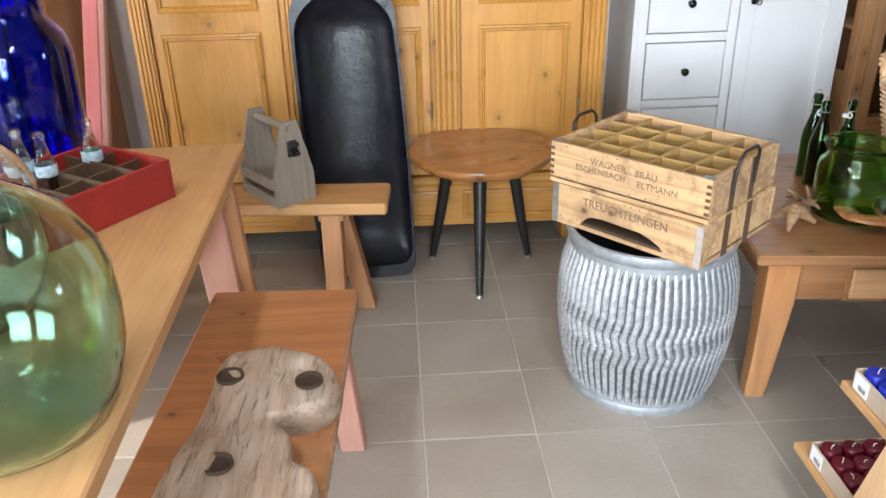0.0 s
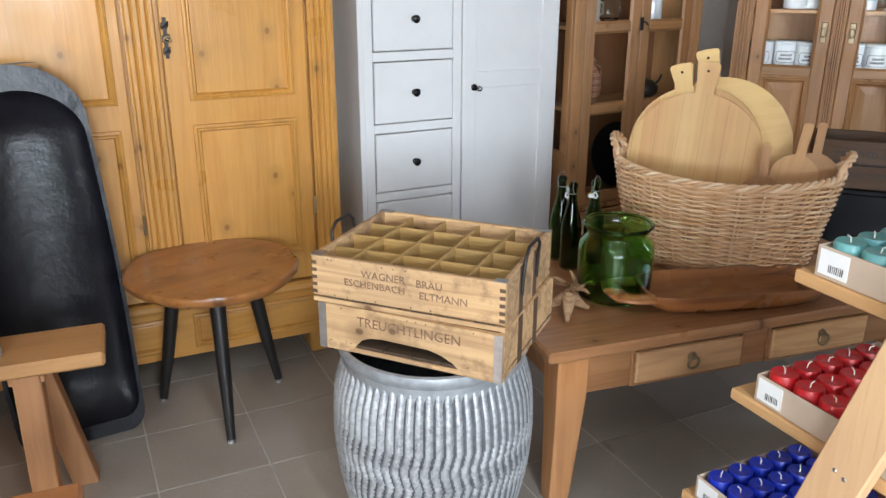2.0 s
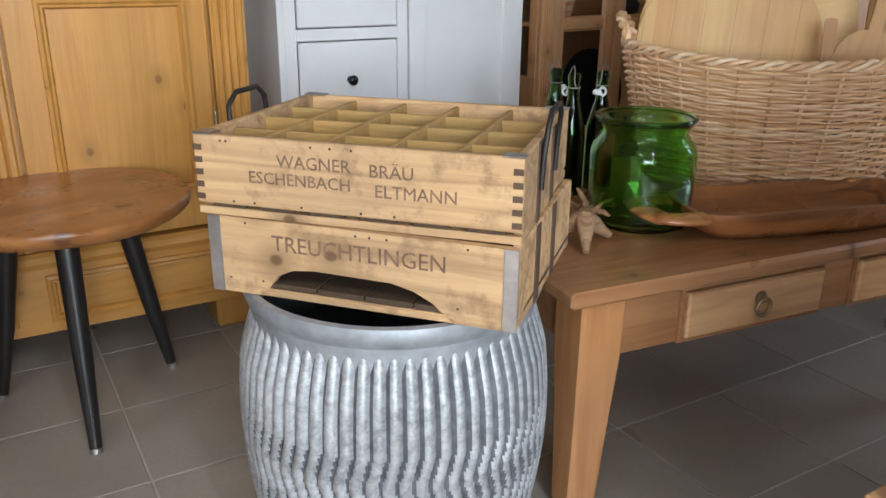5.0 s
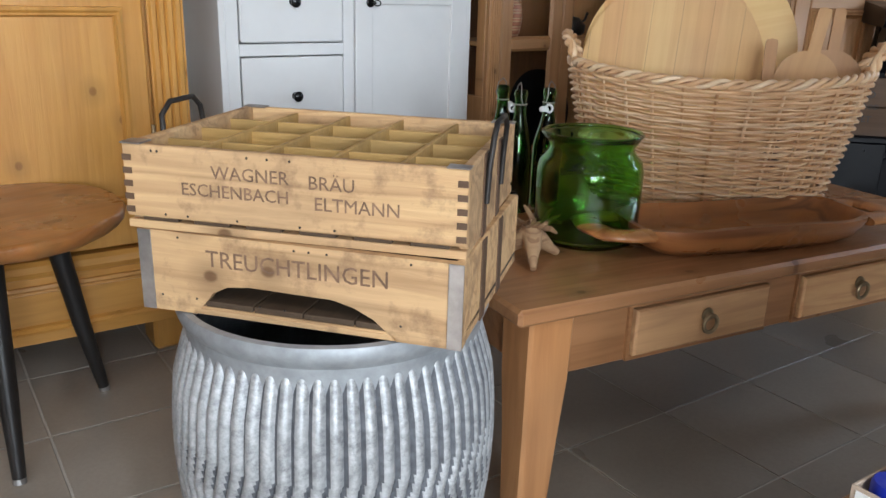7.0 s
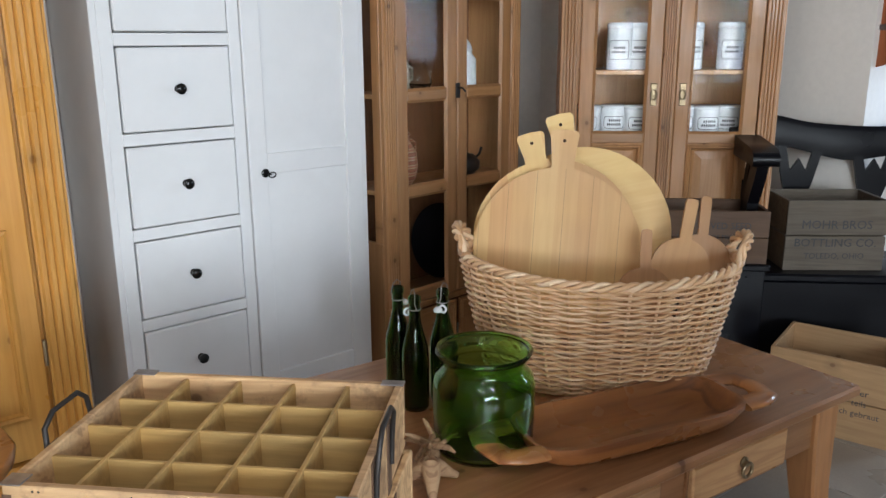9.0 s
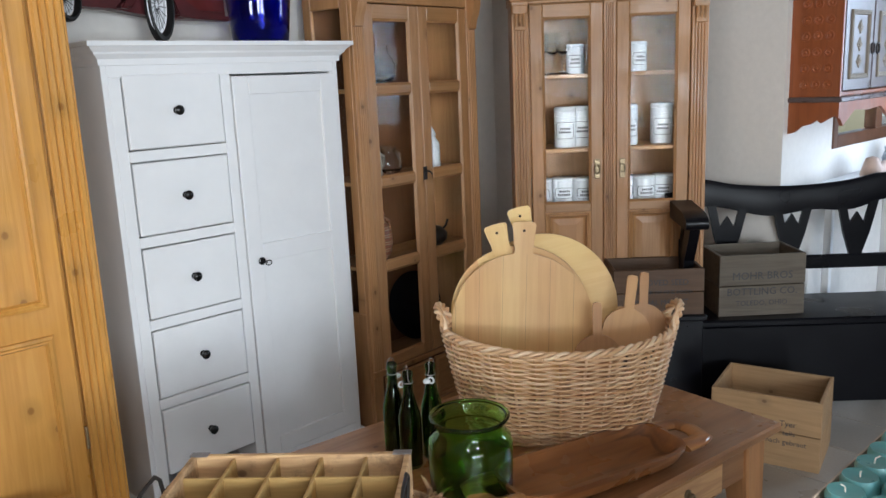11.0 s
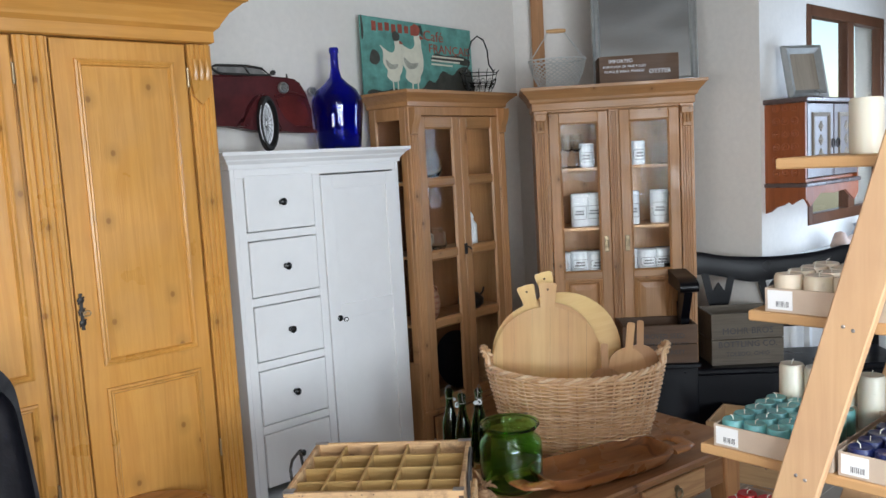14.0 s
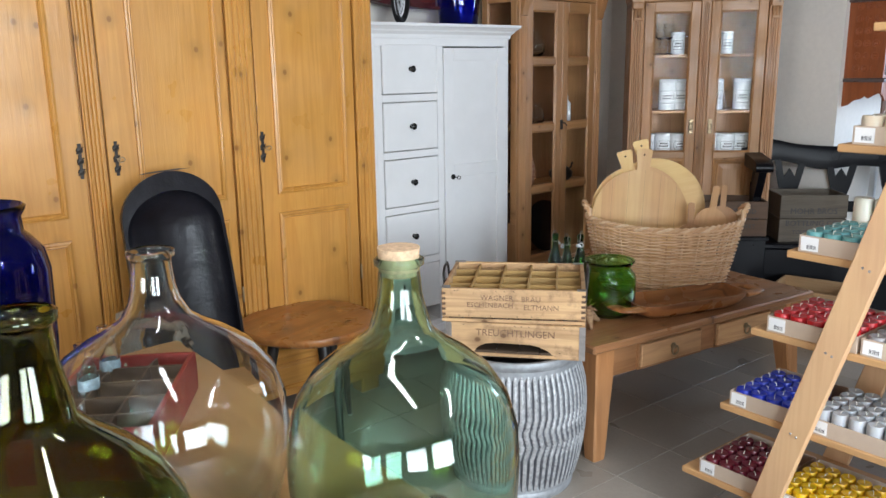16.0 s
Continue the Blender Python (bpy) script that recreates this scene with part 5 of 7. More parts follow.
# ---- benches ----
plank_bench("plank_bench", pose(-0.097, 2.043, 0, 0, 0, -92.5) @ pose(0, -0.40, 0), 1.55, 0.40, 0.475, BENCH, "low red-brown plank bench with splayed raw legs", 0.14, 0.05)
plank_bench("plank_bench", pose(-1.13, 2.68, 0, 0, 0, -4), 1.115, 0.21, 0.49, OAK, "narrow pale wooden bench carrying a bottle carrier", 0.20, 0.09)


def driftwood_slab():
    t = thing("driftwood_slab", pose(-0.30, 1.307, 0.4755), "weathered driftwood slab with three drilled candle holes", "driftwood")
    outline = [(0.02, 0.34), (-0.06, 0.315), (-0.088, 0.25), (-0.085, 0.17), (-0.095, 0.05), (-0.125, -0.08), (-0.14, -0.30), (-0.12, -0.5), (-0.0, -0.58), (0.09, -0.52), (0.12, -0.35), (0.155, -0.20), (0.16, -0.10), (0.115, -0.04), (0.105, 0.03), (0.075, 0.08), (0.10, 0.10), (0.155, 0.115), (0.185, 0.165), (0.175, 0.225), (0.13, 0.27), (0.08, 0.30)]
    fine = []
    n = len(outline)
    for i in range(n):
        p0, p1, p2, p3 = (Vector(outline[(i + k) % n]) for k in (-1, 0, 1, 2))
        for f in (0, 0.25, 0.5, 0.75):
            fine.append(0.5 * ((2 * p1) + (p2 - p0) * f + (2 * p0 - 5 * p1 + 4 * p2 - p3) * f * f + (3 * p1 - p0 - 3 * p2 + p3) * f ** 3))
    c = Vector((-0.01, -0.1))
    bm = bmesh.new()
    levels = []
    for s, z in ((0.93, 0.0), (1.0, 0.02), (1.0, 0.05), (0.965, 0.066), (0.9, 0.072), (0.75, 0.076), (0.55, 0.078), (0.3, 0.08), (0.1, 0.08)):
        row = []
        for k, p in enumerate(fine):
            spine = Vector((-0.02 + 0.05 * math.sin(3 * p.y), p.y * 0.86 - 0.01))
            q = spine + (p - spine) * s if s < 1 else p
            w = noise.noise(Vector((q.x * 14, q.y * 5, z * 12))) * 0.028
            row.append(bm.verts.new((q.x + w * 0.5, q.y, z + (w if z > 0.03 else 0))))
        levels.append(row)
    m = len(fine)
    for a, b in zip(levels, levels[1:]):
        for i in range(m):
            bm.faces.new((a[i], a[(i + 1) % m], b[(i + 1) % m], b[i]))
    bm.faces.new(levels[0])
    bm.faces.new(levels[-1])
    part("slab", bm, DRIFT, t, smooth=60)
    for x, y in ((-0.045, 0.205), (0.125, 0.175), (-0.02, -0.075)):
        w = 0.0885
        # Shallow dark dish on the slab; the hole's depth is painted shade.
        part("candle_hole", lathe([(0.030, w - 0.006), (0.029, w + 0.001), (0.024, w - 0.0015), (0.021, w - 0.004), (0.0, w - 0.004)], 24, None, pose(x, y, 0)), HOLE, t, "dark shallow disc painted as a drilled hole's shade", smooth=30)
    return t


driftwood_slab()


def bottle_carrier():
    t = thing("bottle_carrier", pose(-0.465, 2.828, 0.49, 0, 0, -52), "weathered grey wooden bottle carrier with a bottle opener", "bottle carrier")
    L, W = 0.23, 0.155
    for x in (0, L - 0.012):
        bm = prism([(-W / 2, 0.0), (W / 2, 0.0), (W / 2, 0.10), (0.028, 0.29), (-0.028, 0.29), (-W / 2, 0.10)], 0.012, "yz", x)
        part("end_board", bm, GREYW, t, "tapering end board")
    for y in (-W / 2, W / 2 - 0.01):
        part("side_slat", boxes((0.012, L - 0.012, y, y + 0.01, 0.0, 0.035), bev=0.001), GREYW, t)
        part("side_slat", boxes((0.012, L - 0.012, y, y + 0.01, 0.06, 0.095), bev=0.001), GREYW, t)
    part("bottom", boxes((0.012, L - 0.012, -W / 2 + 0.01, W / 2 - 0.01, 0.0, 0.01), bev=0.001), GREYW, t)
    part("handle_bar", tube([(-0.008, 0, 0.265), (L + 0.008, 0, 0.265)], 0.013, 14), GREYW, t, smooth=50)
    bm = boxes((L, L + 0.006, -0.018, 0.018, 0.17, 0.225), bev=0.002)
    tube([(L + 0.006, -0.014, 0.195), (L + 0.028, -0.012, 0.18), (L + 0.028, 0.012, 0.18), (L + 0.006, 0.014, 0.195)], 0.004, 8, bm)
    tube([(L + 0.018, -0.015, 0.212), (L + 0.018, 0.015, 0.212)], 0.008, 8, bm)
    part("bottle_opener", bm, IRON, t, "cast iron bottle opener", smooth=50)
    return t


bottle_carrier()

# ---- by the left wall ----
def plank_cupboard():
    t = thing("cupboard", pose(-1.62, 3.12, 0), "pale pine cupboard standing beside the wardrobe", "cupboard")
    part("body", boxes((-0.55, 0.40, 0.02, 0.62, 0.0, 2.05), bev=0.004), OAK_Z, t)
    for a, b in ((-0.55, -0.40), (-0.39, -0.24), (-0.23, -0.08), (-0.07, 0.08), (0.09, 0.24), (0.25, 0.40)):
        part("front_board", boxes((a, b - 0.002, 0.0, 0.0195, 0.02, 2.03), bev=0.002), OAK_Z, t)
    part("cornice", cornice(0.95, 0.6, [(0.0, 2.0505), (0.03, 2.06), (0.05, 2.09), (0.0, 2.1)], None), OAK, t)
    return t


def red_ladder():
    t = thing("leaning_frame", pose(-1.02, 2.55, 0, -10, 6, 0), "faded red and pink wooden plank leaning by the cupboard", "plank")
    part("plank", boxes((-0.05, 0.0, 0, 0.025, 0, 1.75), bev=0.004), PINKRED, t)
    part("edge_strip", boxes((0.001, 0.02, -0.004, 0.03, 0, 1.75), bev=0.003), PINK, t)


PINKRED = wood("faded_red_plank", (0.60, 0.25, 0.22), (0.45, 0.13, 0.12), "z", 0.6)
plank_cupboard()
red_ladder()


# ---- on top of the cabinets ----
TOP_W, TOP_1, TOP_2 = 1.784, 2.07, 2.07


def metal_car():
    t = thing("toy_roadster", pose(1.10, 3.80, TOP_W), "dark red metal roadster ornament on the white cabinet", "metal car ornament")
    pts = [(-0.10, 0.33), (0.0, 0.350), (0.075, 0.363), (0.343, 0.361), (0.455, 0.357), (0.50, 0.346), (0.522, 0.325), (0.534, 0.283), (0.546, 0.196), (0.575, 0.107), (0.572, 0.088), (0.462, 0.092), (0.30, 0.095), (0.12, 0.125), (0.0, 0.13), (-0.12, 0.15), (-0.16, 0.24)]
    bm = prism(pts, 0.07, "xz", 0.0)
    bmesh.ops.bevel(bm, geom=list(bm.edges), offset=0.014, segments=3, affect="EDGES")
    part("body", bm, MAROON, t, "dark red car body", smooth=50)
    arch = [(0.135, 0.125), (0.175, 0.16), (0.20, 0.21), (0.228, 0.25), (0.268, 0.272), (0.312, 0.258), (0.352, 0.215), (0.375, 0.15), (0.43, 0.115), (0.57, 0.10), (0.565, 0.085), (0.42, 0.09), (0.35, 0.10), (0.335, 0.18), (0.305, 0.222), (0.265, 0.235), (0.235, 0.218), (0.21, 0.17), (0.18, 0.12)]
    bm = prism(arch, 0.05, "xz", -0.045)
    bmesh.ops.bevel(bm, geom=list(bm.edges), offset=0.007, segments=2, affect="EDGES")
    part("fender", bm, MAROON, t, "sweeping front wing", smooth=50)
    part("bonnet_panel", prism([(0.36, 0.25), (0.41, 0.268), (0.47, 0.262), (0.515, 0.235), (0.535, 0.18), (0.55, 0.12), (0.42, 0.125), (0.385, 0.16)], 0.012, "xz", -0.011), MAROON_L, t, "brighter red lower panel")
    part("bonnet_rib", tube([(0.355, -0.004, 0.268), (0.41, -0.008, 0.285), (0.47, -0.008, 0.28), (0.53, -0.002, 0.262)], 0.006, 8), MAROON, t, smooth=50)
    rim = [(0.046, 0.394), (0.072, 0.404), (0.225, 0.406), (0.305, 0.397), (0.352, 0.364), (0.10, 0.366), (0.072, 0.372)]
    part("windscreen_frame", tube([(a, 0.016, b) for a, b in rim], 0.0065, 8, None, True), IRON, t, smooth=50)
    part("windscreen_post", tube([(0.212, 0.014, 0.405), (0.24, 0.014, 0.366)], 0.005, 8), IRON, t, smooth=50)
    part("windscreen", prism([(0.074, 0.373), (0.078, 0.398), (0.225, 0.401), (0.30, 0.392), (0.340, 0.366)], 0.003, "xz", 0.015), WINDSC, t, "dull grey windscreen")
    for x, z, r in ((0.40, 0.305, 0.027), (0.56, 0.290, 0.022)):
        lamp = part("headlight", lathe([(0, 0.0), (r, 0.0), (r * 1.05, 0.01), (r * 0.9, 0.02), (0, 0.026)], 20, None, pose(x, -0.004, z, 90)), SILVER, t, "round silver headlight", smooth=50)
        bm = bmesh.new()
        for k in range(-3, 4):
            q = math.sqrt(max(0.0, 1 - (k * 0.25) ** 2)) * r * 0.85
            tube([(x + k * 0.25 * r, -0.029, z - q), (x + k * 0.25 * r, -0.029, z + q)], 0.0008, 4, bm)
            tube([(x - q, -0.029, z + k * 0.25 * r), (x + q, -0.029, z + k * 0.25 * r)], 0.0008, 4, bm)
        part("grille", bm, IRON, lamp, kind="stuff")
    part("side_lamp", lathe([(0, 0), (0.012, 0.002), (0.012, 0.015), (0, 0.02)], 16, None, pose(0.357, 0.01, 0.377, 90)), IRON, t, smooth=50)
    part("bonnet_cap", lathe([(0, 0), (0.006, 0.0), (0.004, 0.02), (0, 0.024)], 10, None, pose(0.45, 0.03, 0.355)), IRON, t, smooth=50)
    for x, z, r, sq, y, turn in ((0.262, 0.131, 0.129, 0.37, -0.075, 0), (-0.03, 0.15, 0.075, 0.55, -0.02, 0)):
        m = pose(x, y, z, 90, 0, turn) @ Matrix.Diagonal((sq, 1, 1, 1))
        w = part("wheel", lathe([(0, 0.018), (r * 0.1, 0.018), (r * 0.12, 0.010), (r * 0.62, 0.006), (r * 0.66, 0.02), (r * 0.76, 0.02)], 32, None, pose(-0.016, 0, 0) @ m), CERAMIC, t, "cream spoked wheel", smooth=40)
        part("tyre", lathe([(r * 0.76, 0.0), (r * 0.76, 0.02), (r * 0.84, 0.030), (r * 0.94, 0.028), (r, 0.012), (r, -0.012), (r * 0.76, -0.02), (r * 0.76, 0.0)], 36, None, m), RUBBER, w, smooth=50)
        bm = bmesh.new()
        for k in range(18):
            a = 2 * math.pi * k / 18
            tube([(0.1 * r * math.cos(a), 0.1 * r * math.sin(a), 0.020), (0.70 * r * math.cos(a + 0.25), 0.70 * r * math.sin(a + 0.25), 0.020)], 0.0016, 5, bm, m=pose(-0.016, 0, 0) @ m)
        part("spokes", bm, IRON, w, kind="stuff")
    return t


MAROON_L = plain_paint("rusty_red_metal", (0.11, 0.014, 0.013), 0.4, 0.2, vary=0.4, scale=12, relief=0.2)
WINDSC = plain_paint("dull_grey_metal", (0.22, 0.21, 0.20), 0.45, 0.3, vary=0.3)
MAROON = plain_paint("dark_red_metal", (0.085, 0.012, 0.014), 0.4, 0.2, vary=0.4, scale=12, relief=0.2)
RUBBER = plain_paint("black_rubber", (0.012, 0.012, 0.012), 0.6)
metal_car()


def blue_demijohn():
    t = thing("glass_carboy", pose(1.772, 3.735, TOP_W) @ Matrix.Diagonal((1, 1, 1.045, 1)), "cobalt blue long-necked glass carboy on the white cabinet", "glass bottle")
    prof = [(0, 0.01), (0.095, 0.0), (0.108, 0.008), (0.118, 0.10), (0.128, 0.20), (0.127, 0.235), (0.10, 0.28), (0.06, 0.31), (0.03, 0.34), (0.021, 0.38), (0.019, 0.45), (0.024, 0.455), (0.024, 0.475), (0.019, 0.48), (0.016, 0.45), (0.017, 0.38), (0.026, 0.335), (0.054, 0.305), (0.095, 0.275), (0.122, 0.235), (0.123, 0.20), (0.113, 0.10), (0.103, 0.014), (0, 0.016)]
    part("glass_body", lathe(prof, 48), BLUEG, t, smooth=70)


blue_demijohn()
TEAL = plain_paint("worn_teal_paint", (0.11, 0.29, 0.25), 0.7, vary=0.35, scale=16, relief=0.3)
RUST = plain_paint("rust_red_print", (0.30, 0.07, 0.045), 0.7, vary=0.3)
DARKP = plain_paint("dark_print", (0.05, 0.05, 0.04), 0.7, vary=0.4)
WING = plain_paint("grey_print", (0.36, 0.36, 0.30), 0.7, vary=0.3, scale=60)
HEN = plain_paint("cream_print", (0.66, 0.64, 0.52), 0.7, vary=0.1)


def hen_sign():
    t = thing("poster_board", pose(2.06, 3.885, TOP_1, -3, 2.2, 0), "worn teal sign board with two white hens, leaning on the wall", "sign")
    W, H = 0.825, 0.43
    part("board", boxes((0, W, 0, 0.012, 0, H), bev=0.002), TEAL, t)
    for dx, dz, k in ((0.13, 0.045, 1.0), (0.255, 0.035, 1.2)):
        body = [(0.015, 0.20), (-0.005, 0.235), (0.03, 0.215), (0.075, 0.20), (0.10, 0.225), (0.098, 0.262), (0.115, 0.282), (0.138, 0.262), (0.142, 0.21), (0.15, 0.16), (0.145, 0.11), (0.125, 0.075), (0.12, 0.05), (0.075, 0.04), (0.035, 0.065), (0.04, 0.10), (0.012, 0.14)]
        part("hen_print", blob([(dx + k * a, dz + k * b) for a, b in body], -0.0016), HEN, t, "printed white hen")
        part("comb_print", blob([(dx + k * a, dz + k * b) for a, b in ((0.095, 0.268), (0.085, 0.30), (0.105, 0.322), (0.135, 0.305), (0.128, 0.272))], -0.0028), DARKP if k < 1.1 else RUST, t)
        part("beak_print", blob([(dx + k * a, dz + k * b) for a, b in ((0.134, 0.27), (0.158, 0.258), (0.136, 0.252))], -0.003), RUST, t)
        part("wing_print", blob([(dx + k * a, dz + k * b) for a, b in ((0.03, 0.16), (0.07, 0.135), (0.115, 0.14), (0.10, 0.115), (0.06, 0.108), (0.035, 0.13))], -0.0024), WING, t, "grey wing shading")
        part("leg_print", boxes((dx + 0.072 * k, dx + 0.079 * k, -0.0014, 0, dz - 0.02, dz + 0.05 * k), (dx + 0.105 * k, dx + 0.112 * k, -0.0014, 0, dz - 0.02, dz + 0.06 * k), bev=0), HEN, t)
    for pts in ([(0.34, 0.0), (0.36, 0.05), (0.42, 0.06), (0.47, 0.11), (0.52, 0.10), (0.58, 0.17), (0.66, 0.15), (0.72, 0.20), (0.80, 0.19), (0.82, 0.02), (0.6, 0.004)], [(0.04, 0.005), (0.05, 0.035), (0.14, 0.03), (0.22, 0.05), (0.33, 0.03), (0.33, 0.005)], [(0.40, 0.40), (0.44, 0.36), (0.43, 0.42)], [(0.05, 0.19), (0.07, 0.25), (0.11, 0.24), (0.12, 0.20), (0.09, 0.17)], [(0.50, 0.22), (0.53, 0.27), (0.60, 0.26), (0.70, 0.27), (0.80, 0.25), (0.79, 0.215), (0.65, 0.225)], [(0.005, 0.30), (0.02, 0.34), (0.012, 0.42), (0.003, 0.42)]):
        part("worn_patch", blob(pts, -0.0010), DARKP, t, "dark worn patch")
    for k in range(7):
        part("rust_letter", boxes((0.075 + 0.046 * k, 0.105 + 0.046 * k, -0.0013, 0, 0.355 + 0.004 * (k % 3), 0.408 - 0.005 * (k % 2)), bev=0), RUST, t, "illegible rust-red letter")
    writing("Café", 0.085, pose(0.52, -0.0018, 0.362, 90), t, RUST)
    writing("FRANÇAIS", 0.072, pose(0.645, -0.0018, 0.292, 90), t, RUST)
    rng = random.Random(8)
    part("print_bar", boxes(*[(0.49 + rng.uniform(0, 0.06), 0.68 + rng.uniform(-0.05, 0.08), -0.0016, 0, z, z + 0.010) for z in (0.245, 0.222, 0.20)], bev=0), HEN, t, "faded pale print", kind="stuff")
    return t


hen_sign()


def black_basket():
    t = thing("wire_basket", pose(2.80, 3.75, TOP_1), "small black scrolled wire basket with a tall handle", "wire basket")
    bm = bmesh.new()
    n = 14

    def p(a, u):
        r = 0.055 + 0.04 * u + 0.008 * math.sin(math.pi * u)
        return Vector((1.25 * r * math.cos(a), r * math.sin(a), 0.004 + 0.12 * u))
    for u in (0.0, 0.45, 0.95):
        tube([p(a, u) for a in np.linspace(0, 2 * math.pi, 33)[:-1]], 0.003, 6, bm, True)
    for k in range(n):
        a = 2 * math.pi * k / n
        tube([p(a, u) for u in (0, 0.5, 1.0)] + [p(a, 1.0) * 1.0 + Vector((0.012 * math.cos(a), 0.012 * math.sin(a), 0.012))], 0.0025, 6, bm)
        tube([p(a + 0.22 + 0.16 * math.sin(w), 0.25 + 0.22 * math.cos(w) + 0.2) for w in np.linspace(0, 2 * math.pi, 11)[:-1]], 0.002, 5, bm, True)
    part("wire_bowl", bm, KNOB, t, "scrolled black wire bowl", smooth=50)
    part("handle", tube([(0, 0.09, 0.12), (0, 0.06, 0.17), (0, 0.055, 0.25), (0, 0.035, 0.31), (0, 0, 0.335), (0, -0.035, 0.31), (0, -0.055, 0.25), (0, -0.06, 0.17), (0, -0.09, 0.12)], 0.0045, 8, None, False, pose(0, 0, 0, 0, 0, 35)), KNOB, t, smooth=50)
    return t


black_basket()


def egg_basket():
    t = thing("egg_basket", CAB2 @ pose(-0.285, 0.17, TOP_2), "white wire egg basket with a wooden grip", "wire basket")
    bm = bmesh.new()
    for k in range(15):
        z = 0.006 + 0.155 * k / 14
        r = 0.095 + 0.055 * k / 14 + 0.008 * math.sin(math.pi * k / 14)
        tube([(r * 1.08 * math.cos(a), 0.85 * r * math.sin(a), z + 0.005 * math.sin(a * 26 + (k % 2) * math.pi)) for a in np.linspace(0, 2 * math.pi, 105)[:-1]], 0.0022, 4, bm, True)
    for k in range(4):
        r = 0.022 * (k + 1)
        tube([(r * math.cos(a), 0.8 * r * math.sin(a), 0.004) for a in np.linspace(0, 2 * math.pi, 25)[:-1]], 0.0014, 4, bm, True)
    part("wire_mesh", bm, WIRE, t, "pale twisted wire mesh", kind="stuff")
    part("rim", tube([(0.165 * math.cos(a), 0.13 * math.sin(a), 0.165) for a in np.linspace(0, 2 * math.pi, 41)[:-1]], 0.004, 8, None, True), WIRE, t)
    bm = bmesh.new()
    for sx in (-1, 1):
        for sy in (-1, 1):
            tube([(sx * 0.155, sy * 0.03, 0.165), (sx * 0.045, 0.0, 0.325)], 0.0025, 6, bm)
    part("bail", bm, WIRE, t)
    part("grip", lathe([(0, -0.055), (0.010, -0.055), (0.014, 0), (0.010, 0.055), (0, 0.055)], 16, None, pose(0, 0, 0.33, 0, 90)), SPOON, t, "turned wooden grip", smooth=50)
    return t


WIRE = plain_paint("white_wire", (0.60, 0.60, 0.58), 0.5, 0.3)
egg_basket()


def box_crate(name, m, L, D, H, th, material, label, lines=(), ink=None, gap=True, size=0.03, category="crate", group=""):
    t = thing(name, m, label, category, group)
    cut = H * 0.5
    rows = ((0, cut - 0.002), (cut + 0.002, H)) if gap else ((0, H),)
    for a, b in rows:
        part("front_board", boxes((0, L, 0, th, a, b), bev=0.002), material, t)
        part("back_board", boxes((0, L, D - th, D, a, b), bev=0.002), material, t)
        part("side_board", boxes((0, th, th + 0.0005, D - th - 0.0005, a, b), bev=0.002), material, t)
        part("side_board", boxes((L - th, L, th + 0.0005, D - th - 0.0005, a, b), bev=0.002), material, t)
    part("bottom", boxes((th, L - th, th, D - th, 0.001, 0.01), bev=0), material, t)
    for txt, x, z, s in lines:
        writing(txt, s, pose(x, -0.0006, z, 90), t, ink or STAMP, deep=0.0005)
    return t


box_crate("wooden_box", CAB2 @ pose(-0.06, 0.06, TOP_2), 0.44, 0.17, 0.155, 0.012, CRATE_B, "small brown printed wooden box, on the tall vitrine", (("IMPORTED", 0.12, 0.125, 0.028), ("PURVEYOR OF FINE FOOD", 0.14, 0.095, 0.02), ("FAMOUS SMALL MARKET", 0.14, 0.068, 0.02), ("OYSTER", 0.335, 0.06, 0.034)), CERAMIC, gap=False)


def mirror():
    t = thing("framed_mirror", CAB2 @ pose(-0.06, 0.30, TOP_2, -4, 0, 0), "rectangular mirror in a stepped silver frame, leaning above the vitrine", "mirror")
    W, H = 0.61, 0.70
    bm = rings_rect([(0, W, 0, H, 0.03), (0, W, 0, H, 0.004), (0.008, W - 0.008, 0.008, H - 0.008, -0.004), (0.02, W - 0.02, 0.02, H - 0.02, 0.004), (0.034, W - 0.034, 0.034, H - 0.034, 0.0), (0.045, W - 0.045, 0.045, H - 0.045, 0.012)], None, False)
    part("frame", bm, SILVER, t, "stepped silver frame")
    part("mirror_glass", boxes((0.04, W - 0.04, 0.0115, 0.02, 0.04, H - 0.04), bev=0), MIRROR, t)
    part("backing", boxes((0.002, W - 0.002, 0.0205, 0.03, 0.002, H - 0.002), bev=0), CRATE_B, t)
    return t


mirror()


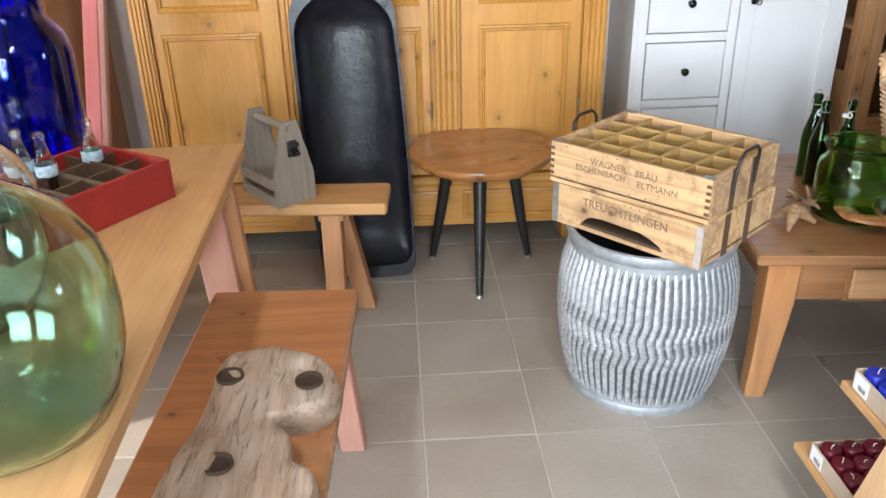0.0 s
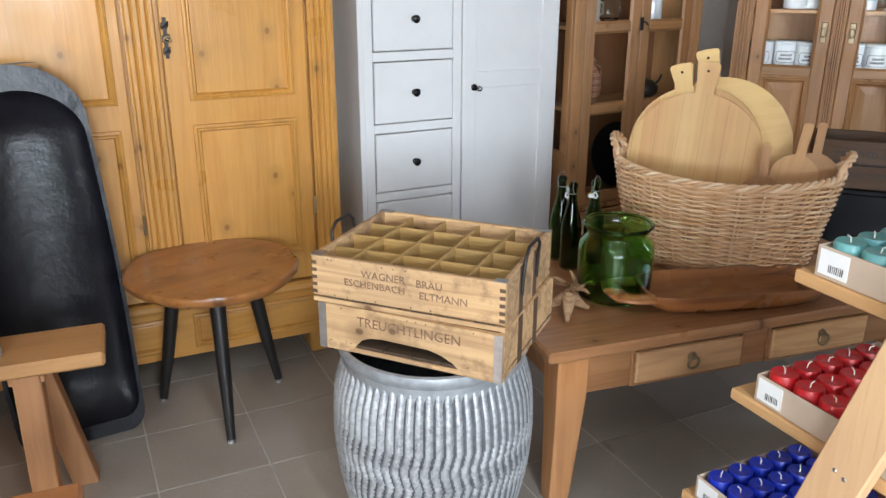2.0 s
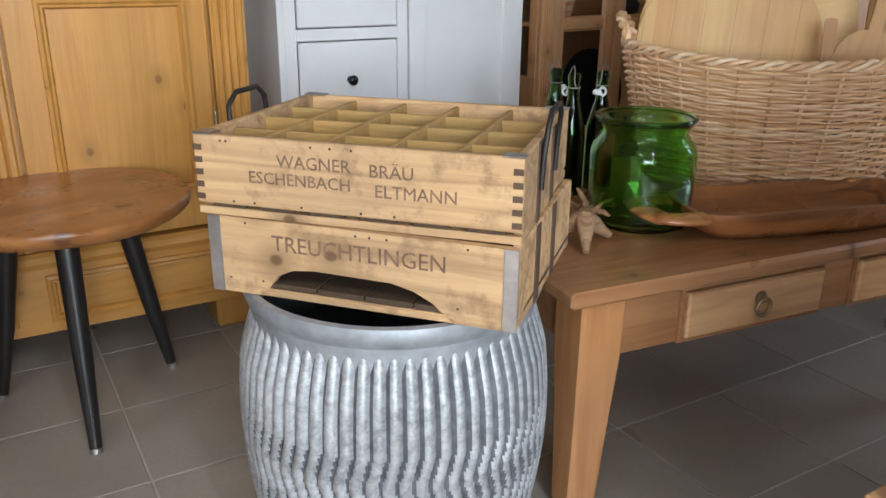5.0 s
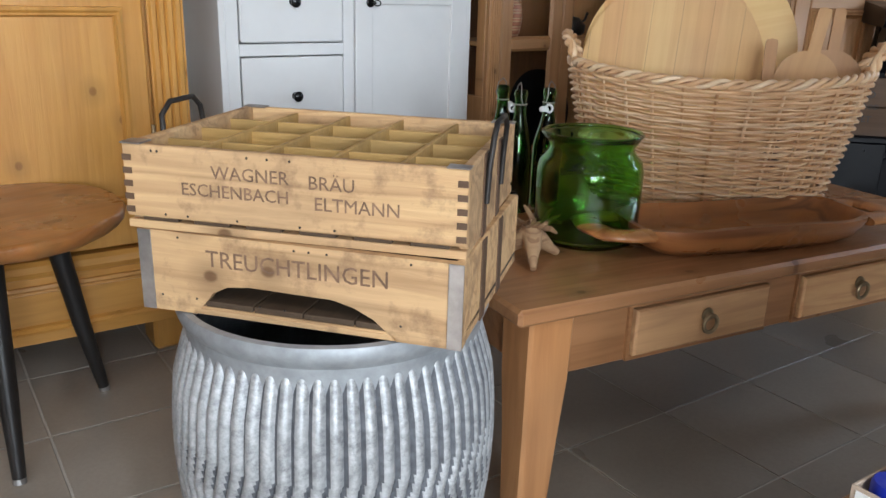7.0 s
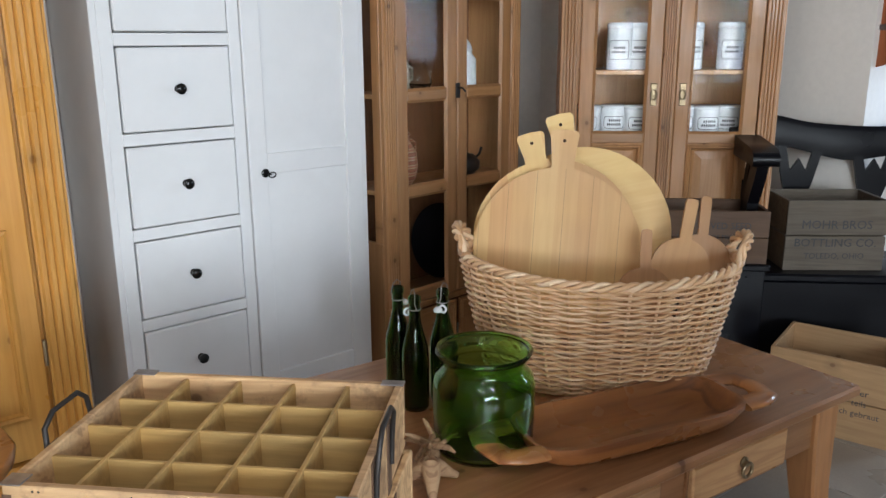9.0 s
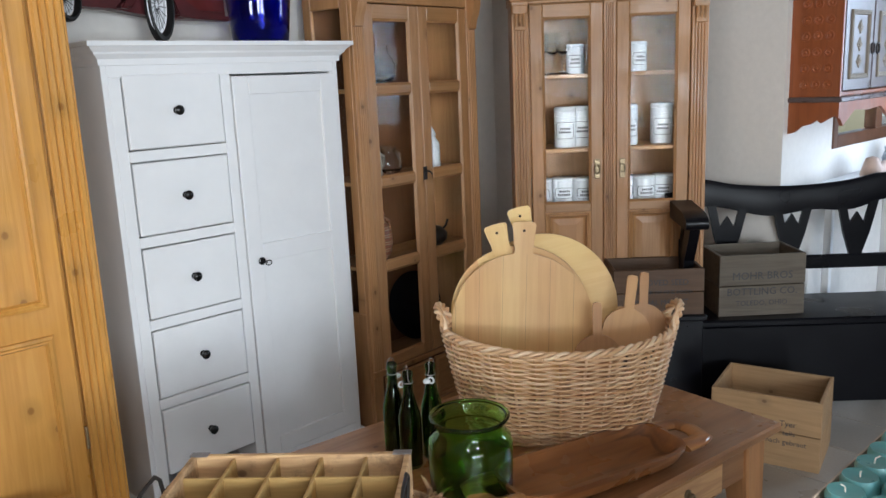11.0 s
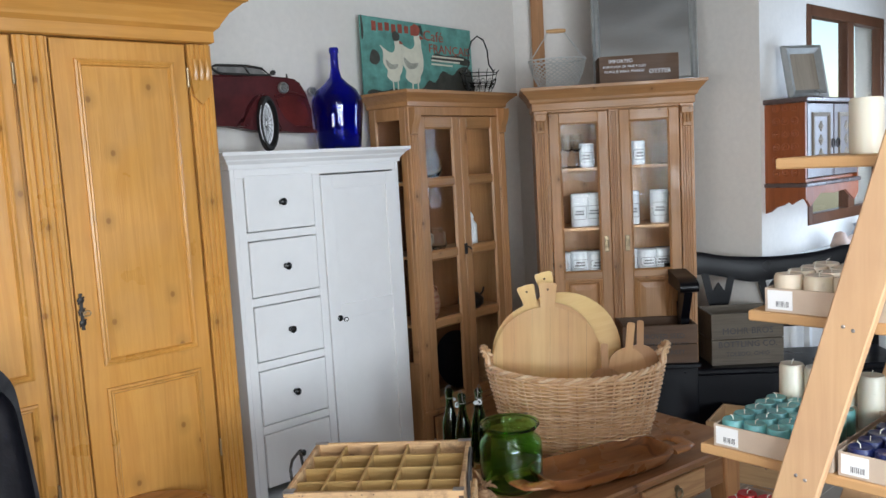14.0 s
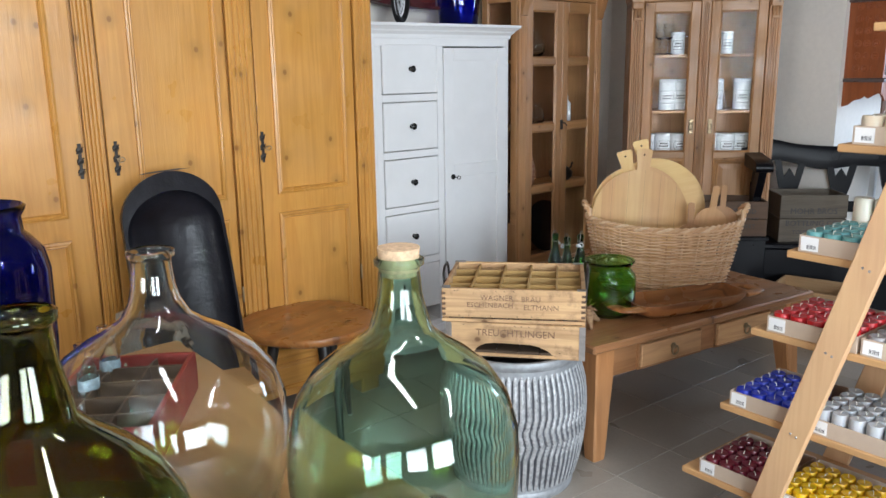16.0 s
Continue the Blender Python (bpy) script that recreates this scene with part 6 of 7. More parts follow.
# ---- inside the vitrines ----
def label_jar(m, r, h, words):
    t = thing("storage_jar", m, "white ceramic storage jar with a framed black label", "storage jar", "storage jars in the tall vitrine")
    part("jar_body", lathe([(0, 0), (r * 0.96, 0), (r, 0.005), (r, h * 0.86), (r * 0.97, h * 0.88), (0, h * 0.88)], 32), CERAMIC, t, smooth=50)
    part("lid", lathe([(0, h * 0.882), (r * 1.0, h * 0.882), (r * 1.03, h * 0.90), (r * 1.03, h * 0.95), (r * 0.9, h), (0, h)], 32), CERAMIC, t, "flat white lid", smooth=50)
    bm = bmesh.new()
    z0, z1, w = h * 0.22, h * 0.62, 0.85
    pts = [(-w, z0 + 0.01), (-w + 0.15, z0), (w - 0.15, z0), (w, z0 + 0.01), (w, z1 - 0.01), (w - 0.15, z1), (-w + 0.15, z1), (-w, z1 - 0.01)]
    fine = []
    for i in range(8):
        a, b = pts[i], pts[(i + 1) % 8]
        for f in (0, 0.25, 0.5, 0.75):
            q = a[0] + (b[0] - a[0]) * f - math.pi / 2
            fine.append(((r + 0.0004) * math.cos(q), (r + 0.0004) * math.sin(q), a[1] + (b[1] - a[1]) * f))
    tube(fine, 0.0012, 4, bm, True)
    for k, z in ((0.42, (z0 + z1) / 2 + 0.009), (0.55, (z0 + z1) / 2 - 0.008)):
        for a0 in np.arange(-k, k, 0.16):
            q0, q1 = a0 - math.pi / 2, a0 + 0.11 - math.pi / 2
            rr = r + 0.0006
            v = [bm.verts.new((rr * math.cos(q), rr * math.sin(q), zz)) for q, zz in ((q0, z - 0.005), (q1, z - 0.005), (q1, z + 0.005), (q0, z + 0.005))]
            bm.faces.new(v)
    part("printed_label", bm, INK, t, "framed black printed label")
    return t


JAR_ROWS = ((1.0, 0.125, (-0.31, -0.20, -0.105, 0.09, 0.185, 0.28)), (1.274, 0.19, (-0.19, -0.11, 0.10, 0.27)), (1.614, 0.135, (-0.14, 0.07, 0.15)))
for z, h, xs in JAR_ROWS:
    for k, x in enumerate(xs):
        r = 0.052 if h > 0.13 else 0.055
        label_jar(CAB2 @ pose(x, 0.13 + 0.03 * (k % 2), z + 0.0005, 0, 0, 4 * ((k * 7) % 5 - 2)), r if h != 0.135 else 0.042, h, "")


def stem_glass(m):
    t = thing("stem_glass", m, "clear stemmed glass, on a vitrine shelf", "glass", "stemmed glasses in the tall vitrine")
    part("glass_body", lathe([(0, 0), (0.032, 0.0), (0.03, 0.004), (0.005, 0.012), (0.004, 0.08), (0.03, 0.11), (0.036, 0.15), (0.03, 0.19), (0.0285, 0.19), (0.034, 0.15), (0.028, 0.112), (0, 0.09)], 20), GLASS, t, smooth=60)


for x, y in ((-0.30, 0.12), (-0.24, 0.19), (-0.20, 0.11)):
    stem_glass(CAB2 @ pose(x, y, 1.6145))

V1 = pose(2.505, 3.628, 0, 0, 0, 5.5)


def pot(name, x, y, z, prof, material, label, handle=None, seg=32, hx=0.0):
    t = thing(name, V1 @ pose(x, y, z, 0, 0, hx), label, "pottery")
    part("pot_body", lathe(prof, seg), material, t, smooth=50)
    if handle:
        part("handle", tube(handle, 0.006, 8), material, t, smooth=50)
    return t


STONEWARE = plain_paint("painted_stoneware", (0.42, 0.36, 0.28), 0.35, vary=0.25, scale=30)


def striped():
    m, nt, b = shader("striped_pottery", 0.4)
    tc, sx = nt.nodes.new("ShaderNodeTexCoord"), nt.nodes.new("ShaderNodeSeparateXYZ")
    nt.links.new(tc.outputs["Object"], sx.inputs[0])
    mt = nt.nodes.new("ShaderNodeMath")
    mt.operation = "PINGPONG"
    mt.inputs[1].default_value = 0.016
    nt.links.new(sx.outputs["Z"], mt.inputs[0])
    mul = nt.nodes.new("ShaderNodeMath")
    mul.operation, mul.inputs[1].default_value = "MULTIPLY", 60
    nt.links.new(mt.outputs[0], mul.inputs[0])
    c = ramp(nt, mul.outputs[0], (0.0, (0.30, 0.10, 0.05)), (0.45, (0.22, 0.08, 0.04)), (0.6, (0.45, 0.33, 0.20)), (0.8, (0.33, 0.13, 0.07)))
    nt.links.new(c, b.inputs["Base Color"])
    return m


STRIPED = striped()
pot("patterned_jar", -0.21, 0.12, 0.8245, [(0, 0), (0.045, 0), (0.062, 0.03), (0.07, 0.08), (0.066, 0.13), (0.045, 0.165), (0.036, 0.18), (0.036, 0.20), (0.042, 0.205), (0.03, 0.22), (0.012, 0.235), (0, 0.24)], STRIPED, "brown banded pottery jar with a lid", [(0.05, 0, 0.09), (0.085, 0, 0.12), (0.08, 0, 0.165), (0.038, 0, 0.19)])
pot("teapot", 0.17, 0.13, 0.8245, [(0, 0), (0.05, 0), (0.075, 0.025), (0.078, 0.055), (0.05, 0.085), (0.02, 0.092), (0.008, 0.105), (0, 0.108)], BLACKLEG, "black iron teapot with a spout, in the vitrine", [(0.06, 0, 0.05), (0.11, 0, 0.075), (0.125, 0, 0.105)])
pot("beer_stein", -0.22, 0.12, 1.1985, [(0, 0), (0.05, 0), (0.05, 0.02), (0.046, 0.03), (0.05, 0.07), (0.044, 0.11), (0.04, 0.12), (0.03, 0.135), (0, 0.145)], STONEWARE, "painted stoneware stein with a lid, in the vitrine", [(0.048, 0, 0.03), (0.08, 0, 0.05), (0.08, 0, 0.09), (0.045, 0, 0.105)])
pot("ceramic_canister", 0.19, 0.13, 1.1985, [(0, 0), (0.045, 0), (0.047, 0.01), (0.045, 0.12), (0.03, 0.14), (0.026, 0.15), (0.03, 0.16), (0.02, 0.185), (0.008, 0.20), (0, 0.21)], CERAMIC, "white ceramic canister with a knobbed lid")
pot("glass_pitcher", -0.10, 0.13, 1.1985, [(0, 0.0), (0.045, 0.0), (0.06, 0.03), (0.05, 0.08), (0.03, 0.11), (0.036, 0.13), (0.034, 0.13), (0.028, 0.11), (0.047, 0.08), (0.056, 0.03), (0, 0.006)], GLASS, "round clear glass pitcher, in the vitrine", [(0.05, 0, 0.03), (0.085, 0, 0.05), (0.08, 0, 0.09), (0.04, 0, 0.12)])
pot("glass_vase", -0.12, 0.12, 1.5925, [(0, 0.0), (0.03, 0.0), (0.06, 0.05), (0.062, 0.10), (0.03, 0.15), (0.028, 0.18), (0.026, 0.18), (0.028, 0.15), (0.058, 0.10), (0.056, 0.05), (0, 0.006)], GLASS, "bulbous clear glass vase, in the vitrine")
pot("white_jug", -0.25, 0.13, 1.5925, [(0, 0), (0.035, 0), (0.042, 0.05), (0.038, 0.11), (0.03, 0.13), (0.034, 0.15), (0, 0.15)], STONEWARE, "pale stoneware jug, in the vitrine")
pot("dark_platter", 0.10, 0.20, 0.52, [(0, -0.01), (0.15, -0.008), (0.17, 0.006), (0.15, 0.01), (0, 0.008)], BLACK, "large round dark platter standing in the vitrine").rotation_euler = (radians(78), 0, 0)

# ---- the corner with the black bench ----
BENCH_M = pose(3.26, 2.735, 0, 0, 0, -45.5)


def black_settle():
    t = thing("settle_bench", BENCH_M, "black lacquered settle with a curved crest rail and scrolled arms", "bench")
    L, D = 1.25, 0.46
    part("seat", boxes((0.02, L - 0.02, 0, D - 0.04, 0.44, 0.475), bev=0.008), BLACK, t)
    part("front_board", boxes((0.05, L - 0.05, 0.012, 0.035, 0.06, 0.439), bev=0.004), BLACK, t)
    part("side_board", boxes((0.03, 0.0495, 0.012, D - 0.06, 0.06, 0.439), (L - 0.0495, L - 0.03, 0.012, D - 0.06, 0.06, 0.439), bev=0.004), BLACK, t)
    for x in (0.0, L - 0.045):
        part("back_post", boxes((x, x + 0.045, D - 0.04, D, 0.0, 1.0), bev=0.008), BLACK, t)
        part("front_post", prism([(0.0, 0.0), (0.045, 0.0), (0.05, 0.475), (0.085, 0.62), (0.075, 0.78), (0.03, 0.90), (0.0, 0.93), (-0.075, 0.935), (-0.04, 0.86), (0.02, 0.76), (0.03, 0.62), (0.0, 0.475)], 0.045, "yz", x), BLACK, t, "curved black arm bracket")
        bm = prism([(-0.11, 0.955), (-0.10, 0.978), (-0.07, 0.992), (0.0, 1.0), (0.15, 1.012), (0.30, 1.04), (0.44, 1.075), (0.44, 0.95), (0.30, 0.945), (0.15, 0.935), (0.0, 0.93), (-0.07, 0.93), (-0.10, 0.937)], 0.10, "yz", x - 0.03)
        lathe([(0, -0.05), (0.028, -0.05), (0.028, 0.05), (0, 0.05)], 20, bm, pose(x + 0.02, -0.088, 0.952, 0, 90))
        part("arm", bm, BLACK, t, "broad scrolled black armrest", smooth=40)
        part("splat", prism([(0.15, 0.476), (0.25, 0.476), (0.29, 0.70), (0.33, 0.935), (0.29, 0.935), (0.24, 0.80), (0.20, 0.90), (0.16, 0.80), (0.12, 0.935), (0.08, 0.935), (0.12, 0.70)], 0.018, "yz", x + 0.012), BLACK, t, "carved tulip splat")
    n = 40
    bm = bmesh.new()
    prev = None
    for i in range(n + 1):
        u = i / n
        zt = 1.045 + 0.03 * math.exp(-((u - 0.14) / 0.10) ** 2) - 0.055 * math.exp(-((u - 0.5) / 0.22) ** 2) * 0.4 + 0.03 * math.exp(-((u - 0.86) / 0.10) ** 2)
        zb = zt - 0.135 - 0.012 * math.sin(6 * math.pi * u)
        x = -0.01 + (L + 0.02) * u
        ring = [bm.verts.new(p) for p in ((x, D - 0.03, zb), (x, D + 0.005, zb), (x, D + 0.012, (zt + zb) / 2), (x, D + 0.0, zt), (x, D - 0.03, zt + 0.004), (x, D - 0.045, zt - 0.02))]
        if prev:
            for k in range(6):
                bm.faces.new((prev[k], prev[(k + 1) % 6], ring[(k + 1) % 6], ring[k]))
        else:
            bm.faces.new(ring)
        prev = ring
    bm.faces.new(prev)
    part("crest_rail", bm, BLACK, t, "curved black crest rail", smooth=50)
    part("back_rail", boxes((0.046, L - 0.046, D - 0.035, D - 0.01, 0.60, 0.67), bev=0.006), BLACK, t)
    for x in (0.32, 0.64, 0.96):
        part("splat", prism([(x - 0.03, 0.67), (x + 0.03, 0.67), (x + 0.065, 0.78), (x + 0.10, 0.94), (x + 0.06, 0.94), (x + 0.035, 0.83), (x, 0.885), (x - 0.035, 0.83), (x - 0.06, 0.94), (x - 0.10, 0.94), (x - 0.065, 0.78)], 0.018, "xz", D - 0.032), BLACK, t, "carved tulip splat")
    return t


black_settle()
box_crate("wooden_crate", BENCH_M @ pose(0.175, 0.06, 0.4755, 0, 0, 3), 0.40, 0.27, 0.29, 0.014, CRATE_G, "grey weathered crate with black letters, on the settle", (("BOTTLING CO.", 0.2, 0.115, 0.048), ("TOLEDO, OHIO", 0.2, 0.06, 0.034), ("MOHR BROS", 0.2, 0.19, 0.05)), INK, category="crate")


# Closed block added below the crate; its black sides fill a dark spot.
def low_chest():
    t = thing("low_chest", pose(3.19, 2.86, 0, 0, 0, -46), "closed black block added under a small crate", "chest")
    part("lid", boxes((-0.215, 0.215, -0.145, 0.135, 0.513, 0.54), bev=0.006), BLACK, t)
    part("front_board", boxes((-0.2, 0.2, -0.13, -0.112, 0.03, 0.5125), bev=0.003), BLACK, t)
    part("back_board", boxes((-0.2, 0.2, 0.107, 0.125, 0.03, 0.5125), bev=0.003), BLACK, t)
    for x in (-0.2, 0.182):
        part("side_board", boxes((x, x + 0.018, -0.1115, 0.1065, 0.0, 0.5125), bev=0.003), BLACK, t)


low_chest()
box_crate("wooden_crate", pose(2.958, 2.913, 0.5405, 0, 0, -46), 0.40, 0.26, 0.21, 0.013, CRATE_B, "brown printed crate on an added black block beside the settle", (("IMPROVED SEED", 0.2, 0.15, 0.036), ("PURVEYOR OF FINE FOOD", 0.2, 0.105, 0.025), ("IMPERIAL MARKET", 0.2, 0.06, 0.032)), INK)
box_crate("wooden_crate", pose(3.03, 2.47, 0, 0, 0, -76), 0.43, 0.33, 0.30, 0.014, CRATE_W, "open brown wine crate standing on the tiles before the settle", (("-Tyer", 0.30, 0.19, 0.034), ("teils", 0.31, 0.15, 0.03), ("nach gebraut", 0.30, 0.11, 0.03)), INK)


def hanging_cupboard():
    t = thing("wall_cupboard", pose(4.05, 2.40, 0.015), "carved reddish wall cupboard with two dark panelled doors", "wall cupboard")
    W, D = 0.76, 0.245
    part("body", boxes((0, 0.02, 0, D, 1.44, 1.90), (W - 0.02, W, 0, D, 1.44, 1.90), (0.02, W - 0.02, D - 0.012, D, 1.44, 1.90), (0.02, W - 0.02, 0.025, D - 0.012, 1.44, 1.46), bev=0.002), CARVED, t)
    part("top_board", boxes((-0.02, W + 0.02, -0.02, D, 1.9005, 1.93), bev=0.006), CARVED_D, t)
    part("base_board", boxes((-0.012, W + 0.012, -0.014, D, 1.415, 1.4395), bev=0.005), CARVED_D, t)
    pts = [(0, 1.4145), (0.0, 1.34), (0.02, 1.35), (0.05, 1.335), (0.08, 1.315), (0.10, 1.33), (0.13, 1.31), (0.17, 1.30), (0.205, 1.27), (0.24, 1.26), (D, 1.265), (D, 1.4145)]
    part("side_apron", prism([(a, b) for a, b in pts], 0.018, "yz", 0.0), CARVED, t, "scalloped apron board")
    part("front_apron", prism([(0.02, 1.4145), (0.02, 1.34), (0.06, 1.30), (0.12, 1.33), (0.2, 1.37), (0.38, 1.36), (0.56, 1.37), (0.64, 1.33), (0.70, 1.30), (W, 1.34), (W, 1.4145)], 0.016, "xz", 0.0), CARVED, t, "scalloped apron board")
    bm = bmesh.new()
    for k, (y, z) in enumerate([(0.06 + 0.055 * i, 1.50 + 0.075 * j) for j in range(6) for i in range(3)]):
        lathe([(0.024, 0), (0.02, 0.004), (0.010, 0.001), (0.006, 0.004), (0, 0.005)], 8, bm, pose(0.0, y, z, 0, -90))
    part("side_carving", bm, CARVED, t, "carved rosettes", kind="stuff")
    for a, b, k in ((0.02, 0.375, 1), (0.385, 0.74, -1)):
        d = part("door", boxes((a, b, -0.004, 0.018, 1.465, 1.895), bev=0.004), CARVED_D, t, "dark carved door")
        part("door_panel", panel(a + 0.06, b - 0.06, 1.52, 1.84, -0.004), GREYW, d, "paler carved panel")
        bm = bmesh.new()
        for z in (1.60, 1.68, 1.76):
            lathe([(0.035, 0), (0.028, 0.005), (0.014, 0.001), (0.008, 0.005), (0, 0.006)], 4, bm, pose((a + b) / 2, -0.004, z, 90))
        part("door_carving", bm, GREYW, d, kind="stuff")
        x = b - 0.03 if k > 0 else a + 0.03
        part("ring_pull", tube([(x + 0.022 * math.cos(q), -0.016, 1.66 + 0.026 * math.sin(q)) for q in np.linspace(0, 2 * math.pi, 19)[:-1]], 0.004, 8, None, True), IRON, d)
    return t


CARVED_D = plain_paint("dark_carved_wood", (0.10, 0.07, 0.065), 0.3, vary=0.3)
hanging_cupboard()


def picture_frame():
    t = thing("picture_frame", pose(4.105, 2.51, 1.9455, -14, 0, -30), "empty silver-grey picture frame leaning on the wall cupboard", "picture frame")
    W, H = 0.26, 0.32
    part("frame", rings_rect([(0, W, 0, H, 0.02), (0, W, 0, H, 0.0), (0.02, W - 0.02, 0.02, H - 0.02, -0.012), (0.05, W - 0.05, 0.05, H - 0.05, 0.008)], None, False), SILVER, t)
    part("picture", boxes((0.045, W - 0.045, 0.008, 0.012, 0.045, H - 0.045), bev=0), GREYW, t)


picture_frame()


def niche_window():
    t = thing("window_1", pose(4.62, 2.64, 0), "dark brown framed window in the niche wall", "window")
    tagged(t, kind="structure")
    part("window_frame", boxes((0.0, 0.06, -0.01, 0.06, 1.15, 2.55), (1.22, 1.28, -0.01, 0.06, 1.15, 2.55), (0.06, 1.22, -0.01, 0.06, 1.15, 1.22), (0.06, 1.22, -0.01, 0.06, 2.48, 2.55), (0.60, 0.70, -0.02, 0.05, 1.2205, 2.4795), bev=0.004), BROWNF, t)
    part("pane", boxes((0.06, 0.60, 0.02, 0.024, 1.22, 2.48), bev=0), PANE, t).visible_shadow = False
    part("pane", boxes((0.70, 1.22, 0.02, 0.024, 1.22, 2.48), bev=0), PANE, t).visible_shadow = False


BROWNF = plain_paint("brown_window_frame", (0.11, 0.045, 0.022), 0.4)
niche_window()


def side_console():
    t = thing("console_table", pose(4.35, 2.22, 0), "narrow white console table under the window", "table")
    part("tabletop", boxes((0, 1.5, 0, 0.38, 0.97, 1.0), bev=0.004), WHITE, t)
    for x in (0.04, 1.42):
        for y in (0.03, 0.31):
            part("leg", boxes((x, x + 0.04, y, y + 0.04, 0, 0.9695), bev=0.004), WHITE, t)
    return t


side_console()


def console_thing(name, x, y, bm, material, label, category):
    t = thing(name, pose(4.35 + x, 2.22 + y, 1.0), label, category)
    part("body", bm, material, t, smooth=50)
    return t


figure = bmesh.new()
lathe([(0, 0), (0.05, 0.0), (0.055, 0.05), (0.04, 0.10), (0.03, 0.13), (0, 0.14)], 20, figure)
tube([(0.0, 0, 0.1), (0.1, 0.0, 0.05), (0.2, 0, 0.08), (0.30, 0, 0.06)], [0.035, 0.03, 0.022, 0.01], 12, figure)
console_thing("reclining_statuette", 0.10, 0.15, figure, plain_paint("pale_figure", (0.55, 0.40, 0.33), 0.5), "pale reclining figurine on the console table", "figurine")
jug = lathe([(0, 0), (0.06, 0), (0.09, 0.04), (0.10, 0.09), (0.085, 0.13), (0.09, 0.15), (0, 0.15)], 28)
console_thing("stoneware_pot", 0.52, 0.14, jug, plain_paint("grey_blue_stoneware", (0.33, 0.38, 0.48), 0.3, vary=0.6, scale=25), "grey and blue stoneware pot on the console table", "pot")
cable = bmesh.new()
rng = random.Random(11)
for k in range(5):
    c0 = Vector((rng.uniform(-0.1, 0.5), rng.uniform(0.0, 0.12), 0.0))
    pts = [c0 + Vector((0.11 * math.cos(a) + 0.02 * math.sin(3 * a + k), 0.06 * math.sin(a), 0.05 + 0.045 * math.sin(a * 2 + k))) for a in np.linspace(0, 2 * math.pi, 25)[:-1]]
    tube(pts, 0.004, 6, cable, True)
console_thing("cable_tangle", 0.62, 0.1, cable, RUBBER, "tangle of black cables on the console table", "cable")
console_thing("metal_lantern", 0.98, 0.18, boxes((-0.09, 0.09, -0.06, 0.06, 0, 0.02), (-0.09, -0.075, -0.06, -0.045, 0.02, 0.2), (0.075, 0.09, -0.06, -0.045, 0.02, 0.2), (-0.09, 0.09, -0.06, 0.06, 0.2, 0.22), (-0.06, 0.06, -0.02, 0.04, 0.02, 0.19), bev=0.003), SILVER, "boxy silver metal lantern on the console table", "lantern")


# ---- candle stand ----
def candle_stand():
    t = thing("candle_stand", pose(0, 0, 0), "pale wooden A-shaped display stand with stepped shelves of candles", "display stand")
    yc = 0.62
    for z, y in STEPS:
        part("shelf", boxes((0.992, 1.427, 2 * yc - y, y, z - 0.022, z), bev=0.003), STAND_Y, t, "pale wooden shelf board")
    for x in (0.96, 1.43):
        for s in (1, -1):
            bm = bmesh.new()
            box(bm, x, x + 0.026, -0.043, 0.043, 0, 1.84, 0.003)
            for v in bm.verts:
                v.co.y = yc + s * (1.357 - yc - 0.293 * v.co.z) + v.co.y
            part("post", bm, STAND, t, "leaning side post")
            for z, _ in STEPS:
                if x < 1:
                    for dy, dz in ((-0.008, -0.012), (0.01, -0.006)):
                        yy = yc + s * (1.357 - yc - 0.293 * z) + dy
                        part("screw", lathe([(0, 0), (0.004, 0), (0.003, 0.0015), (0, 0.002)], 8, None, pose(x, yy, z + dz, 0, -90)), STEEL, t)
    return t


STEPS = ((0.212, 1.611), (0.488, 1.483), (0.765, 1.394), (1.028, 1.299), (1.346, 1.180), (1.663, 1.117))
candle_stand()


def wax(name, color, rough=0.35):
    m, nt, b = shader(name, rough)
    b.inputs["Base Color"].default_value = (*color, 1)
    b.inputs["Subsurface Weight"].default_value = 0.15
    b.inputs["Subsurface Radius"].default_value = (0.01, 0.006, 0.004)
    v = coords(nt)
    n = noise_tex(nt, v, 60, 3)
    nt.links.new(ramp(nt, n, (0.3, rough - 0.08), (0.7, rough + 0.15)), b.inputs["Roughness"])
    oi = nt.nodes.new("ShaderNodeObjectInfo")
    nt.links.new(mix(nt, ramp(nt, oi.outputs["Random"], (0.0, 0.0), (1.0, 0.35)), color, tuple(p * 0.75 for p in color)), b.inputs["Base Color"])
    return m


WAX = {"blue": wax("blue_wax", (0.01, 0.03, 0.42)), "navy": wax("navy_wax", (0.012, 0.02, 0.10)), "red": wax("red_wax", (0.52, 0.015, 0.02)), "wine": wax("wine_wax", (0.13, 0.005, 0.018)), "teal": wax("sea_green_wax", (0.13, 0.36, 0.36)), "cream": wax("cream_wax", (0.70, 0.60, 0.46)), "ivory": wax("ivory_wax", (0.72, 0.68, 0.56)), "grey": wax("grey_wax", (0.27, 0.25, 0.25)), "silver": wax("silver_grey_wax", (0.45, 0.46, 0.48)), "yellow": wax("yellow_wax", (0.75, 0.45, 0.01))}
WICK = plain_paint("wick", (0.70, 0.68, 0.60), 0.9)


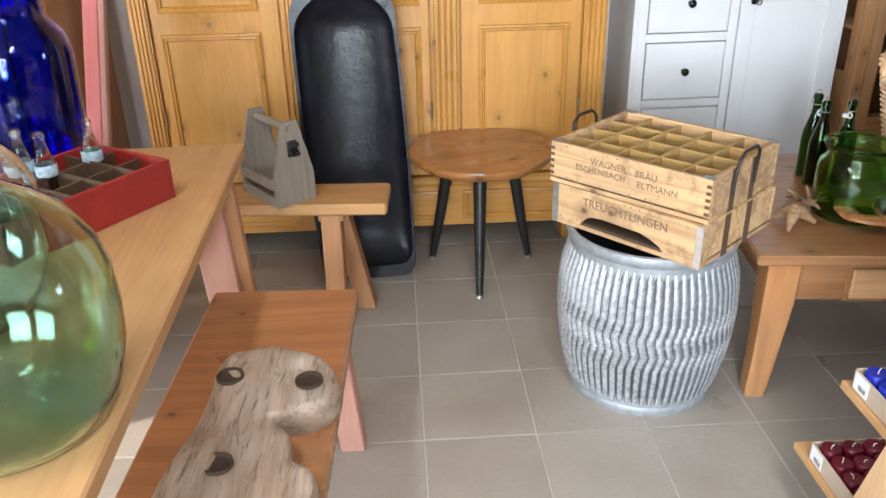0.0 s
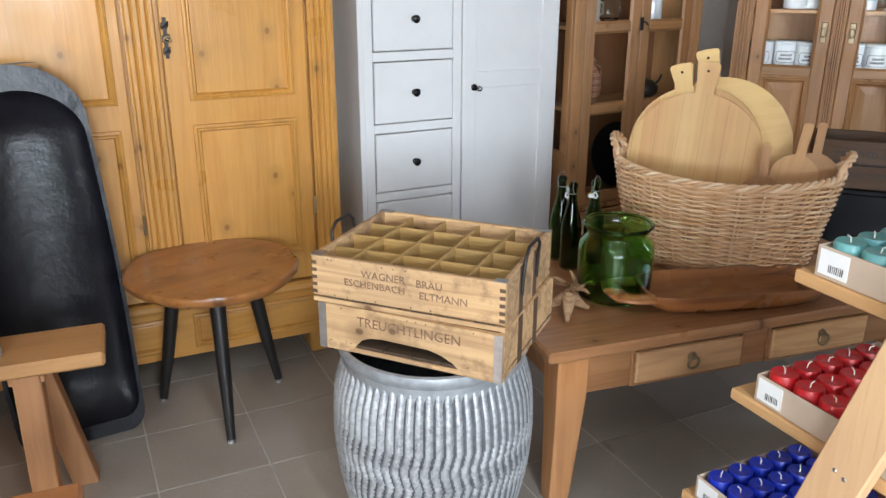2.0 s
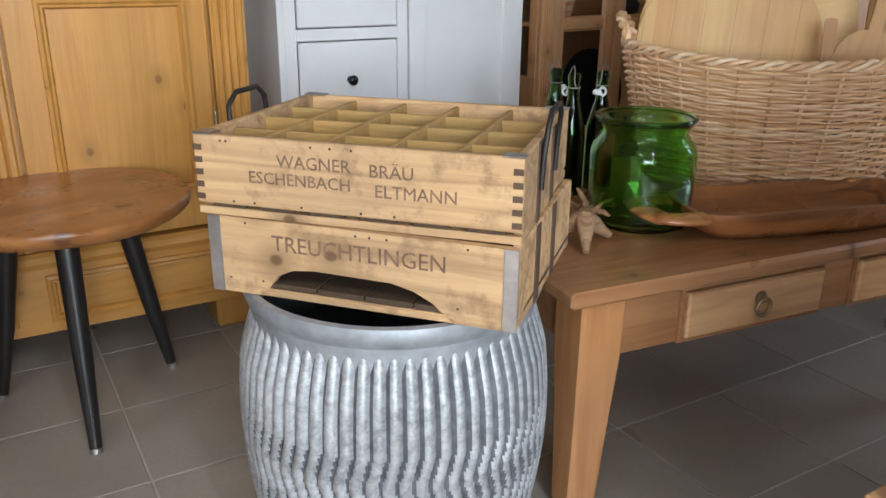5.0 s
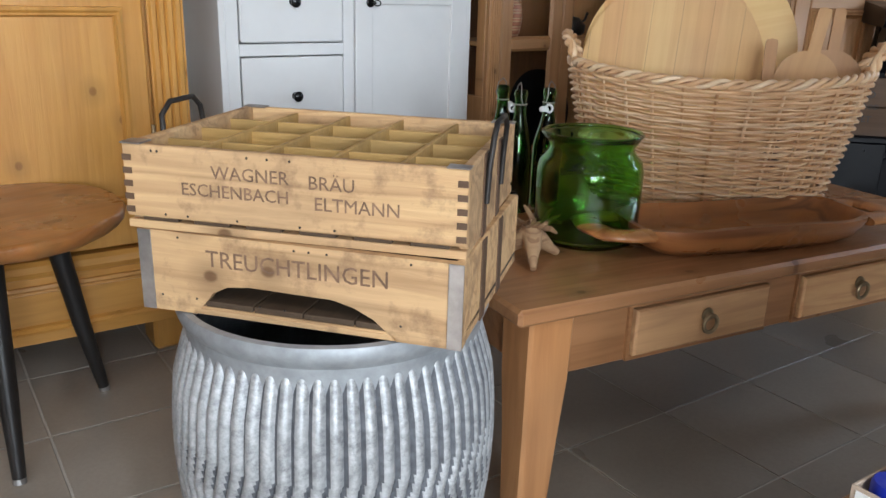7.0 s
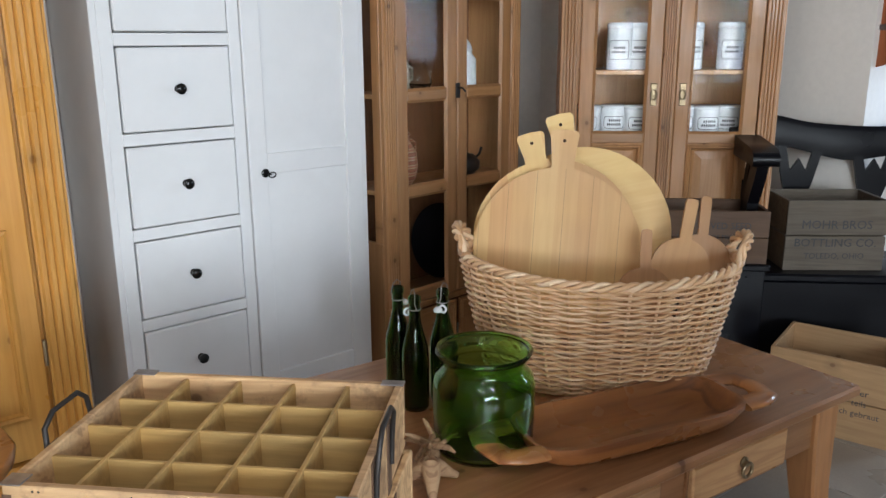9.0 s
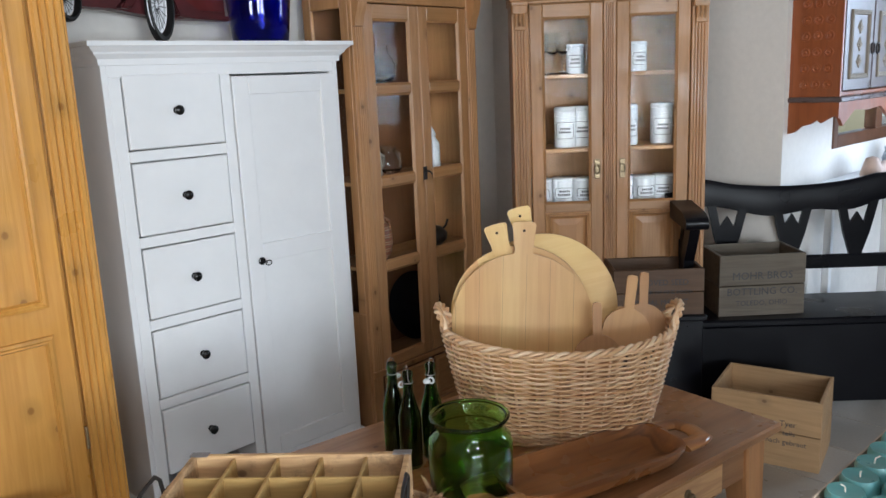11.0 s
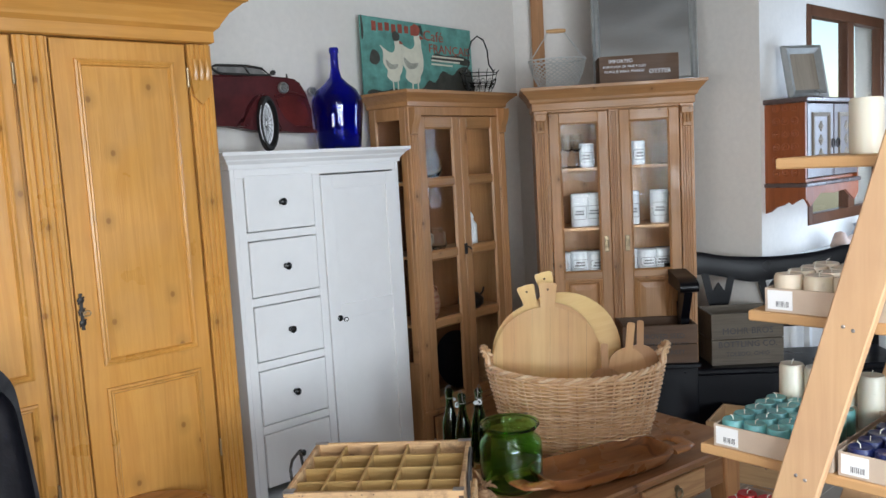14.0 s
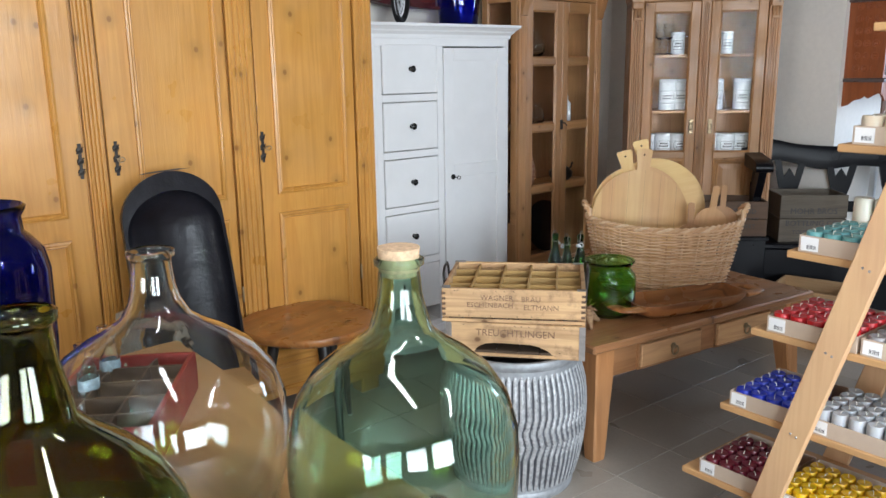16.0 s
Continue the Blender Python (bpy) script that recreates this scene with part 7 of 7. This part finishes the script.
def tray(x, y, z, L, W, label):
    """A cardboard tray whose front corner lies at x, y; it runs L towards -y and W away from the walk."""
    t = thing("candle_tray", pose(x, y, z), label, "cardboard tray", "candle trays on the stand")
    H = 0.05
    part("front_wall", boxes((0, 0.003, -L, 0, 0, H), bev=0.0005), CARD, t)
    part("back_wall", boxes((W - 0.003, W, -L, 0, 0, H), bev=0.0005), CARD, t)
    part("end_wall", boxes((0.0035, W - 0.0035, -0.003, 0, 0, H), bev=0.0005), CARD, t)
    part("end_wall", boxes((0.0035, W - 0.0035, -L, -L + 0.003, 0, H), bev=0.0005), CARD, t)
    part("floor", boxes((0.0035, W - 0.0035, -L + 0.0035, -0.0035, 0, 0.002), bev=0), CARD, t)
    lab = part("price_label", boxes((-0.0012, -0.0002, -0.058, -0.006, 0.006, 0.046), bev=0), PAPER, t, "white price label")
    part("barcode", boxes(*[(-0.0018, -0.0012, -0.050 + 0.0035 * k, -0.0485 + 0.0035 * k - 0.0004 * (k % 3), 0.012, 0.024) for k in range(8)], bev=0), INK, lab, kind="stuff")
    return t


def candle(kind, r, h, x, y, z, word):
    t = thing("candle", pose(x, y, z, 0, 0, (x * 7919 + y * 3571) % 1 * 360), word, "candle", "candles on the stand")
    part("candle_body", lathe([(0, 0), (r * 0.97, 0), (r, 0.003), (r, h - 0.006), (r * 0.9, h), (r * 0.25, h - 0.001), (0, h - 0.003)], 16), WAX[kind], t, smooth=50)
    part("wick", tube([(0, 0, h - 0.004), (0.001, 0, h + 0.005), (0.007, 0.001, h + 0.009)], 0.0012, 5), WICK, t, "short white wick")
    return t


def fill(kind, word, r, h, x, y, z, L, W, gap=0.003, stack=1):
    rng = random.Random(int(z * 1000) + len(word))
    first = None
    step = 2 * r + gap
    ny, nx = int((L - 0.008) / step), int((W - 0.008) / step)
    for i in range(nx):
        for j in range(ny):
            px = x + 0.006 + r + i * step + rng.uniform(-1, 1) * 0.001
            py = y - 0.006 - r - j * step + rng.uniform(-1, 1) * 0.001
            if first is None:
                first = candle(kind, r, h, px, py, z + 0.0022, word)
            else:
                copy_thing(first, pose(px, py, z + 0.0022, 0, 0, rng.uniform(0, 360)))


# shelf by shelf from the floor up: kind, label, radius, height, the front corner's y, length
TRAYS = (
    (0.212, (("wine", "small dark wine-red candle in a cardboard tray", 0.0245, 0.052, 1.548, 0.25), ("yellow", "small bright yellow candle in a cardboard tray", 0.0235, 0.06, 1.288, 0.27))),
    (0.488, (("blue", "small royal blue candle in a cardboard tray", 0.0245, 0.055, 1.453, 0.25), ("silver", "small pale grey candle in a cardboard tray", 0.0235, 0.075, 1.193, 0.27))),
    (0.765, (("red", "small bright red candle in a cardboard tray", 0.0245, 0.058, 1.346, 0.27), ("grey", "small grey candle in a cardboard tray", 0.0245, 0.055, 1.066, 0.25))),
    (1.028, (("teal", "small sea-green candle in a cardboard tray", 0.0245, 0.058, 1.268, 0.26), ("navy", "small navy blue candle in a cardboard tray", 0.0245, 0.055, 0.998, 0.25))),
    (1.346, (("cream", "cream candle in a cardboard tray", 0.029, 0.075, 1.145, 0.30),)),
)
for z, row in TRAYS:
    for kind, word, r, h, y, L in row:
        W = 0.30
        tray(0.999, y, z + 0.0005, L, W, "cardboard tray with a white label, full of %s candles" % {"wine": "wine-red", "silver": "pale grey"}.get(kind, kind))
        fill(kind, word, r, h, 0.999, y, z + 0.0005, L, W)
fill("ivory", "tall ivory pillar candle behind the sea-green ones", 0.029, 0.125, 1.277, 1.268, 1.0285, 0.30, 0.13)
for x, y in ((1.107, 0.985), (1.227, 0.86), (1.277, 0.72)):
    candle("ivory", 0.032, 0.11, x, y, 1.6635, "single ivory pillar candle on the top shelf")


def candlestick():
    t = thing("candlestick", pose(1.137, 0.82, 1.6635), "turned pine candlestick on the top shelf", "candlestick")
    part("stem", lathe([(0, 0), (0.05, 0), (0.05, 0.012), (0.022, 0.025), (0.018, 0.07), (0.028, 0.10), (0.02, 0.12), (0.02, 0.165), (0.034, 0.175), (0.034, 0.185), (0, 0.186)], 28), PINE, t, "turned pine stem", smooth=40)
    part("drip_plate", lathe([(0, 0.1862), (0.045, 0.188), (0.062, 0.20), (0.068, 0.21), (0, 0.211)], 28), OAK, t, "moulded square-edged plate", smooth=40)


candlestick()

# ---- floor tiles ----
def floor_tiles():
    p = 0.3345
    floor_ob = bpy.data.objects["floor"]
    bm = boxes((0.0025, p - 0.0025, 0.0025, p - 0.0025, -0.0035, 0.0), bev=0.0012)
    me = bpy.data.meshes.new("tile")
    bmesh.ops.recalc_face_normals(bm, faces=bm.faces)
    bm.to_mesh(me)
    bm.free()
    me.materials.append(TILE)
    rest = bmesh.new()
    spots = [(0.070 + p * i, 1.954 + p * j) for i in range(-12, 19) for j in range(-15, 6)]
    spots.sort(key=lambda s: (s[0] - 0.6) ** 2 + (s[1] - 1.8) ** 2)
    for k, (x, y) in enumerate(spots):
        if k < 290:
            ob = new("tile", me)
            ob.parent = floor_ob
            ob.location = (x, y, 0)
        else:
            box(rest, x + 0.0025, x + p - 0.0025, y + 0.0025, min(y + p - 0.0025, 4.15), -0.0035, 0.0, 0.0012)
    part("far_tiles", rest, TILE, floor_ob, kind="stuff")


floor_tiles()
